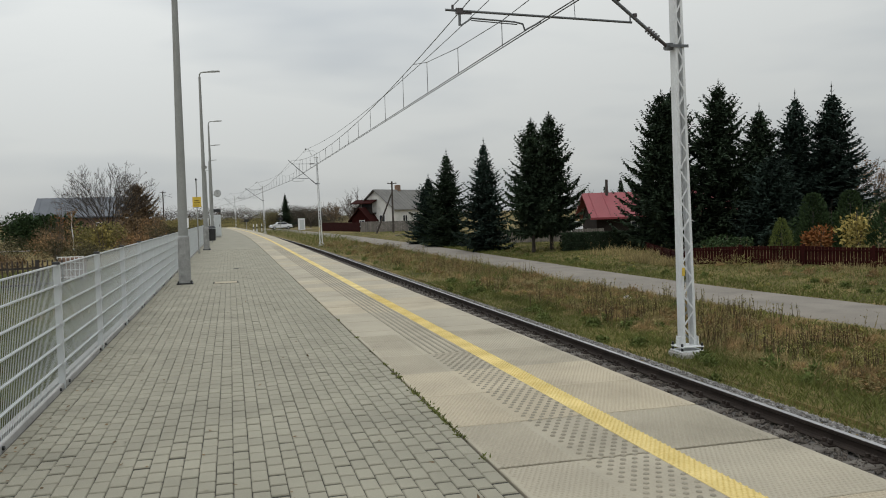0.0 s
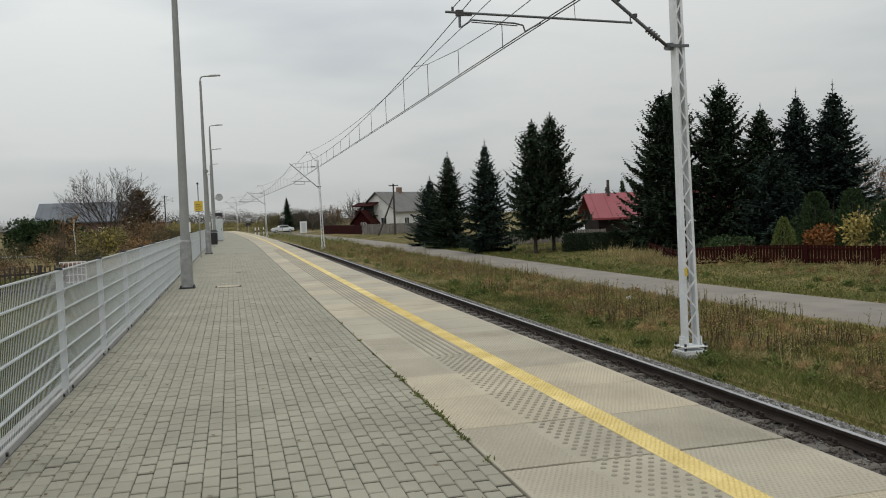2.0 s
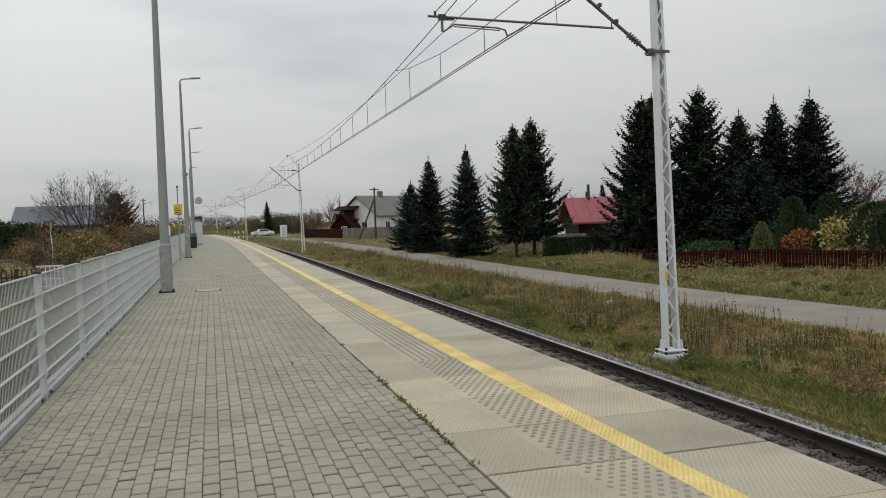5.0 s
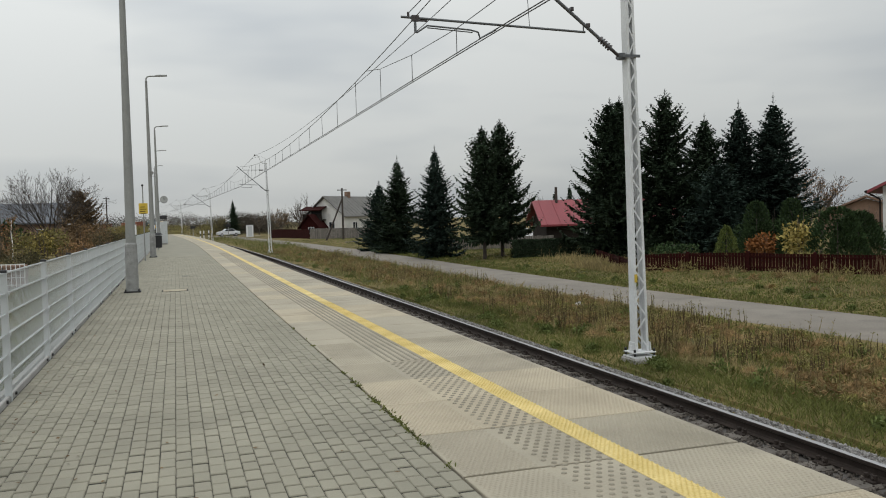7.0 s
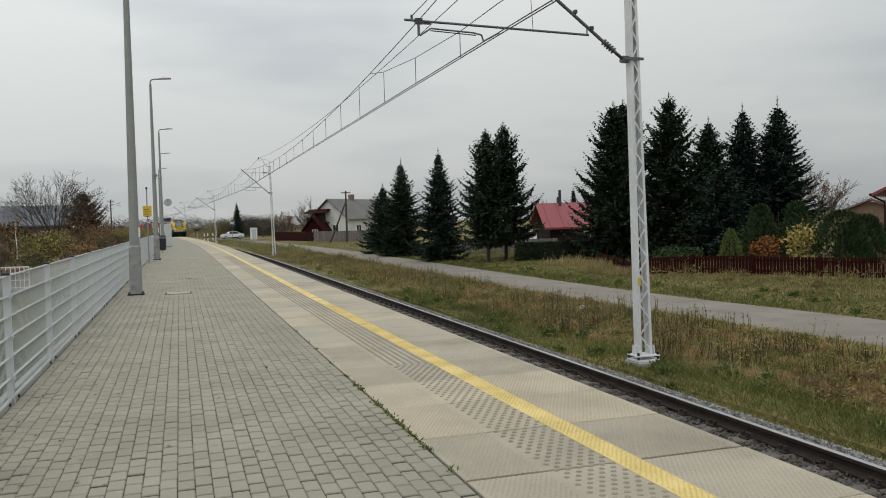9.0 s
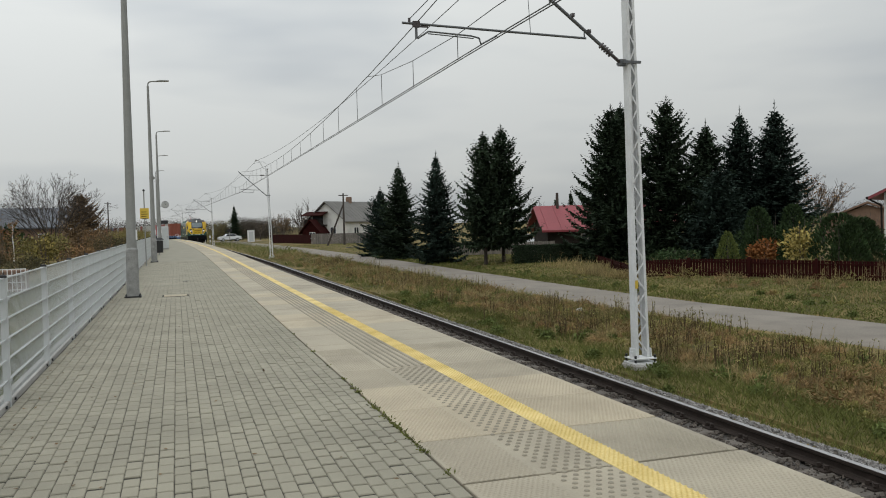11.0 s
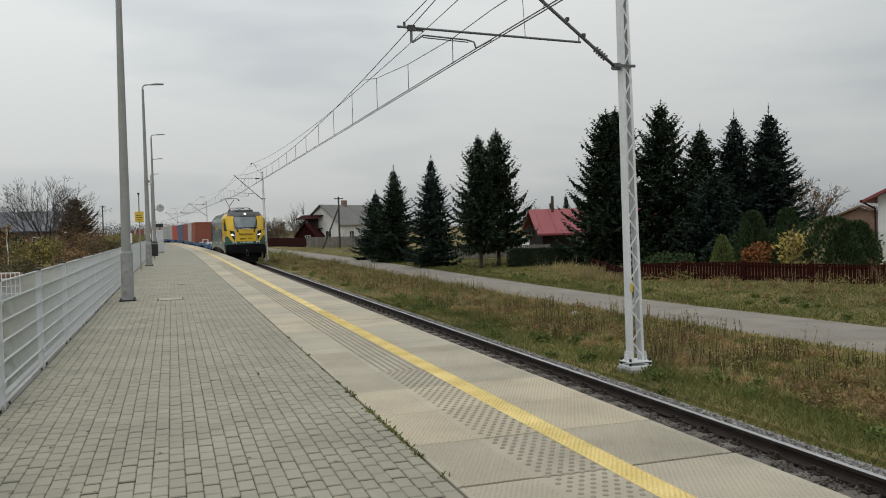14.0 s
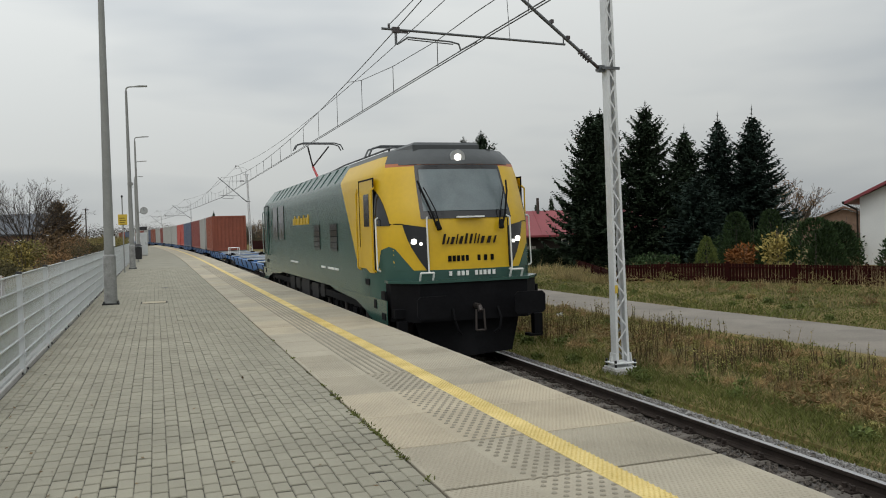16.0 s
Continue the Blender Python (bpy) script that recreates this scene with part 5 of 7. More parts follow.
birch = thing("birch", "slender young birch with a pale trunk and thin orange leaves", "tree", (-10.5, 62.0, -0.5))
part("trunk", Geo().path([(0, 0, -.1), (.04, 0, .95), (-.03, 0, 1.9), (.03, .03, 2.7)], .035, 7), M_SIGN_W, birch, "pale bark")
g_twig, g_leaf, r_birch = Geo(), Geo(), random.Random(77)
for k in range(46):
    h = r_birch.uniform(1.1, 2.7)
    a = r_birch.uniform(0, 6.283)
    e = Vector((math.cos(a) * .9, math.sin(a) * .9, .8)) * r_birch.uniform(.4, 1.0) * (1.05 - .2 * h)
    g_twig.tube((0, 0, h), tuple(Vector((0, 0, h)) + e), .012, .006, n=3, caps=False)
    for _ in range(9):
        d = Vector((r_birch.gauss(0, 1), r_birch.gauss(0, 1), r_birch.gauss(-.3, .8))).normalized() * .11
        kite(g_leaf, Vector((0, 0, h)) + e * r_birch.uniform(.3, 1.05), d, .035, Vector((r_birch.uniform(-1, 1), r_birch.uniform(-1, 1), .5)))
part("branch_work", g_twig, M_TWIG, birch)
part("leaves", g_leaf, M_LEAF_T, birch)
drive = Geo().loft([[(-30 + 2.5 * k, 69.0 + 0.5 * math.sin(k * 1.7), LEFT_Z + 0.04), (-30 + 2.5 * k, 71.6 + 0.5 * math.cos(k * 1.3), LEFT_Z + 0.04)] for k in range(8)], closed=False, caps=False)
tagged(part("dirt_drive", drive, M_ASPHALT), "pale sandy drive in the field", "path", kind="structure")

# distant scrub and bare woods
rng_far = random.Random(5)
woods = Geo()
blobs = []
for k in range(170):
    a = radians(rng_far.uniform(-24, 60))
    r = rng_far.uniform(230, 420)
    s = rng_far.uniform(3.0, 7.0) * r / 300
    blobs.append((r * math.sin(a), r * math.cos(a), s * 0.35, s * 1.6, s * 1.2, s * 0.72))
leaf_mass(woods, rng_far, blobs, 130000, 0.5, 0.3, 0.5)
tagged(part("distant_woods", woods, M_TREELINE), "far brown bare woods along the horizon", "woods", kind="stuff").location.z = -1.0
scrub = Geo()
blobs = []
for k in range(34):
    x = rng_far.uniform(-3, 34)
    y = 196 + rng_far.uniform(-6, 22) - 0.8 * max(0, x - 12)
    s = rng_far.uniform(1.5, 3.6) + (rng_far.uniform(1.0, 3.4) if x > 9 else 0)
    blobs.append((x, y, s * 0.4, s * 0.9, s * 0.9, s * 0.62))
leaf_mass(scrub, rng_far, [b for b in blobs if b[0] > 9], 70000, 0.26, 0.25, 0.4)
tagged(part("bare_scrub", scrub, M_TREELINE), "brown bare scrub behind the level crossing", "scrub", kind="stuff").location.z = -1.0
scrub2 = Geo()
leaf_mass(scrub2, rng_far, [b for b in blobs if b[0] <= 12], 12000, 0.26, 0.35, 0.4)
tagged(part("yellow_scrub", scrub2, M_LEAF_YG), "yellow green autumn scrub beside the far track", "scrub", kind="stuff").location.z = -1.0
for k, (x, y, h) in enumerate(((16.0, 172.0, 6.0), (21.0, 176.0, 7.0), (26.0, 168.0, 6.5), (4.0, 232.0, 7.0), (31.0, 160.0, 7.5), (-4.0, 240.0, 7.5))):
    bare_tree(x, y, -1.0, h, 90 + k, "distant bare brown tree", M_LEAF_B, 0.25, depth=3)

# grass and weeds
blades("verge_grass", "green and yellowing grass beside the track", [(6.80, 8.4, 5.5, 30, 30000, 0.03, 0.12, 0), (7.6, 12.2, 5.5, 26, 60000, 0.05, 0.19, 1.6), (6.95, 12.2, 26, 80, 24000, 0.10, 0.32, 3.0), (7.0, 13.0, 80, 160, 5000, 0.3, 0.6, 0)], M_BLADE, 1, lean=0.5, width=0.0042)
blades("dry_grass", "dry straw-coloured grass beside the track", [(7.9, 12.4, 5.5, 26, 26000, 0.05, 0.20, 2.2), (7.2, 12.2, 26, 90, 13000, 0.12, 0.4, 3.0)], M_STRAW, 2, lean=0.5, width=0.0042)
blades("lane_grass", "short green grass beyond the lane", [(14.9, 23, 10, 60, 90000, 0.03, 0.09, 0), (15.5, 26, 60, 120, 12000, 0.05, 0.14, 0)], M_BLADE, 3, lean=0.8, width=0.013)
blades("lane_tufts", "taller green tufts on the verges of the lane", [(14.9, 16.3, 10, 70, 9000, 0.06, 0.20, 1.1), (11.2, 12.5, 8, 70, 8000, 0.06, 0.2, 1.1), (15.0, 22, 12, 50, 9000, 0.06, 0.16, 1.6)], M_BLADE, 31, width=0.012)
blades("lane_straw", "pale dry grass by the garden fence", [(17.4, 24, 14, 36, 3500, 0.1, 0.36, 1.4), (17.6, 18.4, 31, 36, 900, 0.2, 0.5, 0), (18.4, 20.5, 36, 42, 700, 0.2, 0.5, 0)], M_STRAW, 4, width=0.010)
blades("field_grass", "green grass behind the platform fence", [(-9, -1.95, 3, 40, 36000, 0.06, 0.22, 0), (-5.5, -1.95, 4, 18, 42000, 0.05, 0.18, 0)], M_BLADE, 6, width=0.010)
weeds("dry_weeds", "tall brown dry weeds with seed heads", [(7.9, 11.0, 5.5, 24, 900, 0.2, 0.5, 1.3), (7.6, 11.4, 24, 80, 1200, 0.25, 0.6, 2.5), (18, 25, 14, 34, 350, 0.3, 0.7, 1.5)], M_WEED, 7)
weeds("garden_stalks", "tall withered pale plants before the garden fence", [(21.6, 24.6, 16.5, 22.5, 260, 0.5, 1.15, 0)], M_LEAF_B, 9)
weeds("straw_weeds", "tall pale dry grass stalks", [(7.8, 12.2, 5.5, 60, 1000, 0.2, 0.55, 1.8), (17, 26, 14, 45, 500, 0.4, 0.75, 2.0)], M_STRAW, 8)
stones("ballast_stones", "loose grey ballast stones beside the rail", 5.98, 6.78, 3.5, 60, 17000, lambda x: -0.912 - 0.40 * max(0, x - 6.42), 0.028, M_STONE, 1)
stones("track_stones", "dark rusty ballast stones between the rails", 5.2, 5.98, 3.5, 60, 11000, lambda x: -0.928, 0.028, M_STONE_RUST, 2)


def clumps(name, label, category, material, spots, low, high, leaves, size, slim, seed):
    """Low leafy clumps: spots of (xa, xb, ya, yb, count)."""
    rng = random.Random(seed)
    g = Geo()
    for xa, xb, ya, yb, count in spots:
        for _ in range(count):
            x, y = rng.uniform(xa, xb), ya + (yb - ya) * rng.random() ** 1.3
            if abs(x - road_mid(y)) < 1.9:
                continue
            xx = x + bend(y)
            h = rng.uniform(low, high)
            one = Geo()
            leaf_mass(one, rng, [(0, 0, h * .4, h * .9, h * .8, h * .55), (rng.uniform(-.5, .5) * h, rng.uniform(-.5, .5) * h, h * .3, h * .7, h * .7, h * .45)], int(leaves * (0.6 + h)), size, slim, 0.3)
            z = field_height(xx, y) - 0.02
            n = len(g.v)
            g.v.extend([(a + xx, b + y, c + z) for a, b, c in one.v])
            g.f.extend([tuple(n + i for i in f) for f in one.f])
    return tagged(part(name, g, material), label, category, kind="stuff")


clumps("green_weed_clumps", "low dark green leafy weeds beside the track", "weeds", M_WEED_GREEN, [(6.9, 8.6, 6, 30, 34), (8.5, 12.0, 6, 24, 14), (7.2, 12.0, 24, 80, 60), (14.9, 17.5, 14, 60, 40)], 0.08, 0.26, 300, 0.07, 0.5, 61)
clumps("russet_weed_clumps", "rusty orange brown withered weeds beside the track", "weeds", M_WEED_RUST, [(8.2, 11.6, 6, 24, 22), (7.8, 11.8, 24, 80, 36), (18.5, 25, 15, 32, 16)], 0.2, 0.5, 200, 0.10, 0.22, 62)
clumps("straw_clumps", "pale matted dry grass tussocks beside the track", "grass", M_STRAW, [(8.0, 12.0, 6, 26, 70), (7.6, 12.0, 26, 80, 70), (17.6, 24.5, 15, 36, 14)], 0.10, 0.28, 330, 0.12, 0.06, 63)
def stalk_groups(name, label, material, leaf, leaf_label, spots, seed):
    """Stands of tall dead stems with short side twigs, and small withered leaves on them."""
    rng = random.Random(seed)
    g, f = Geo(), Geo()
    for x, y, r, count, low, high in spots:
        for _ in range(count):
            a, q = rng.uniform(0, 6.283), r * math.sqrt(rng.random())
            px, py = x + math.cos(a) * q, y + math.sin(a) * q * 1.4
            if abs(px - road_mid(py)) < 1.7:
                continue
            xx = px + bend(py)
            p = Vector((xx, py, field_height(xx, py) - 0.03))
            h = rng.uniform(low, high)
            d = Vector((rng.gauss(0, 0.10), rng.gauss(0, 0.10), 1)).normalized()
            kite(g, p, d * h, 0.0075, Vector((1, 0.4, 0)))
            for _ in range(rng.randint(6, 11)):
                s = rng.uniform(0.25, 0.98)
                e = Vector((rng.gauss(0, 1), rng.gauss(0, 1), rng.uniform(0.8, 2.2))).normalized() * h * rng.uniform(0.07, 0.20) * (1.25 - s)
                c = p + d * (h * s)
                kite(g, c, e, 0.0058, Vector((rng.uniform(-1, 1), rng.uniform(-1, 1), 0.1)))
                for _ in range(2):
                    w = Vector((rng.gauss(0, 1), rng.gauss(0, 1), rng.gauss(-0.2, 0.8))).normalized() * rng.uniform(0.015, 0.04)
                    kite(f, c + e * rng.uniform(0.3, 1.0), w, 0.009, Vector((rng.uniform(-1, 1), rng.uniform(-1, 1), 0.5)))
    tagged(part(name, g, material), label, "weeds", kind="stuff")
    tagged(part("withered_leaves", f, leaf), leaf_label, "weeds", kind="stuff")


rng_st = random.Random(404)
STANDS = [(9.0, 12.3, .5, 46, .35, .68), (10.2, 12.6, .45, 40, .35, .62), (8.6, 13.6, .35, 30, .35, .6), (11.0, 11.4, .5, 34, .3, .55), (9.6, 15.2, .6, 44, .4, .7), (8.3, 17.5, .5, 36, .4, .7), (10.6, 9.6, .4, 30, .3, .5), (9.4, 10.6, .3, 24, .3, .5)]
for _ in range(34):
    STANDS.append((rng_st.uniform(7.8, 11.6), 16 + 60 * rng_st.random() ** 1.3, rng_st.uniform(.4, .9), rng_st.randint(20, 44), .35, rng_st.uniform(.55, .8)))
stalk_groups("dead_stalks", "upright dark brown stands of dead weeds beside the track", M_STALK, M_FADED, "small faded yellow green leaves on dead weeds", STANDS, 405)
clumps("faded_clumps", "faded yellow green low plants beside the track", "weeds", M_FADED, [(7.9, 12.2, 6.5, 24, 260), (7.8, 11.8, 24, 80, 160), (15.2, 20.0, 14, 50, 50)], 0.06, 0.20, 420, 0.05, 0.4, 64)
clumps("tan_mats", "flattened tan grass lying in mats beside the track", "grass", M_TAN, [(8.3, 11.6, 7.0, 24, 190), (8.0, 11.8, 24, 80, 110), (17.5, 24, 15, 34, 24)], 0.06, 0.20, 520, 0.12, 0.06, 65)
for k, (x, h, m) in enumerate(((-19.0, 2.2, M_LEAF_D), (-16.6, 2.0, M_LEAF_T), (-14.0, 2.2, M_LEAF_B), (-11.8, 2.4, M_LEAF_D))):
    bush(x, 92.5 + (k % 2), -0.5, 3.2, 2.2, h, 210 + k, m, "dense brown and olive shrub before the low house", count=1500, size=0.18, slim=0.4)


# ---- rolling stock: fronts towards local -y, rail head at z = 0 ----
LOCO_L = 19.3


def nose_depth(z):
    return np.interp(z, [0.9, 1.5, 2.55, 3.5, 3.66, 3.82], [0.62, 0.60, 0.66, 1.12, 1.20, 1.36])


def half_width(z):
    return np.interp(z, [0.9, 1.1, 2.5, 3.35, 3.6, 3.82], [1.40, 1.45, 1.45, 1.44, 1.40, 1.24])


def paint_edge(z):
    """Where the yellow of the cab ends on the side."""
    return np.interp(z, [0.9, 1.66, 3.4, 3.82], [2.9, 3.02, 4.48, 4.75])


def body_width(z):
    """Half width behind the cab: upright side, then the sloping roof panel."""
    return np.interp(z, [0.9, 1.1, 2.5, 3.36, 3.41, 3.82], [1.40, 1.45, 1.45, 1.45, 1.435, 1.13])


def outline(z):
    b, w = float(nose_depth(z)), float(body_width(z))
    k = float(half_width(z)) / 1.45
    return [(0, b - 0.03), (0.40 * k, b - 0.01), (0.74 * k, b + 0.05), (1.02 * k, b + 0.20), (1.28 * k, b + 0.42), (w, b + 0.80), (w, float(paint_edge(z))), (w, LOCO_L / 2)]


def skin(s, z, off=0.0):
    """A point of the cab's surface: s runs round from the middle of the front (0) to the side (7)."""
    o = outline(z)
    i = min(int(s), len(o) - 2)
    f = s - i
    x, y = o[i][0] + (o[i + 1][0] - o[i][0]) * f, o[i][1] + (o[i + 1][1] - o[i][1]) * f
    dx, dy = o[i + 1][0] - o[i][0], o[i + 1][1] - o[i][1]
    L = math.hypot(dx, dy)
    return (x + dy / L * off, y - dx / L * off, z + (0.3 * off if 2.6 < z < 3.6 and s < 3 else 0))


def skin_patch(cells, off, mirror, flip):
    """A sheet over the cab from a grid of (s, z) rows, with its edges turned in."""
    g = Geo()

    def place(s, z, o):
        x, y, zz = skin(abs(s), z, o)
        x = -x if (s < 0) != mirror else x
        return (x, LOCO_L - y if flip else y, zz)
    n = len(cells[0])
    for r in cells:
        for s, z in r:
            g.v.append(place(s, z, off))
    for j in range(len(cells) - 1):
        for i in range(n - 1):
            g.f.append((j * n + i, j * n + i + 1, (j + 1) * n + i + 1, (j + 1) * n + i))
    rim = [(0, i) for i in range(n)] + [(j, n - 1) for j in range(1, len(cells))] + [(len(cells) - 1, i) for i in range(n - 2, -1, -1)] + [(j, 0) for j in range(len(cells) - 2, 0, -1)]
    base = len(g.v)
    for j, i in rim:
        g.v.append(place(*cells[j][i], 0.0))
    for k in range(len(rim)):
        a, b = rim[k], rim[(k + 1) % len(rim)]
        g.f.append((a[0] * n + a[1], b[0] * n + b[1], base + (k + 1) % len(rim), base + k))
    return g


def grid(s0, s1, z0, z1, ns=6, nz=5, lean=(0, 0)):
    """Rows of (s, z); lean widens the lower (first) or upper (second) corners."""
    rows = []
    for j in range(nz + 1):
        v = j / nz
        a, b = s0 - lean[0] * (1 - v) , s1 + lean[1] * (1 - v)
        rows.append([(a + (b - a) * i / ns, z0 + (z1 - z0) * v) for i in range(ns + 1)])
    return rows


def build_locomotive():
    loco = thing("locomotive", "yellow and grey-green electric freight locomotive with lit headlights", "locomotive")
    zs = [1.14, 1.5, 1.66, 2.1, 2.55, 2.85, 3.1, 3.36, 3.41, 3.50, 3.56, 3.72, 3.82]
    grey = Geo()
    for flip in (False, True):
        yellow, stripe, roof = Geo(), Geo(), Geo()
        for mirror in (False, True):
            for j in range(len(zs) - 1):
                za, zb = zs[j], zs[j + 1]
                oa, ob = outline(za), outline(zb)
                for i in range(len(oa) - 1):
                    q = [(*oa[i], za), (*oa[i + 1], za), (*ob[i + 1], zb), (*ob[i], zb)]
                    q = [(-x if mirror else x, LOCO_L - y if flip else y, z) for x, y, z in q]
                    if mirror != flip:
                        q.reverse()
                    tgt = yellow
                    if i >= (5 if flip else 6) or zb <= 1.67:
                        tgt = grey
                    elif za >= 3.715 or (za >= 3.555 and i < 4):
                        tgt = roof
                    elif za >= 3.49 and i < 4:
                        tgt = stripe
                    tgt.quad(*q)
        part("cab_shell", yellow.weld(), M_LY, loco, "yellow cab shell", smooth=True)
        part("roof_slope", roof.weld(), M_LROOF, loco, "dark grey sloping roof end", smooth=True)
        part("stripe", stripe.weld(), M_LORANGE, loco, "thin orange band below the roof", smooth=True)
    part("body_side", grey.weld(), M_LG, loco, "grey-green body sides", smooth=True)
    part("roof_deck", Geo().box(-1.12, 1.12, 2.2, LOCO_L - 2.2, 3.70, 3.825).box(-.75, .75, 1.42, LOCO_L - 1.42, 3.60, 3.824), M_LROOF, loco)
    part("floor_pan", Geo().box(-1.38, 1.38, .7, LOCO_L - .7, .85, 1.0), M_LBLACK, loco)
    for flip in (False, True):
        def Y(y):
            return LOCO_L - y if flip else y
        # windscreen with a dark surround
        sur = part("windscreen_surround", skin_patch(grid(-2.28, 2.28, 2.55, 3.52, 14, 8, (.10, .10)), 0.012, False, flip), M_LBLACK2, loco, "gloss black windscreen surround", smooth=True)
        part("windscreen", skin_patch(grid(-2.06, 2.06, 2.68, 3.43, 12, 8, (.10, .10)), 0.022, False, flip), M_LGLASS, sur, "large slanted windscreen", smooth=True)
        part("roof_cap", skin_patch(grid(-3.2, 3.2, 3.53, 3.80, 14, 5), 0.014, False, flip), M_LROOF, loco, "dark grey brow over the windscreen", smooth=True)
        for s in (-1, 1):
            arm = Geo().path([(s * .62, Y(.60), 2.42), (s * .68, Y(.62), 2.62), (s * .80, Y(.80), 3.02), (s * .84, Y(.93), 3.22)], .018, 6)
            arm.path([(s * .55, Y(.60), 2.42), (s * .62, Y(.66), 2.72), (s * .76, Y(.84), 3.10)], .010, 6)
            part("wiper", arm, M_LBLACK, sur)
            part("wiper_foot", Geo().tube((s * .58, Y(.56), 2.36), (s * .60, Y(.62), 2.50), .05, .035, n=8), M_LBLACK, sur)
        top = Vector(skin(0, 3.66, 0.02))
        lamp = part("top_headlight", Geo().tube((0, Y(top.y + .06), 3.66), (0, Y(top.y - .02), 3.655), .13, .14, n=18), M_GALV, loco, smooth=True)
        part("lens", Geo().tube((0, Y(top.y - .02), 3.655), (0, Y(top.y - .035), 3.655), .065, .055, n=18), M_LAMP, lamp, "lit white lens")
        for mirror in (False, True):
            m = -1 if mirror else 1
            cells = []
            for j in range(7):
                v = j / 6
                z = 1.66 + 0.74 * v
                a = 2.06
                b = np.interp(v, [0, .25, .55, .8, 1.0], [2.16, 2.62, 3.05, 3.28, 3.42])
                cells.append([(a + (b - a) * i / 6, z + 0.07 * v * i / 6) for i in range(7)])
            hl = part("headlight_panel", skin_patch(cells, 0.015, mirror, flip), M_LBLACK2, loco, "black swept headlight panel", smooth=True)
            for s, z, r in ((2.82, 2.16, .052), (2.42, 2.12, .028)):
                p, q = Vector(skin(s, z, 0.015)), Vector(skin(s, z, 0.05))
                p, q = Vector((m * p.x, Y(p.y), p.z)), Vector((m * q.x, Y(q.y), q.z))
                part("lens", Geo().tube(p, q, r, r * .9, n=16), M_LAMP, hl, "lit white lens")
            for pts, seam_r in (([(3.42, 2.47), (3.8, 2.475), (4.2, 2.47), (4.6, 2.46)], .009), ([(2.04, 1.68), (2.04, 2.0), (2.05, 2.3), (2.08, 2.52)], .009)):
                line = [Vector(skin(a, z, .006)) for a, z in pts]
                part("panel_seam", Geo().path([(m * p.x, Y(p.y), p.z) for p in line], seam_r, 5), M_LBLACK, loco)
            # grey flash below the headlight
            cells = []
            for j in range(5):
                v = j / 4
                z = 1.66 + 0.42 * v
                cells.append([((2.9 + 1.0 * v) + ((5.05 - 0.25 * v) - (2.9 + 1.0 * v)) * i / 8, z - 0.10 * abs(i / 8 - .4) * v) for i in range(9)])
            part("grey_flash", skin_patch(cells, 0.010, mirror, flip), M_LG, loco, "grey-green swoosh", smooth=True)
            # handrails on the front corners
            for s, z0, z1 in ((2.02, 1.62, 2.58), (4.9, 1.64, 2.60)):
                pts = [Vector(skin(s, z, o)) for z, o in ((z0, .0), (z0 + .03, .07), (z1 - .03, .07), (z1, .0))]
                part("handrail", Geo().path([(m * p.x, Y(p.y), p.z) for p in pts], .015, 8), M_LWHITE, loco, "white front handrail", smooth=True)
            step = Geo().path([(m * .95, Y(.60), 1.48), (m * .95, Y(.52), 1.62), (m * .72, Y(.50), 1.62), (m * .72, Y(.58), 1.48)], .018, 8)
            part("grab_handle", step, M_LWHITE, loco, smooth=True)
            # cab door and window
            x = m * 1.452
            d0, d1 = (x - .002, x + .012) if m > 0 else (x - .012, x + .002)
            leaf = [(1.66, 3.30), (1.66, 1.60), (2.05, 1.59), (2.40, 1.68), (2.62, 1.86), (2.72, 2.08), (2.72, 3.30)]
            door = part("cab_door", Geo().plate([(x, Y(yy), z) for yy, z in (leaf if (m > 0) != flip else leaf[::-1])], .014), M_LG if flip else M_LY, loco, "grey-green cab door" if flip else "yellow cab door with a rounded foot")
            dx = .020 * m
            for ya, yb, za, zb in ((1.63, 1.66, 1.6, 3.32), (2.72, 2.75, 2.06, 3.32), (1.63, 2.75, 3.30, 3.33)):
                part("door_seam", Geo().box(min(x, x + dx), max(x, x + dx), min(Y(ya), Y(yb)), max(Y(ya), Y(yb)), za, zb), M_LBLACK, door)
            panel = [(2.98, 3.20), (3.02, 2.62), (3.46, 2.62), (3.86, 3.20)]
            part("door_step_panel", Geo().plate([(x, Y(yy), z) for yy, z in (panel if (m > 0) != flip else panel[::-1])], .012), M_LG if flip else M_LY, loco)
            skirt = [(.95, 1.145), (.95, .70), (1.85, .70), (2.6, .88), (3.3, 1.0), (5.3, 1.08), (5.9, 1.145)]
            sk = part("cab_skirt", Geo().plate([(m * 1.44, Y(yy), z) for yy, z in (skirt if (m > 0) != flip else skirt[::-1])], .02), M_LG, loco, "grey-green lower skirt under the cab")
            # Proud black blocks whose colour stands for the shade inside footholds.
            for ya, yb, za, zb in ((2.12, 2.42, 1.36, 1.47), (1.62, 1.80, .96, 1.12), (1.02, 1.26, 1.16, 1.30), (1.02, 1.26, .80, .92)):
                part("foothold_shade_block", Geo().box(min(m * 1.43, m * 1.47), max(m * 1.43, m * 1.47), min(Y(ya), Y(yb)), max(Y(ya), Y(yb)), za, zb), M_LBLACK, loco, "black block painted as the shade in a foothold")
            part("door_window", Geo().box(min(x, x + dx), max(x, x + dx), min(Y(1.98), Y(2.38)), max(Y(1.98), Y(2.38)), 2.45, 3.05), M_LBLACK2, door, "dark door window")
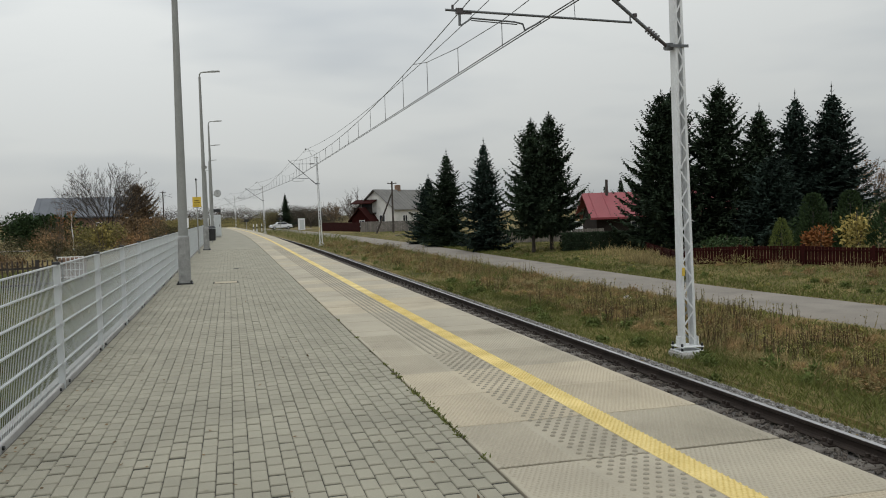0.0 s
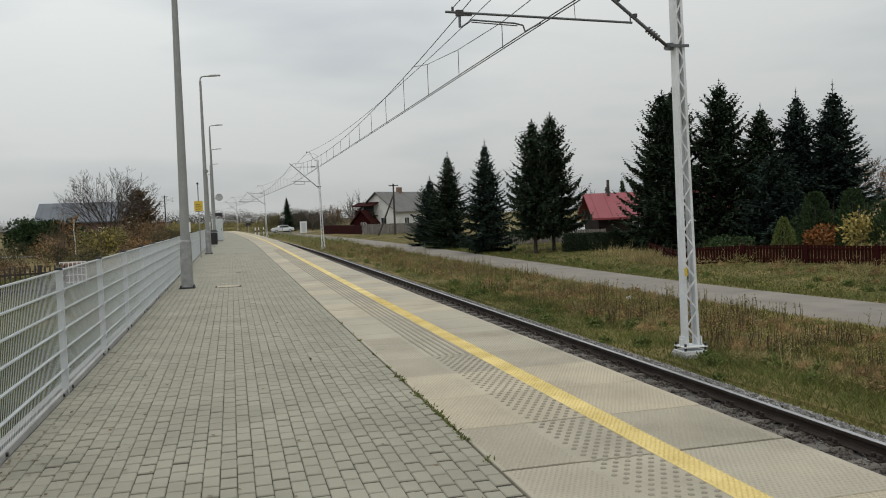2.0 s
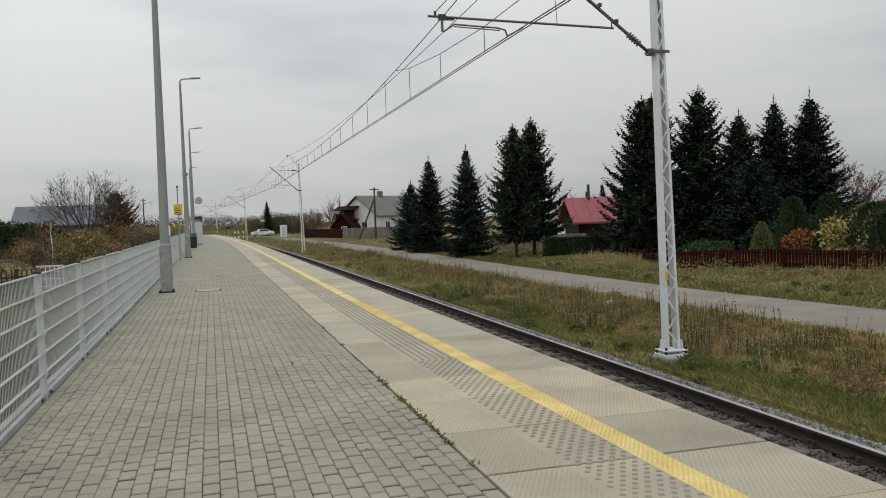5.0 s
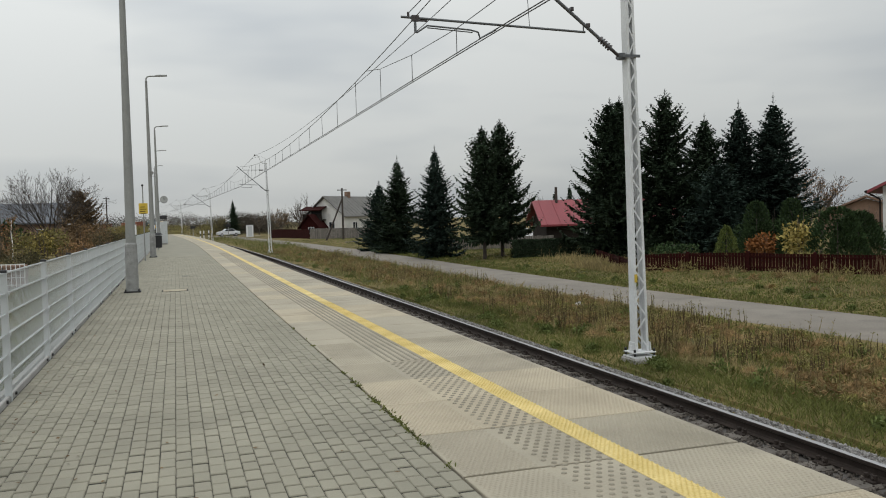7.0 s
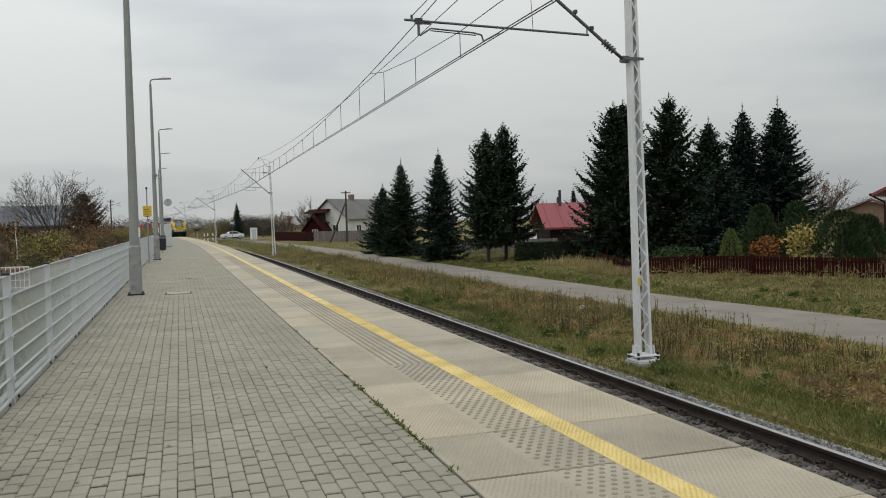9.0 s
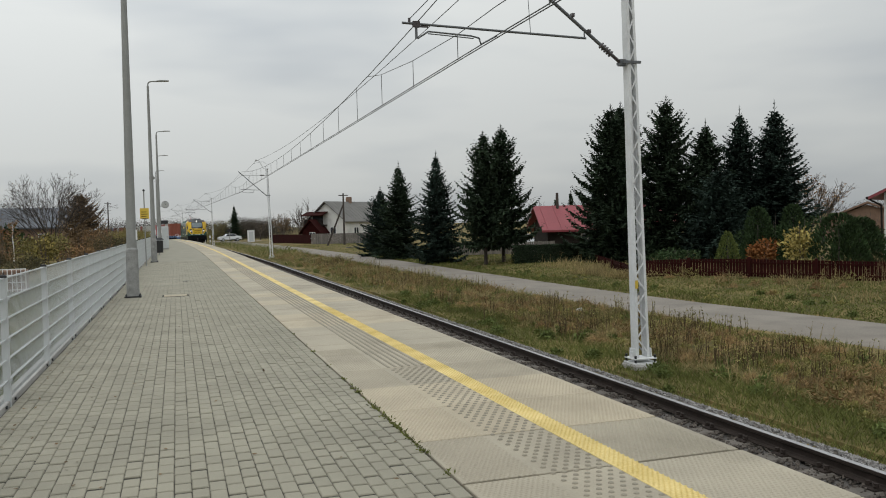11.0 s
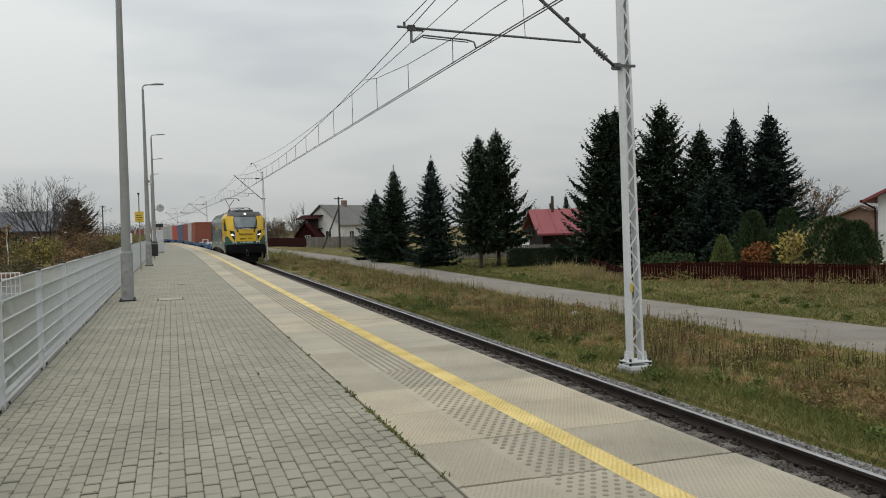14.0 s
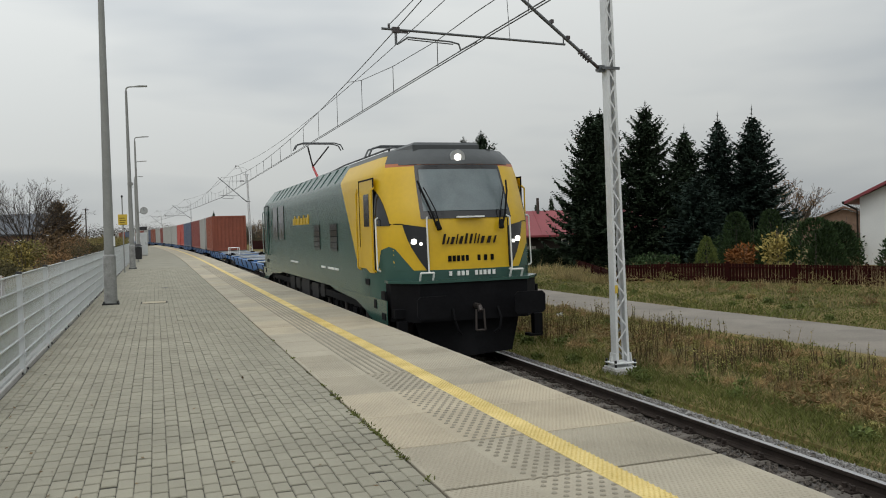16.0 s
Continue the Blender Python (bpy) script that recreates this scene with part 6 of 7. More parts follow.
            for yy in (1.60, 2.80):
                part("door_handrail", Geo().path([(x, Y(yy), 1.62), (x + .06 * m, Y(yy), 1.67), (x + .06 * m, Y(yy), 3.1), (x, Y(yy), 3.15)], .016, 8), M_LG if flip else M_LY, loco, smooth=True)
            cells = []
            for j in range(7):
                v = j / 6
                a = np.interp(v, [0, .6, .85, 1], [4.15, 4.45, 4.75, 5.0])
                cells.append([(a + (5.03 - a) * i / 5, 2.45 + .72 * v) for i in range(6)])
            part("side_window", skin_patch(cells, 0.014, mirror, flip), M_LBLACK2, loco, "dark curved side window", smooth=True)
        # plain bars where the front carries its lettering
        for x0, x1, z0, z1, mt in ((-.56, .60, 2.06, 2.10, M_DARKWOOD), (-.42, -.02, 1.80, 1.90, M_LBLACK), (.12, .50, 1.80, 1.90, M_LBLACK)):
            if mt is M_DARKWOOD:
                for k, (a, b, h) in enumerate(((-.56, -.50, .20), (-.48, -.44, .14), (-.41, -.33, .14), (-.31, -.28, .19), (-.25, -.17, .15), (-.15, -.09, .20), (-.06, .0, .19), (.03, .06, .20), (.09, .12, .18), (.15, .23, .14), (.27, .36, .14), (.39, .44, .14))):
                    p = Geo().plate([(a + .03, Y(.60), 2.10), (a * .35 + b * .65 + .03, Y(.60), 2.10), (a * .35 + b * .65 + .07, Y(.60), 2.10 + h * .9), (a + .07, Y(.60), 2.10 + h * .9)][::(-1 if flip else 1)], .014)
                    part("lettering_bar", p, M_DARKWOOD, loco, "dark slanted lettering bar")
            else:
                n = 5 if x0 < 0 else 3
                for k in range(n):
                    a = x0 + (x1 - x0) * k / n
                    part("lettering_bar", Geo().box(a, a + .055, Y(.60) - .012, Y(.60) + .012, z0, z1), mt, loco)
        for a, b in ((-.42, -.37), (-.27, -.22), (-.19, -.14), (-.11, -.06), (.06, .11), (.14, .19), (.22, .27), (.30, .35), (.39, .44)):
            part("lettering_bar", Geo().box(a, b, Y(.575) - .012, Y(.575) + .012, 1.55, 1.63), M_LWHITE, loco, "white number bar")
        part("step_strip", Geo().box(-.25, .25, min(Y(.60), Y(.53)), max(Y(.60), Y(.53)), 2.555, 2.585), M_LWHITE, loco)
        # headstock, buffers, coupling, plough
        hs = Geo().loft([[(-1.0, Y(.46), z), (1.0, Y(.46), z), (1.38, Y(.95), z), (1.38, Y(1.5), z), (-1.38, Y(1.5), z), (-1.38, Y(.95), z)][::(-1 if flip else 1)] for z in (.78, 1.44)])
        head = part("headstock", hs, M_LBLACK, loco, "black headstock")
        part("walkway", Geo().loft([[(-1.02, Y(.42), z), (1.02, Y(.42), z), (1.42, Y(.95), z), (1.42, Y(1.2), z), (-1.42, Y(1.2), z), (-1.42, Y(.95), z)][::(-1 if flip else 1)] for z in (1.445, 1.49)]), M_LG, loco, "thin grey edge plate")
        for s in (-1, 1):
            buf = part("buffer", Geo().tube((s * .875, Y(.48), 1.06), (s * .875, Y(.10), 1.06), .13, .12, n=14), M_LBLACK, head, smooth=True)
            plate = Geo().loft([[(s * .875 + a * .29, Y(.08 if k else .11), 1.06 + b * .19) for a, b in ((-1, -.7), (-.8, -1), (.8, -1), (1, -.7), (1, .7), (.8, 1), (-.8, 1), (-1, .7))] for k in (0, 1)])
            part("buffer_head", plate, M_LBLACK, buf, "worn black buffer plate")
            part("cable_hose", Geo().path([(s * .42, Y(.45), .98), (s * .43, Y(.32), .80), (s * .38, Y(.30), .62), (s * .30, Y(.36), .55)], .024, 7), M_LBLACK, head, smooth=True)
            part("end_step", Geo().box(s * 1.2 - .12, s * 1.2 + .12, min(Y(.55), Y(.8)), max(Y(.55), Y(.8)), .40, .44).box(s * 1.27 - .08, s * 1.27 + .08, min(Y(.6), Y(.75)), max(Y(.6), Y(.75)), .42, .8), M_LBLACK, head)
        cou = Geo().path([(0, Y(.46), 1.03), (0, Y(.26), 1.03), (0, Y(.20), .95)], .045, 8)
        cou.path([(-.07, Y(.24), .98), (-.08, Y(.22), .62), (.08, Y(.22), .62), (.07, Y(.24), .98)], .02, 6)
        part("coupling", cou, M_STEELW, head, "steel screw coupling", smooth=True)
        pl = Geo().loft([[(-.80, Y(.75), .16), (0, Y(.50), .16), (.80, Y(.75), .16)], [(-1.0, Y(.85), .78), (0, Y(.62), .78), (1.0, Y(.85), .78)]], closed=False, caps=False)
        pl.v += [(x, y + (-.03 if flip else .03), z) for x, y, z in pl.v]
        pl.f += [tuple(6 + i for i in reversed(f)) for f in pl.f[:2]] + [(0, 3, 9, 6), (2, 8, 11, 5), (0, 6, 7, 1), (1, 7, 8, 2)]
        part("plough", pl, M_LBLACK, head, "black rail guard")
    # side windows and louvres
    for m in (-1, 1):
        x = m * 1.455
        x0, x1 = (x - .004, x + .012) if m > 0 else (x - .012, x + .004)
        for y, w in ((4.95, .75), (7.0, .75)):
            p = part("side_panel_window", Geo().box(x0, x1, y, y + w, 1.95, 2.55), M_LBLACK2, loco, "dark machine room window")
            for k in range(4):
                part("louvre", Geo().box(x0 - .004, x1 + .004, y + .03, y + w - .03, 2.0 + k * .13, 2.015 + k * .13), M_LBLACK, p)
        # Two dark window plates towards the rear of each side.
        for y in (12.9, 14.3):
            part("rear_window", Geo().box(x0, x1, y, y + 1.05, 2.15, 3.2), M_LBLACK2, loco, "dark rear side window")
        for k in range(13):
            y = 5.2 + k * .86
            part("roof_rib", Geo().tube((m * 1.425, y, 3.43), (m * 1.15, y, 3.805), .010, n=5), M_LG, loco)
        part("eave_groove", Geo().box(min(m * 1.443, m * 1.449), max(m * 1.443, m * 1.449), 4.6, LOCO_L - 4.6, 3.345, 3.365), M_LROOF, loco)
        for y, w2, z0, z1 in ((6.9, .5, .80, 1.12), (7.7, .9, .72, 1.08), (9.0, 1.2, .70, 1.12), (10.5, .7, .78, 1.10), (11.5, .8, .72, 1.12)):
            part("underfloor_case", Geo().box(min(m * 1.16, m * 1.40), max(m * 1.16, m * 1.40), y, y + w2, z0, z1, .02), M_LFRAME, loco, "dark grey underfloor equipment case")
        for k in range(11):
            a, b = 8.5 + k * .24, 8.66 + k * .24
            part("lettering_bar", Geo().box(x0, x1, a, b - .06 * (k % 2), 2.58, 2.76 + .07 * (k % 3 == 0)), M_LY, loco, "yellow lettering bar")
        for a, b in ((4.9, 5.3), (5.4, 6.1), (6.4, 6.9), (10.4, 11.0), (11.1, 11.7)):
            part("lettering_bar", Geo().box(x0, x1, a, b, 1.52, 1.565), M_LWHITE, loco, "small white lettering bar")
    # running gear
    for c in (4.4, LOCO_L - 4.4):
        bogie = part("bogie", Geo().box(-1.12, -.98, c - 2.75, c + 2.75, .45, .80, .04).box(.98, 1.12, c - 2.75, c + 2.75, .45, .80, .04).box(-1.0, 1.0, c - .9, c - .5, .5, .75).box(-1.0, 1.0, c + .5, c + .9, .5, .75), M_LBLACK, loco, "black three-axle bogie")
        for a in (-1.95, 0, 1.95):
            for s in (-.76, .76):
                part("wheel", Geo().tube((s - .065, c + a, .58), (s + .065, c + a, .58), .54, n=24), M_STEELW, bogie, smooth=True)
            for s in (-1, 1):
                part("damper", Geo().tube((s * 1.27, c + a + .62, .62), (s * 1.27, c + a + .72, 1.12), .045, n=8), M_STEELW, bogie, smooth=True)
                part("sand_pipe", Geo().path([(s * 1.25, c + a - .75, 1.12), (s * 1.24, c + a - .72, .7), (s * 1.1, c + a - .66, .3)], .022, 6), M_LFRAME, bogie)
                part("frame_hump", Geo().loft([[(s * 1.13 - .05, c + a + e, .74), (s * 1.13 + .05, c + a + e, .74), (s * 1.13 + .05, c + a + e * .6, h), (s * 1.13 - .05, c + a + e * .6, h)] for e, h in ((-.6, .92), (.6, .92))]), M_LFRAME, bogie)
                part("axle_box", Geo().box(s * 1.15 - .09, s * 1.15 + .09, c + a - .2, c + a + .2, .40, .76, .03), M_LBLACK, bogie)
                for e in (-.42, .42):
                    part("spring", Geo().tube((s * 1.13, c + a + e, .5), (s * 1.13, c + a + e, .88), .10, n=10), M_LBLACK, bogie, smooth=True)
    part("underfloor_box", Geo().box(-1.3, 1.3, LOCO_L / 2 - 2.0, LOCO_L / 2 + 2.0, .35, .9, .05), M_LBLACK, loco)
    # roof gear
    for y, w, l, h in ((1.75, .66, 1.7, .17), (LOCO_L - 3.7, .62, 1.5, .16), (6.2, .5, 1.3, .2), (9.0, .6, 2.4, .16), (12.0, .5, 1.4, .2)):
        part("roof_box", Geo().box(-w, w, y, y + l, 3.82, 3.82 + h, .05), M_LROOF, loco, "grey roof equipment housing")
    for y in (4.45, 5.75, 8.0, 8.6, 11.7, 13.8):
        for x in (-.45, .45):
            g = Geo()
            for k in range(4):
                g.tube((x, y, 3.83 + k * .06), (x, y, 3.87 + k * .06), .07, .05, n=10)
            part("roof_insulator", g, M_INSUL, loco, smooth=True)
    part("roof_busbar", Geo().path([(-.45, 3.9, 4.1), (-.45, 8.6, 4.1), (-.3, 11.0, 4.1), (-.3, 14.0, 4.1)], .02, 6), M_TUBE, loco, smooth=True)
    for y0, raised in ((4.4, False), (14.3, True)):
        pan = part("pantograph", Geo().box(-.55, .55, y0, y0 + .06, 3.95, 4.02).box(-.55, .55, y0 + 1.4, y0 + 1.46, 3.95, 4.02).box(-.55, -.49, y0, y0 + 1.46, 3.95, 4.02).box(.49, .55, y0, y0 + 1.46, 3.95, 4.02), M_LRED if raised else M_TUBE, loco, "red pantograph frame" if raised else "folded pantograph")
        if raised:
            part("lower_arm", Geo().tube((0, y0 + .1, 4.0), (0, y0 + 1.35, 4.62), .05, .04, n=8), M_LRED, pan, smooth=True)
            up = Geo().tube((0, y0 + 1.35, 4.62), (-.35, y0 + .25, 5.20), .028, n=6).tube((0, y0 + 1.35, 4.62), (.35, y0 + .25, 5.20), .028, n=6)
            part("upper_arm", up, M_TUBE, pan, smooth=True)
            yy, zz = y0 + .25, 5.30
        else:
            part("folded_arm", Geo().tube((0, y0 + .1, 4.02), (0, y0 + 1.3, 4.12), .05, n=8).tube((-.3, y0 + .3, 4.16), (0, y0 + 1.3, 4.14), .028, n=6).tube((.3, y0 + .3, 4.16), (0, y0 + 1.3, 4.14), .028, n=6), M_TUBE, pan, smooth=True)
            yy, zz = y0 + .3, 4.2
        for e in (-.18, .18):
            part("collector_strip", Geo().path([(-.80, yy + e, zz - .22), (-.72, yy + e, zz - .06), (-.52, yy + e, zz), (.52, yy + e, zz), (.72, yy + e, zz - .06), (.80, yy + e, zz - .22)], .02, 6), M_TUBE, pan, smooth=True)
    return loco


def build_wagon():
    w = thing("container_wagon", "blue skeletal container wagon with black wheels", "wagon", group="container wagons")
    L = 19.2
    for s in (-1, 1):
        sill = Geo().loft([[(s * 1.0, y, z0), (s * 1.16, y, z0), (s * 1.16, y, 1.10), (s * 1.0, y, 1.10)] for y, z0 in ((.5, .92), (3.6, .90), (5.2, .74), (L - 5.2, .74), (L - 3.6, .90), (L - .5, .92))])
        part("side_sill", sill, M_WBLUE, w)
    for y in (.5, 3.0, 6.0, 9.0, 12.0, 15.0, L - .75):
        part("cross_member", Geo().box(-1.0, 1.0, y, y + .25, .85, 1.08, .02), M_WBLUE, w)
    part("centre_sill", Geo().box(-.25, .25, .7, L - .7, .78, 1.04), M_WBLUE, w)
    for k in range(8):
        y, s = .9 + k * 2.2, 1 - 2 * (k % 2)
        part("deck_brace", Geo().path([(-s * .98, y, 1.10), (s * .98, y + 2.0, 1.10)], .035, 6), M_GALV, w)
        part("side_strut", Geo().path([(-1.17, y, .80), (-1.17, y + .9, 1.08)], .03, 6).path([(1.17, y, .80), (1.17, y + .9, 1.08)], .03, 6), M_LBLACK, w)
    for y in (.8, 6.6, 7.2, L - 1.0):
        for s in (-1, 1):
            part("container_lock", Geo().box(s * 1.1 - .1, s * 1.1 + .1, y - .1, y + .1, 1.10, 1.17, .02), M_LBLACK, w)
    for e in (0, 1):
        y = .45 if not e else L - .45
        d = -1 if not e else 1
        part("end_rail", Geo().path([(-1.05, y, 1.1), (-1.05, y, 1.55), (-.5, y, 1.55), (-.5, y, 1.1)], .02, 6), M_LWHITE, w)
        for s in (-.875, .875):
            b = part("buffer", Geo().tube((s, y, 1.03), (s, y + d * .42, 1.03), .10, n=10).tube((s, y + d * .40, 1.03), (s, y + d * .44, 1.03), .22, n=14), M_LBLACK, w, smooth=True)
    for c in (2.6, L - 2.6):
        bog = part("bogie", Geo().box(-1.05, -.92, c - 1.2, c + 1.2, .42, .70, .04).box(.92, 1.05, c - 1.2, c + 1.2, .42, .70, .04).box(-.95, .95, c - .2, c + .2, .4, .8), M_LBLACK, w, "black two-axle bogie")
        for a in (-.9, .9):
            for s in (-.76, .76):
                part("wheel", Geo().tube((s - .065, c + a, .46), (s + .065, c + a, .46), .42, n=20), M_STEELW, bog, smooth=True)
            for s in (-1, 1):
                part("axle_box", Geo().box(s * 1.04 - .07, s * 1.04 + .07, c + a - .14, c + a + .14, .34, .60, .03), M_LBLACK, bog)
    return w


def build_container(length, paint, label):
    c = thing("container", label, "container", group="shipping containers")
    H, hw = 2.55, 1.219
    for s in (-1, 1):
        n = int(length / 0.28)
        pts = []
        for k in range(n):
            y = .12 + (length - .24) * k / n
            st = (length - .24) / n
            pts += [(y, 0.0), (y + st * .3, 0.0), (y + st * .5, .036), (y + st * .8, .036)]
        pts.append((length - .12, 0.0))
        g = Geo()
        lo = [(s * (hw - .045 + d), y, .14) for y, d in pts]
        hi = [(s * (hw - .045 + d), y, H - .08) for y, d in pts]
        g.loft([lo, hi], closed=False, caps=False)
        part("side_wall", g, paint, c, "corrugated steel side")
        part("top_rail", Geo().box(min(s * (hw - .07), s * hw), max(s * (hw - .07), s * hw), 0, length, H - .09, H), paint, c)
        part("bottom_rail", Geo().box(min(s * (hw - .07), s * hw), max(s * (hw - .07), s * hw), 0, length, 0, .15), paint, c)
        for y in (0, length - .13):
            part("corner_post", Geo().box(min(s * (hw - .13), s * hw), max(s * (hw - .13), s * hw), y, y + .13, .0, H - .001, .0), paint, c)
    n = 8
    g = Geo()
    pts = []
    for k in range(n):
        x = -hw + .13 + (2 * hw - .26) * k / n
        st = (2 * hw - .26) / n
        pts += [(x, .05), (x + st * .3, .05), (x + st * .5, .015), (x + st * .8, .015)]
    pts.append((hw - .13, .05))
    g.loft([[(x, d, .14) for x, d in pts], [(x, d, H - .08) for x, d in pts]], closed=False, caps=False)
    part("end_wall", g, paint, c, "corrugated front end")
    part("end_rail", Geo().box(-hw + .13, hw - .13, 0, .1, H - .12, H).box(-hw + .13, hw - .13, 0, .1, 0, .16), paint, c)
    part("roof", Geo().box(-hw + .07, hw - .07, .02, length - .02, H - .05, H - .012), paint, c)
    part("floor", Geo().box(-hw + .07, hw - .07, .02, length - .02, .03, .14), paint, c)
    part("door_end", Geo().box(-hw + .13, hw - .13, length - .07, length - .03, .1, H - .05), paint, c)
    return c


SPEED, STOP = 24.3, 13.15
TRAIN = [(build_locomotive(), 0.0, 0.0)]
FT40, FT20 = 12.19, 6.06
WORDS = {"rust_brown": "rust brown", "dark_red": "dark red", "slate_blue": "slate blue", "bright_red": "bright red", "white": "off-white"}
made = {}
LOADS = [[], [(FT20, "rust_brown", 11.6)], [(FT20, "white", 0.4), (FT40, "dark_red", 6.6)], [(FT40, "slate_blue", 0.4), (FT20, "bright_red", 12.7)], [(FT20, "bright_red", 0.4), (FT40, "white", 6.6)],
         [(FT40, "white", 0.4), (FT20, "white", 12.7)], [(FT20, "dark_red", 0.4), (FT40, "white", 6.6)], [(FT40, "rust_brown", 0.4), (FT20, "slate_blue", 12.7)], [(FT40, "white", 0.4), (FT20, "dark_red", 12.7)],
         [(FT40, "rust_brown", 0.4), (FT20, "rust_brown", 12.7)], [(FT20, "white", 0.4), (FT40, "dark_red", 6.6)], [(FT40, "slate_blue", 0.4), (FT20, "bright_red", 12.7)], [(FT40, "rust_brown", 0.4), (FT20, "white", 12.7)]]
first_wagon = build_wagon()
for k, loads in enumerate(LOADS):
    at = LOCO_L + 0.1 + k * 19.25
    TRAIN.append((first_wagon if k == 0 else copy_thing(first_wagon, Matrix()), at, 0.0))
    for length, colour, off in loads:
        if (length, colour) in made:
            box = copy_thing(made[length, colour], Matrix())
        else:
            box = made[length, colour] = build_container(length, CONTAINER[colour], WORDS[colour] + " corrugated steel shipping container on a wagon")
        TRAIN.append((box, at + off, 1.17))


# ---- platform furniture and signs ----
def on_line(name, label, category, x, y, z=0.0, group=""):
    return thing(name, label, category, (x + bend(y), y, z), heading(y), group)


ibc = on_line("tank_crate", "white slatted cage with red-brown contents in the field", "tank", -5.45, 32.0, LEFT_Z)
part("tank", Geo().box(-.38, .38, -.45, .45, .14, .86, .04), M_BRICK_WALL, ibc)
for k in range(7):
    part("cage_bar", Geo().box(-.42 + k * .14 - .012, -.42 + k * .14 + .012, -.5, -.476, .12, .92), M_SIGN_W, ibc)
for z in (.2, .45, .7, .9):
    part("cage_bar", Geo().box(-.43, .43, -.504, -.48, z - .014, z + .014), M_SIGN_W, ibc)
part("pallet", Geo().box(-.43, .43, -.5, .5, 0, .13), M_GREYWOOD, ibc)

cov = on_line("manhole_cover", "pale square concrete manhole cover set in the pavers", "manhole cover", -0.15, 21.25)
part("rim", Geo().box(-.30, .30, -.30, .30, -.05, .006), M_SAND, cov)
part("lid", Geo().box(-.27, .27, -.27, .27, -.02, .012, .006), M_SLAB, cov)
cov2 = on_line("drain_grate", "small dark round drain in the pavers", "drain", 0.15, 27.0)
part("grate", Geo().tube((0, 0, -.03), (0, 0, .008), .09, n=16), M_BLACK, cov2)

bin_ = on_line("litter_bin", "dark litter bin on the platform", "litter bin", -1.15, 57.0)
part("body", Geo().tube((0, 0, .15), (0, 0, .92), .24, .26, n=16), M_BLACK, bin_, smooth=True)
part("lid", Geo().tube((0, 0, .98), (0, 0, 1.12), .30, .18, n=16), M_BLACK, bin_, smooth=True)
part("post", Geo().box(-.03, .03, .22, .28, 0, 1.1), M_GALV, bin_)
part("liner", Geo().tube((0, 0, .90), (0, 0, .97), .22, n=16), M_GALV, bin_)

cab = on_line("control_cabinet", "tall light grey cabinet beside the fence", "cabinet", -0.98, 73.0)
part("body", Geo().box(-.45, .45, -.4, .4, .1, 1.9, .02), M_FENCE, cab)
part("plinth", Geo().box(-.42, .42, -.37, .37, 0, .1), M_CONC, cab)
part("door", Geo().box(-.40, .40, -.415, -.4, .16, 1.82), M_FENCE, cab)
part("handle", Geo().box(.30, .33, -.44, -.415, .9, 1.1), M_BLACK, cab)

ys = on_line("yellow_sign", "square yellow notice board on a steel post", "sign", -1.42, 40.0)
part("post", Geo().tube((0, 0, 0), (0, 0, 3.35), .026, n=10), M_POLE, ys, smooth=True)
part("board", Geo().box(-.19, .19, -.05, -.03, 2.13, 2.60), M_SIGN_Y, ys)
for k in range(4):
    part("text_bar", Geo().box(-.13, .13 - .05 * (k % 2), -.056, -.05, 2.12 + k * .10, 2.145 + k * .10), M_DARKWOOD, ys, "dark line of small writing")
part("camera_head", Geo().tube((0, -.1, 3.40), (0, .08, 3.40), .05, n=10), M_BLACK, ys, smooth=True)

ck = on_line("station_clock", "round grey station clock on a post arm", "clock", -1.1, 66.2)
part("bracket", Geo().path([(-.1, .15, 3.4), (.3, .15, 3.4), (.38, .0, 3.4)], .03, 8), M_POLE, ck)
part("case", Geo().tube((.38, .1, 3.5), (.38, -.1, 3.5), .27, n=24), M_POLE, ck, smooth=True)
part("dial", Geo().tube((.38, -.1, 3.5), (.38, -.115, 3.5), .23, n=24), M_CLOCK, ck, "grey dial")
for k, (dx, dz) in enumerate(((.10, .05), (-.03, .17))):
    part("pointer", Geo().tube((.38, -.125, 3.5), (.38 + dx, -.125, 3.5 + dz), .012, n=6), M_BLACK, ck)

db = on_line("display_board", "dark hanging information board on the platform", "display board", -0.75, 78.0)
part("post", Geo().tube((-.5, 0, 0), (-.5, 0, 3.0), .05, n=10), M_POLE, db, smooth=True)
part("case", Geo().box(-.5, .25, -.1, .1, 2.15, 2.45, .02), M_BLACK, db)
part("panel", Geo().box(-.44, .19, -.112, -.1, 2.2, 2.4), M_DARK, db)

# level crossing
for x, y, h in ((9.3, 160.0, 3.2), (3.2, 170.0, 3.0)):
    sg = thing("crossing_signal", "level crossing signal with a white saltire and dark lamps", "crossing signal", (x, y, -1.0), group="crossing signals")
    part("post", Geo().tube((0, 0, -.2), (0, 0, h), .06, n=10), M_POLE, sg, smooth=True)
    for s in (-1, 1):
        part("saltire_arm", Geo().plate([(-.45, -.08, h - .1 - s * .26), (.45, -.08, h - .1 + s * .26), (.45, -.08, h + .03 + s * .26), (-.45, -.08, h + .03 - s * .26)], .02), M_SIGN_W, sg)
    part("lamp_board", Geo().box(-.45, .45, -.1, -.04, h - 1.25, h - .75, .02), M_BLACK, sg)
    for s in (-.2, .2):
        part("lamp", Geo().tube((s, -.1, h - 1.0), (s, -.2, h - 1.0), .12, n=12), M_DARK, sg)
hut = thing("relay_hut", "small white equipment cabinet by the crossing", "cabinet", (13.0, 158.0, -1.0))
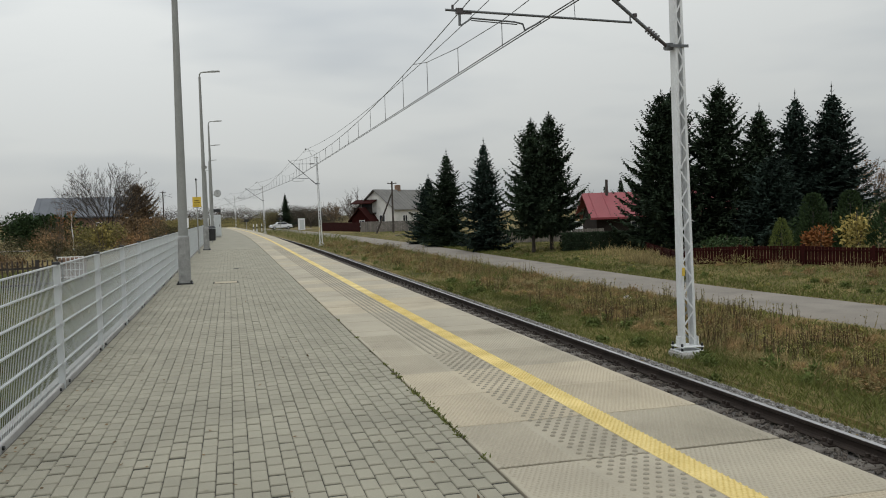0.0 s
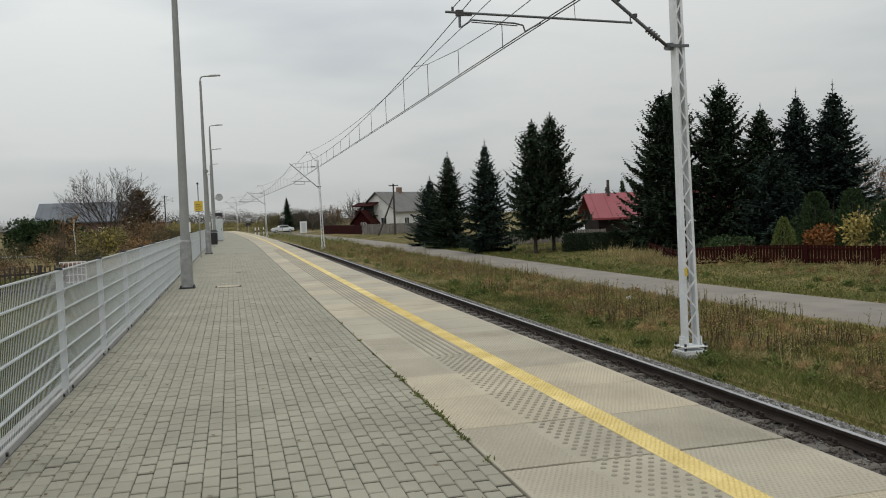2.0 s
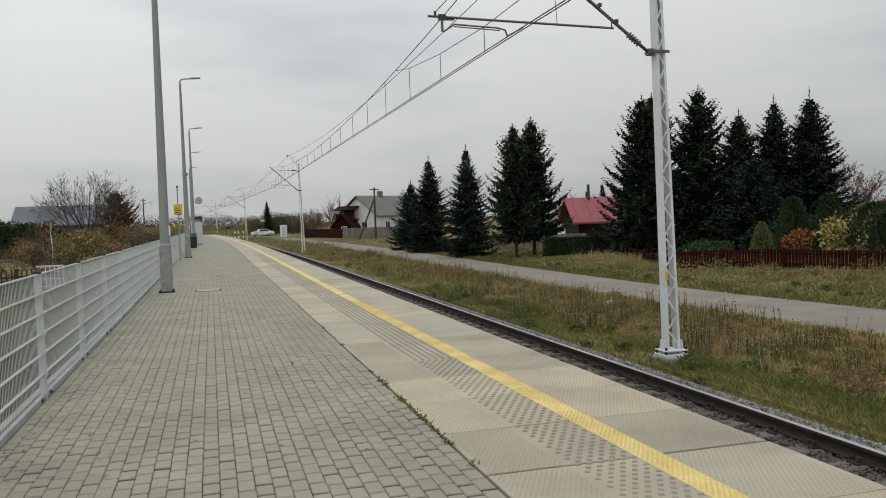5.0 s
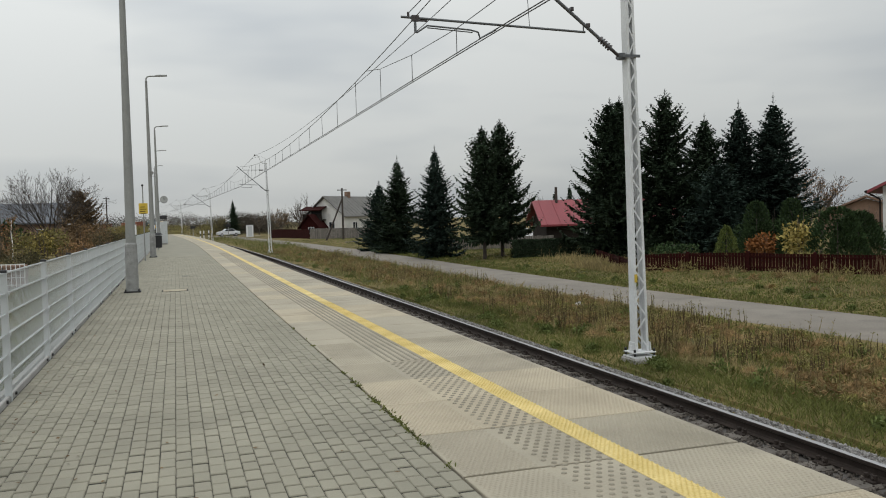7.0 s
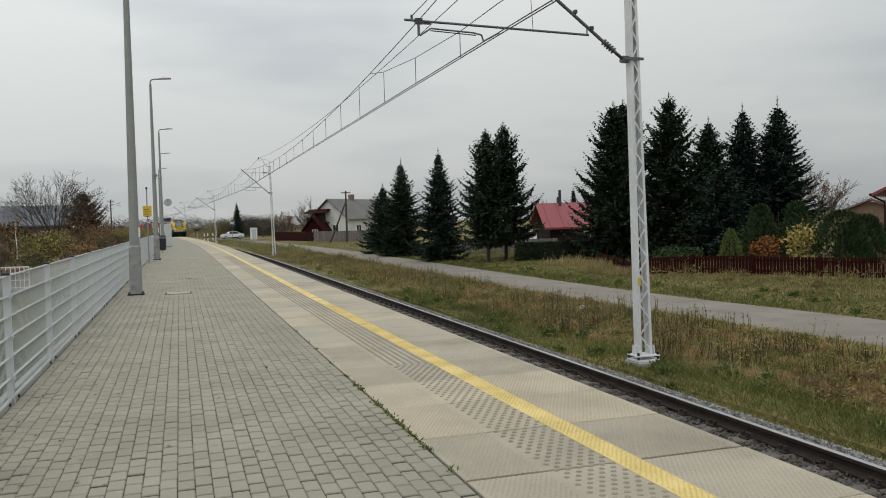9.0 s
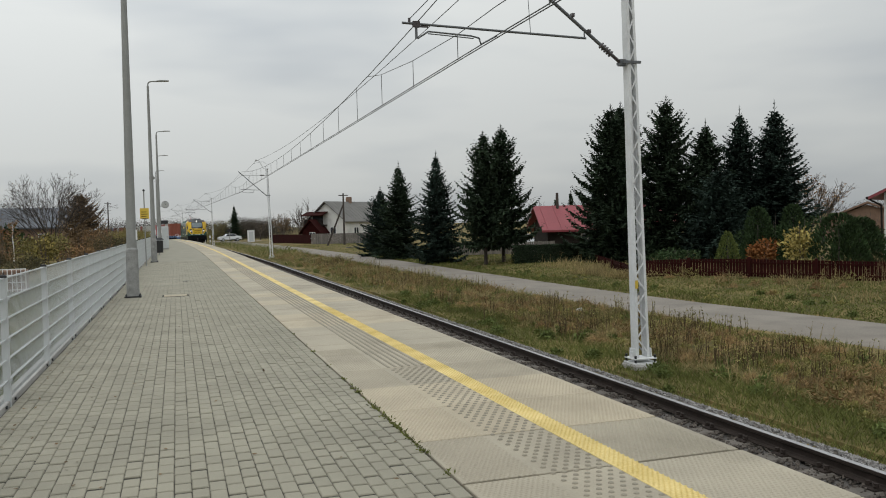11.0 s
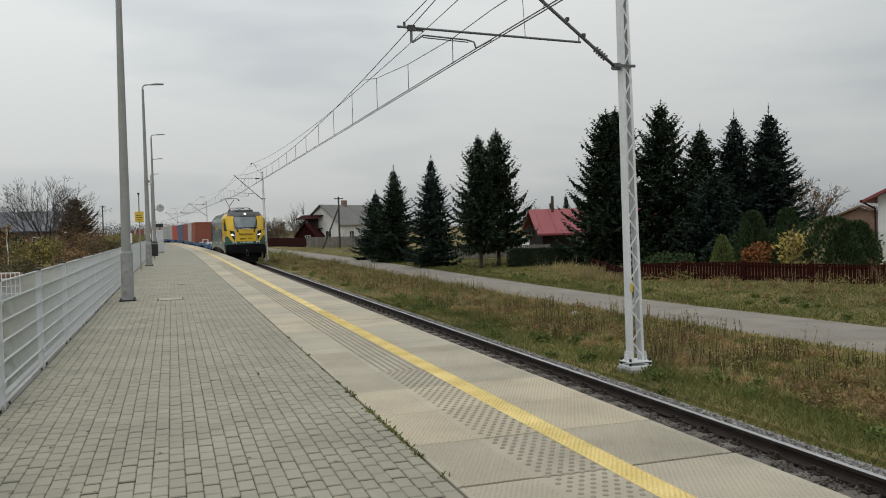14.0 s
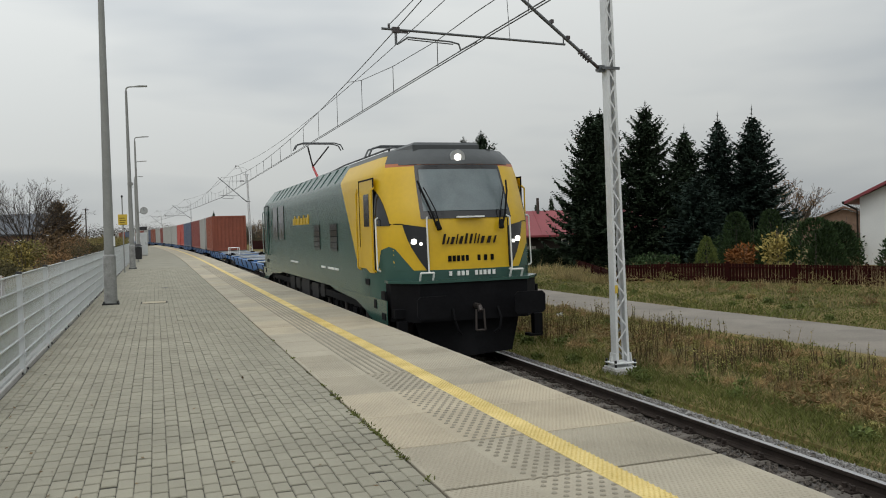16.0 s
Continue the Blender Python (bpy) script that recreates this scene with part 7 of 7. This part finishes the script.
part("body", Geo().box(-.6, .6, -.5, .5, 0, 2.1, .03), M_SIGN_W, hut)
part("roof", Geo().box(-.66, .66, -.56, .56, 2.1, 2.18, .02), M_FENCE, hut)
part("door", Geo().box(-.4, .4, -.515, -.5, .1, 1.9), M_FENCE, hut)
for k, x in enumerate((1.7, 2.4, 3.4)):
    mk = thing("marker_post", "short white and dark marker post by the track", "post", (x + 2.3, 150 + k * 4, -1.0), group="marker posts")
    part("post", Geo().box(-.09, .09, -.06, .06, -.2, 1.4, .02), M_SIGN_W, mk)
    part("band", Geo().box(-.095, .095, -.065, .065, .6, .9), M_BLACK, mk)


def build_car(x, y, z, rz, paint, label):
    c = thing("car", label, "car", (x, y, z), rz)
    prof = [(-2.1, .35), (-2.15, .75), (-1.75, .95), (-1.2, 1.0), (-.55, 1.42), (.75, 1.45), (1.45, 1.05), (2.1, .95), (2.15, .4)]
    g = Geo().loft([[(px, w if pz < 1.02 else w * .86, pz) for px, pz in prof] for w in (-.85, .85)])
    part("body", g, paint, c, smooth=False)
    for s in (-1, 1):
        part("side_glass", Geo().plate([(-1.0, s * .80, 1.02), (1.25, s * .80, 1.02), (.72, s * .75, 1.38), (-.5, s * .75, 1.36)][::-s], .02), M_PANE, c)
        for a in (-1.35, 1.35):
            wl_ = part("wheel", Geo().tube((a, s * .70, .31), (a, s * .88, .31), .31, n=18), M_BLACK, c, smooth=True)
            part("rim", Geo().tube((a, s * .88, .31), (a, s * .89, .31), .19, n=14), M_GALV, wl_)
    part("windscreen", Geo().plate([(-1.18, -.68, 1.02), (-1.18, .68, 1.02), (-.6, .64, 1.38), (-.6, -.64, 1.38)], .02), M_PANE, c)
    part("headlight", Geo().box(-2.17, -2.1, -.75, -.45, .65, .78), M_SIGN_W, c)
    part("headlight", Geo().box(-2.17, -2.1, .45, .75, .65, .78), M_SIGN_W, c)


M_CAR = mat("silver_car_paint", (0.62, 0.63, 0.64), 0.3, 0.2, var=0.05)
build_car(9.6, 166.0, FIELD_Z + .14, 8, M_CAR, "silver white car waiting at the level crossing")
build_car(27.5, 66.0, -1.0, 20, M_CAR, "white car parked behind the board fence")
build_car(30.5, 52.5, -0.95, -30, M_CAR, "white car parked behind the hedge")
pb = thing("litter_bag", "small crumpled white bag in the grass", "bag", (10.6, 21.2, field_height(10.6, 21.2)))
g = Geo()
leaf_mass(g, random.Random(3), [(0, 0, .045, .09, .06, .045)], 50, .06, .8, .7)
part("sheet", g, M_SIGN_W, pb)

# edge weeds in the joint between pavers and slabs
tuft = Geo()
rj = random.Random(8)
for _ in range(190):
    y = 5.6 + rj.random() ** 2 * 3.2 if rj.random() < .75 else rj.uniform(3.5, 22)
    d = Vector((rj.gauss(0, .6), rj.gauss(0, .6), rj.uniform(.2, 1.0))).normalized() * rj.uniform(.010, .038)
    kite(tuft, Vector((X_PAVE + rj.gauss(-.005, .012), y, -.004)), d, .006, Vector((rj.uniform(-1, 1), rj.uniform(-1, 1), .3)))
for y, w, n in ((5.05, .10, 26), (5.55, .12, 30), (6.0, .10, 40), (6.2, .16, 60), (6.45, .14, 60), (6.75, .16, 70), (7.08, .06, 70), (7.2, .10, 40), (7.85, .05, 80), (8.05, .06, 36), (8.6, .08, 30), (9.4, .10, 26), (10.6, .12, 22), (12.5, .2, 20)):
    for _ in range(int(n * .55)):
        d = Vector((rj.gauss(0, .8), rj.gauss(0, .8), rj.uniform(.2, 1.1))).normalized() * rj.uniform(.012, .042)
        kite(tuft, Vector((X_PAVE + rj.gauss(-.004, .014), y + rj.gauss(0, w * .5), -.004)), d, .007, Vector((rj.uniform(-1, 1), rj.uniform(-1, 1), .3)))
tagged(part("joint_moss", tuft, M_BLADE), "small green weeds in the paving joint", "weeds", kind="stuff")
leaves = Geo()
for _ in range(260):
    x, y = rj.uniform(-1.55, 1.4), 3.5 + 22 * rj.random() ** 1.5
    if rj.random() < .6:
        x = -1.55 + abs(rj.gauss(0, .12))
    d = Vector((rj.gauss(0, 1), rj.gauss(0, 1), rj.uniform(0, .25))).normalized() * rj.uniform(.02, .045)
    kite(leaves, Vector((x, y, .004)), d, .012, Vector((rj.gauss(0, .2), rj.gauss(0, .2), 1)))
tagged(part("fallen_leaves", leaves, M_LEAF_B), "scattered small dead leaves on the platform", "leaves", kind="stuff")


# ---- platform pieces ----
def grey_slab(k):
    return int((k * k * 7 // 5 + k) % 5 in (0, 1, 4))


def build_slabs(plat):
    pitch = 1.05
    z1 = 0.0
    sets = []
    for gap in (.006, .018, .032):
        wide = Geo().box(X_PAVE + .010, X_EDGE, gap, pitch - .003, -.118, z1, .005)
        me, me_g = wide.mesh("edge_slab"), wide.mesh("edge_slab")
        me_g.materials.append(M_SLAB_G)
        sets.append((me, me_g))
    k0 = int((PLAT_A - 4.81) / pitch)
    k = k0
    while 4.81 + pitch * (k + 1) < PLAT_B:
        y = 4.81 + pitch * k
        loose = 2 if k == 0 else 1 if k in (-3, 1, 9, 17, 30) else 0
        o = part("edge_slab", sets[loose][grey_slab(k)], M_SLAB, plat)
        o.matrix_basis = pose(bend(y), y, (k * 7 % 5 - 2) * .0007, 0, 0, heading(y))
        k += 1
    part("yellow_line", sweep([(2.54, -.002), (2.72, -.002), (2.72, .004), (2.54, .004)], PLAT_A, PLAT_B), M_YELLOW_LINE, plat, "worn yellow safety line")
    nub = Geo()
    for j in range(int(14 / .03)):
        y = 2.2 + j * .03
        for i in range(5):
            x = 2.56 + i * .035 + (.0175 if j % 2 else 0)
            nub.add([(x - .010, y - .006, .0035), (x + .010, y - .006, .0035), (x + .010, y + .006, .0035), (x - .010, y + .006, .0035), (x, y, .0135)], [(0, 1, 4), (1, 2, 4), (2, 3, 4), (3, 0, 4)])
    part("line_texture", nub, M_YELLOW_LINE, plat, kind="stuff")
    relief = (Geo(), Geo())
    for j in range(int(8.5 / .034)):
        y = 2.2 + j * .034
        if (y - 4.81) % pitch < .03:
            continue
        fine = relief[grey_slab(int(math.floor((y - 4.81) / pitch)))]
        for a, b in ((X_PAVE + .05, 2.05), (2.75, X_EDGE - .03)):
            for i in range(int((b - a) / .034)):
                x = a + i * .034 + (.017 if j % 2 else 0)
                fine.add([(x - .012, y - .012, -.001), (x + .012, y - .012, -.001), (x + .012, y + .012, -.001), (x - .012, y + .012, -.001), (x, y, .0065)], [(0, 1, 4), (1, 2, 4), (2, 3, 4), (3, 0, 4)])
    part("anti_slip_relief", relief[0], M_SLAB, plat, kind="stuff")
    part("anti_slip_relief", relief[1], M_SLAB_G, plat, kind="stuff")
    dome = Geo()
    for j in range(int(15.2 / .075)):
        y = -6.0 + j * .075
        if y > 8.96:
            break
        for i in range(6):
            x = 2.115 + i * .08 + (.04 if j % 2 else 0)
            if x > 2.53:
                continue
            n = len(dome.v)
            for r, z in ((.022, -.001), (.015, .008)):
                for q in range(6):
                    dome.v.append((x + r * math.cos(q * 1.047), y + r * math.sin(q * 1.047), z))
            dome.f += [(n + q, n + (q + 1) % 6, n + 6 + (q + 1) % 6, n + 6 + q) for q in range(6)] + [tuple(n + 6 + q for q in range(6))]
    part("tactile_studs", dome, M_DOME, plat, kind="stuff")
    for i in range(6):
        x = 2.11 + i * .078
        part("guide_ridge", sweep([(x - .016, -.002), (x + .016, -.002), (x + .011, .008), (x - .011, .008)], 9.03, 46.0), M_DOME, plat)


def build_pavers(plat):
    w, l = 0.1035, 0.2035
    meshes = []
    for k in range(6):
        g = Geo()
        tx, ty = ((0, .0012), (.0010, 0), (-.0008, .0006), (.0006, -.0012), (0, 0), (-.0012, -.0004))[k]
        gx, gy = (.0034, .0026, .0046, .0036, .0028, .0040)[k], (.023, .030, .019, .036, .017, .026)[k]
        g.box(gx / 2, w - gx / 2, gy / 2, l - gy / 2, -.05, 0, .0060)
        for i in (8, 9, 10, 11):
            x, y, z = g.v[i]
            g.v[i] = (x, y, z + tx * (x / w - .5) + ty * (y / l - .5))
        meshes.append(g)
    objs = [m.mesh("paver") for m in meshes]
    far = Geo().box(.0015, w - .0015, .009, l - .009, -.05, 0, .0040)
    rng = random.Random(12)
    run = Geo()
    cols = 30
    for c in range(cols):
        x = 1.512 - w * (c + 1)
        y = -6.0 + (0.1 if c % 2 else 0.0) + rng.uniform(-.03, .03)
        while y < 44.0:
            dz = rng.gauss(0, .0014)
            near = 4.2 < y < 6.3 and -1.0 < x < 1.5
            if near:
                o = part("paver", objs[rng.randrange(6)], M_PAVER, plat)
                o.matrix_basis = pose(x + rng.gauss(0, .0006), y + rng.gauss(0, .0015), dz)
            else:
                m = meshes[rng.randrange(6)] if y < 17 + rng.random() * 5 else far
                n = len(run.v)
                jx, jy = rng.gauss(0, .0006), rng.gauss(0, .0015)
                run.v.extend([(a + x + jx, b + y + jy, z + dz) for a, b, z in m.v])
                run.f.extend([tuple(n + i for i in f) for f in m.f[1:]])
            y += l
    part("paver_run", run, M_PAVER_ISL, plat, kind="stuff")


build_slabs(platform)
build_pavers(platform)


def motions():
    for ob, back, up in TRAIN:
        rows = []
        for t in (0, 2, 4, 6, 7, 8, 9, 10, 11, 12, 13, 14, 15, 16):
            y = STOP + SPEED * (16 - t) + back
            rows.append((t, pose(AXIS + bend(y), y, RAIL_Z - .04 + up, 0, 0, heading(y + 6))))
        walk(ob, rows)


motions()
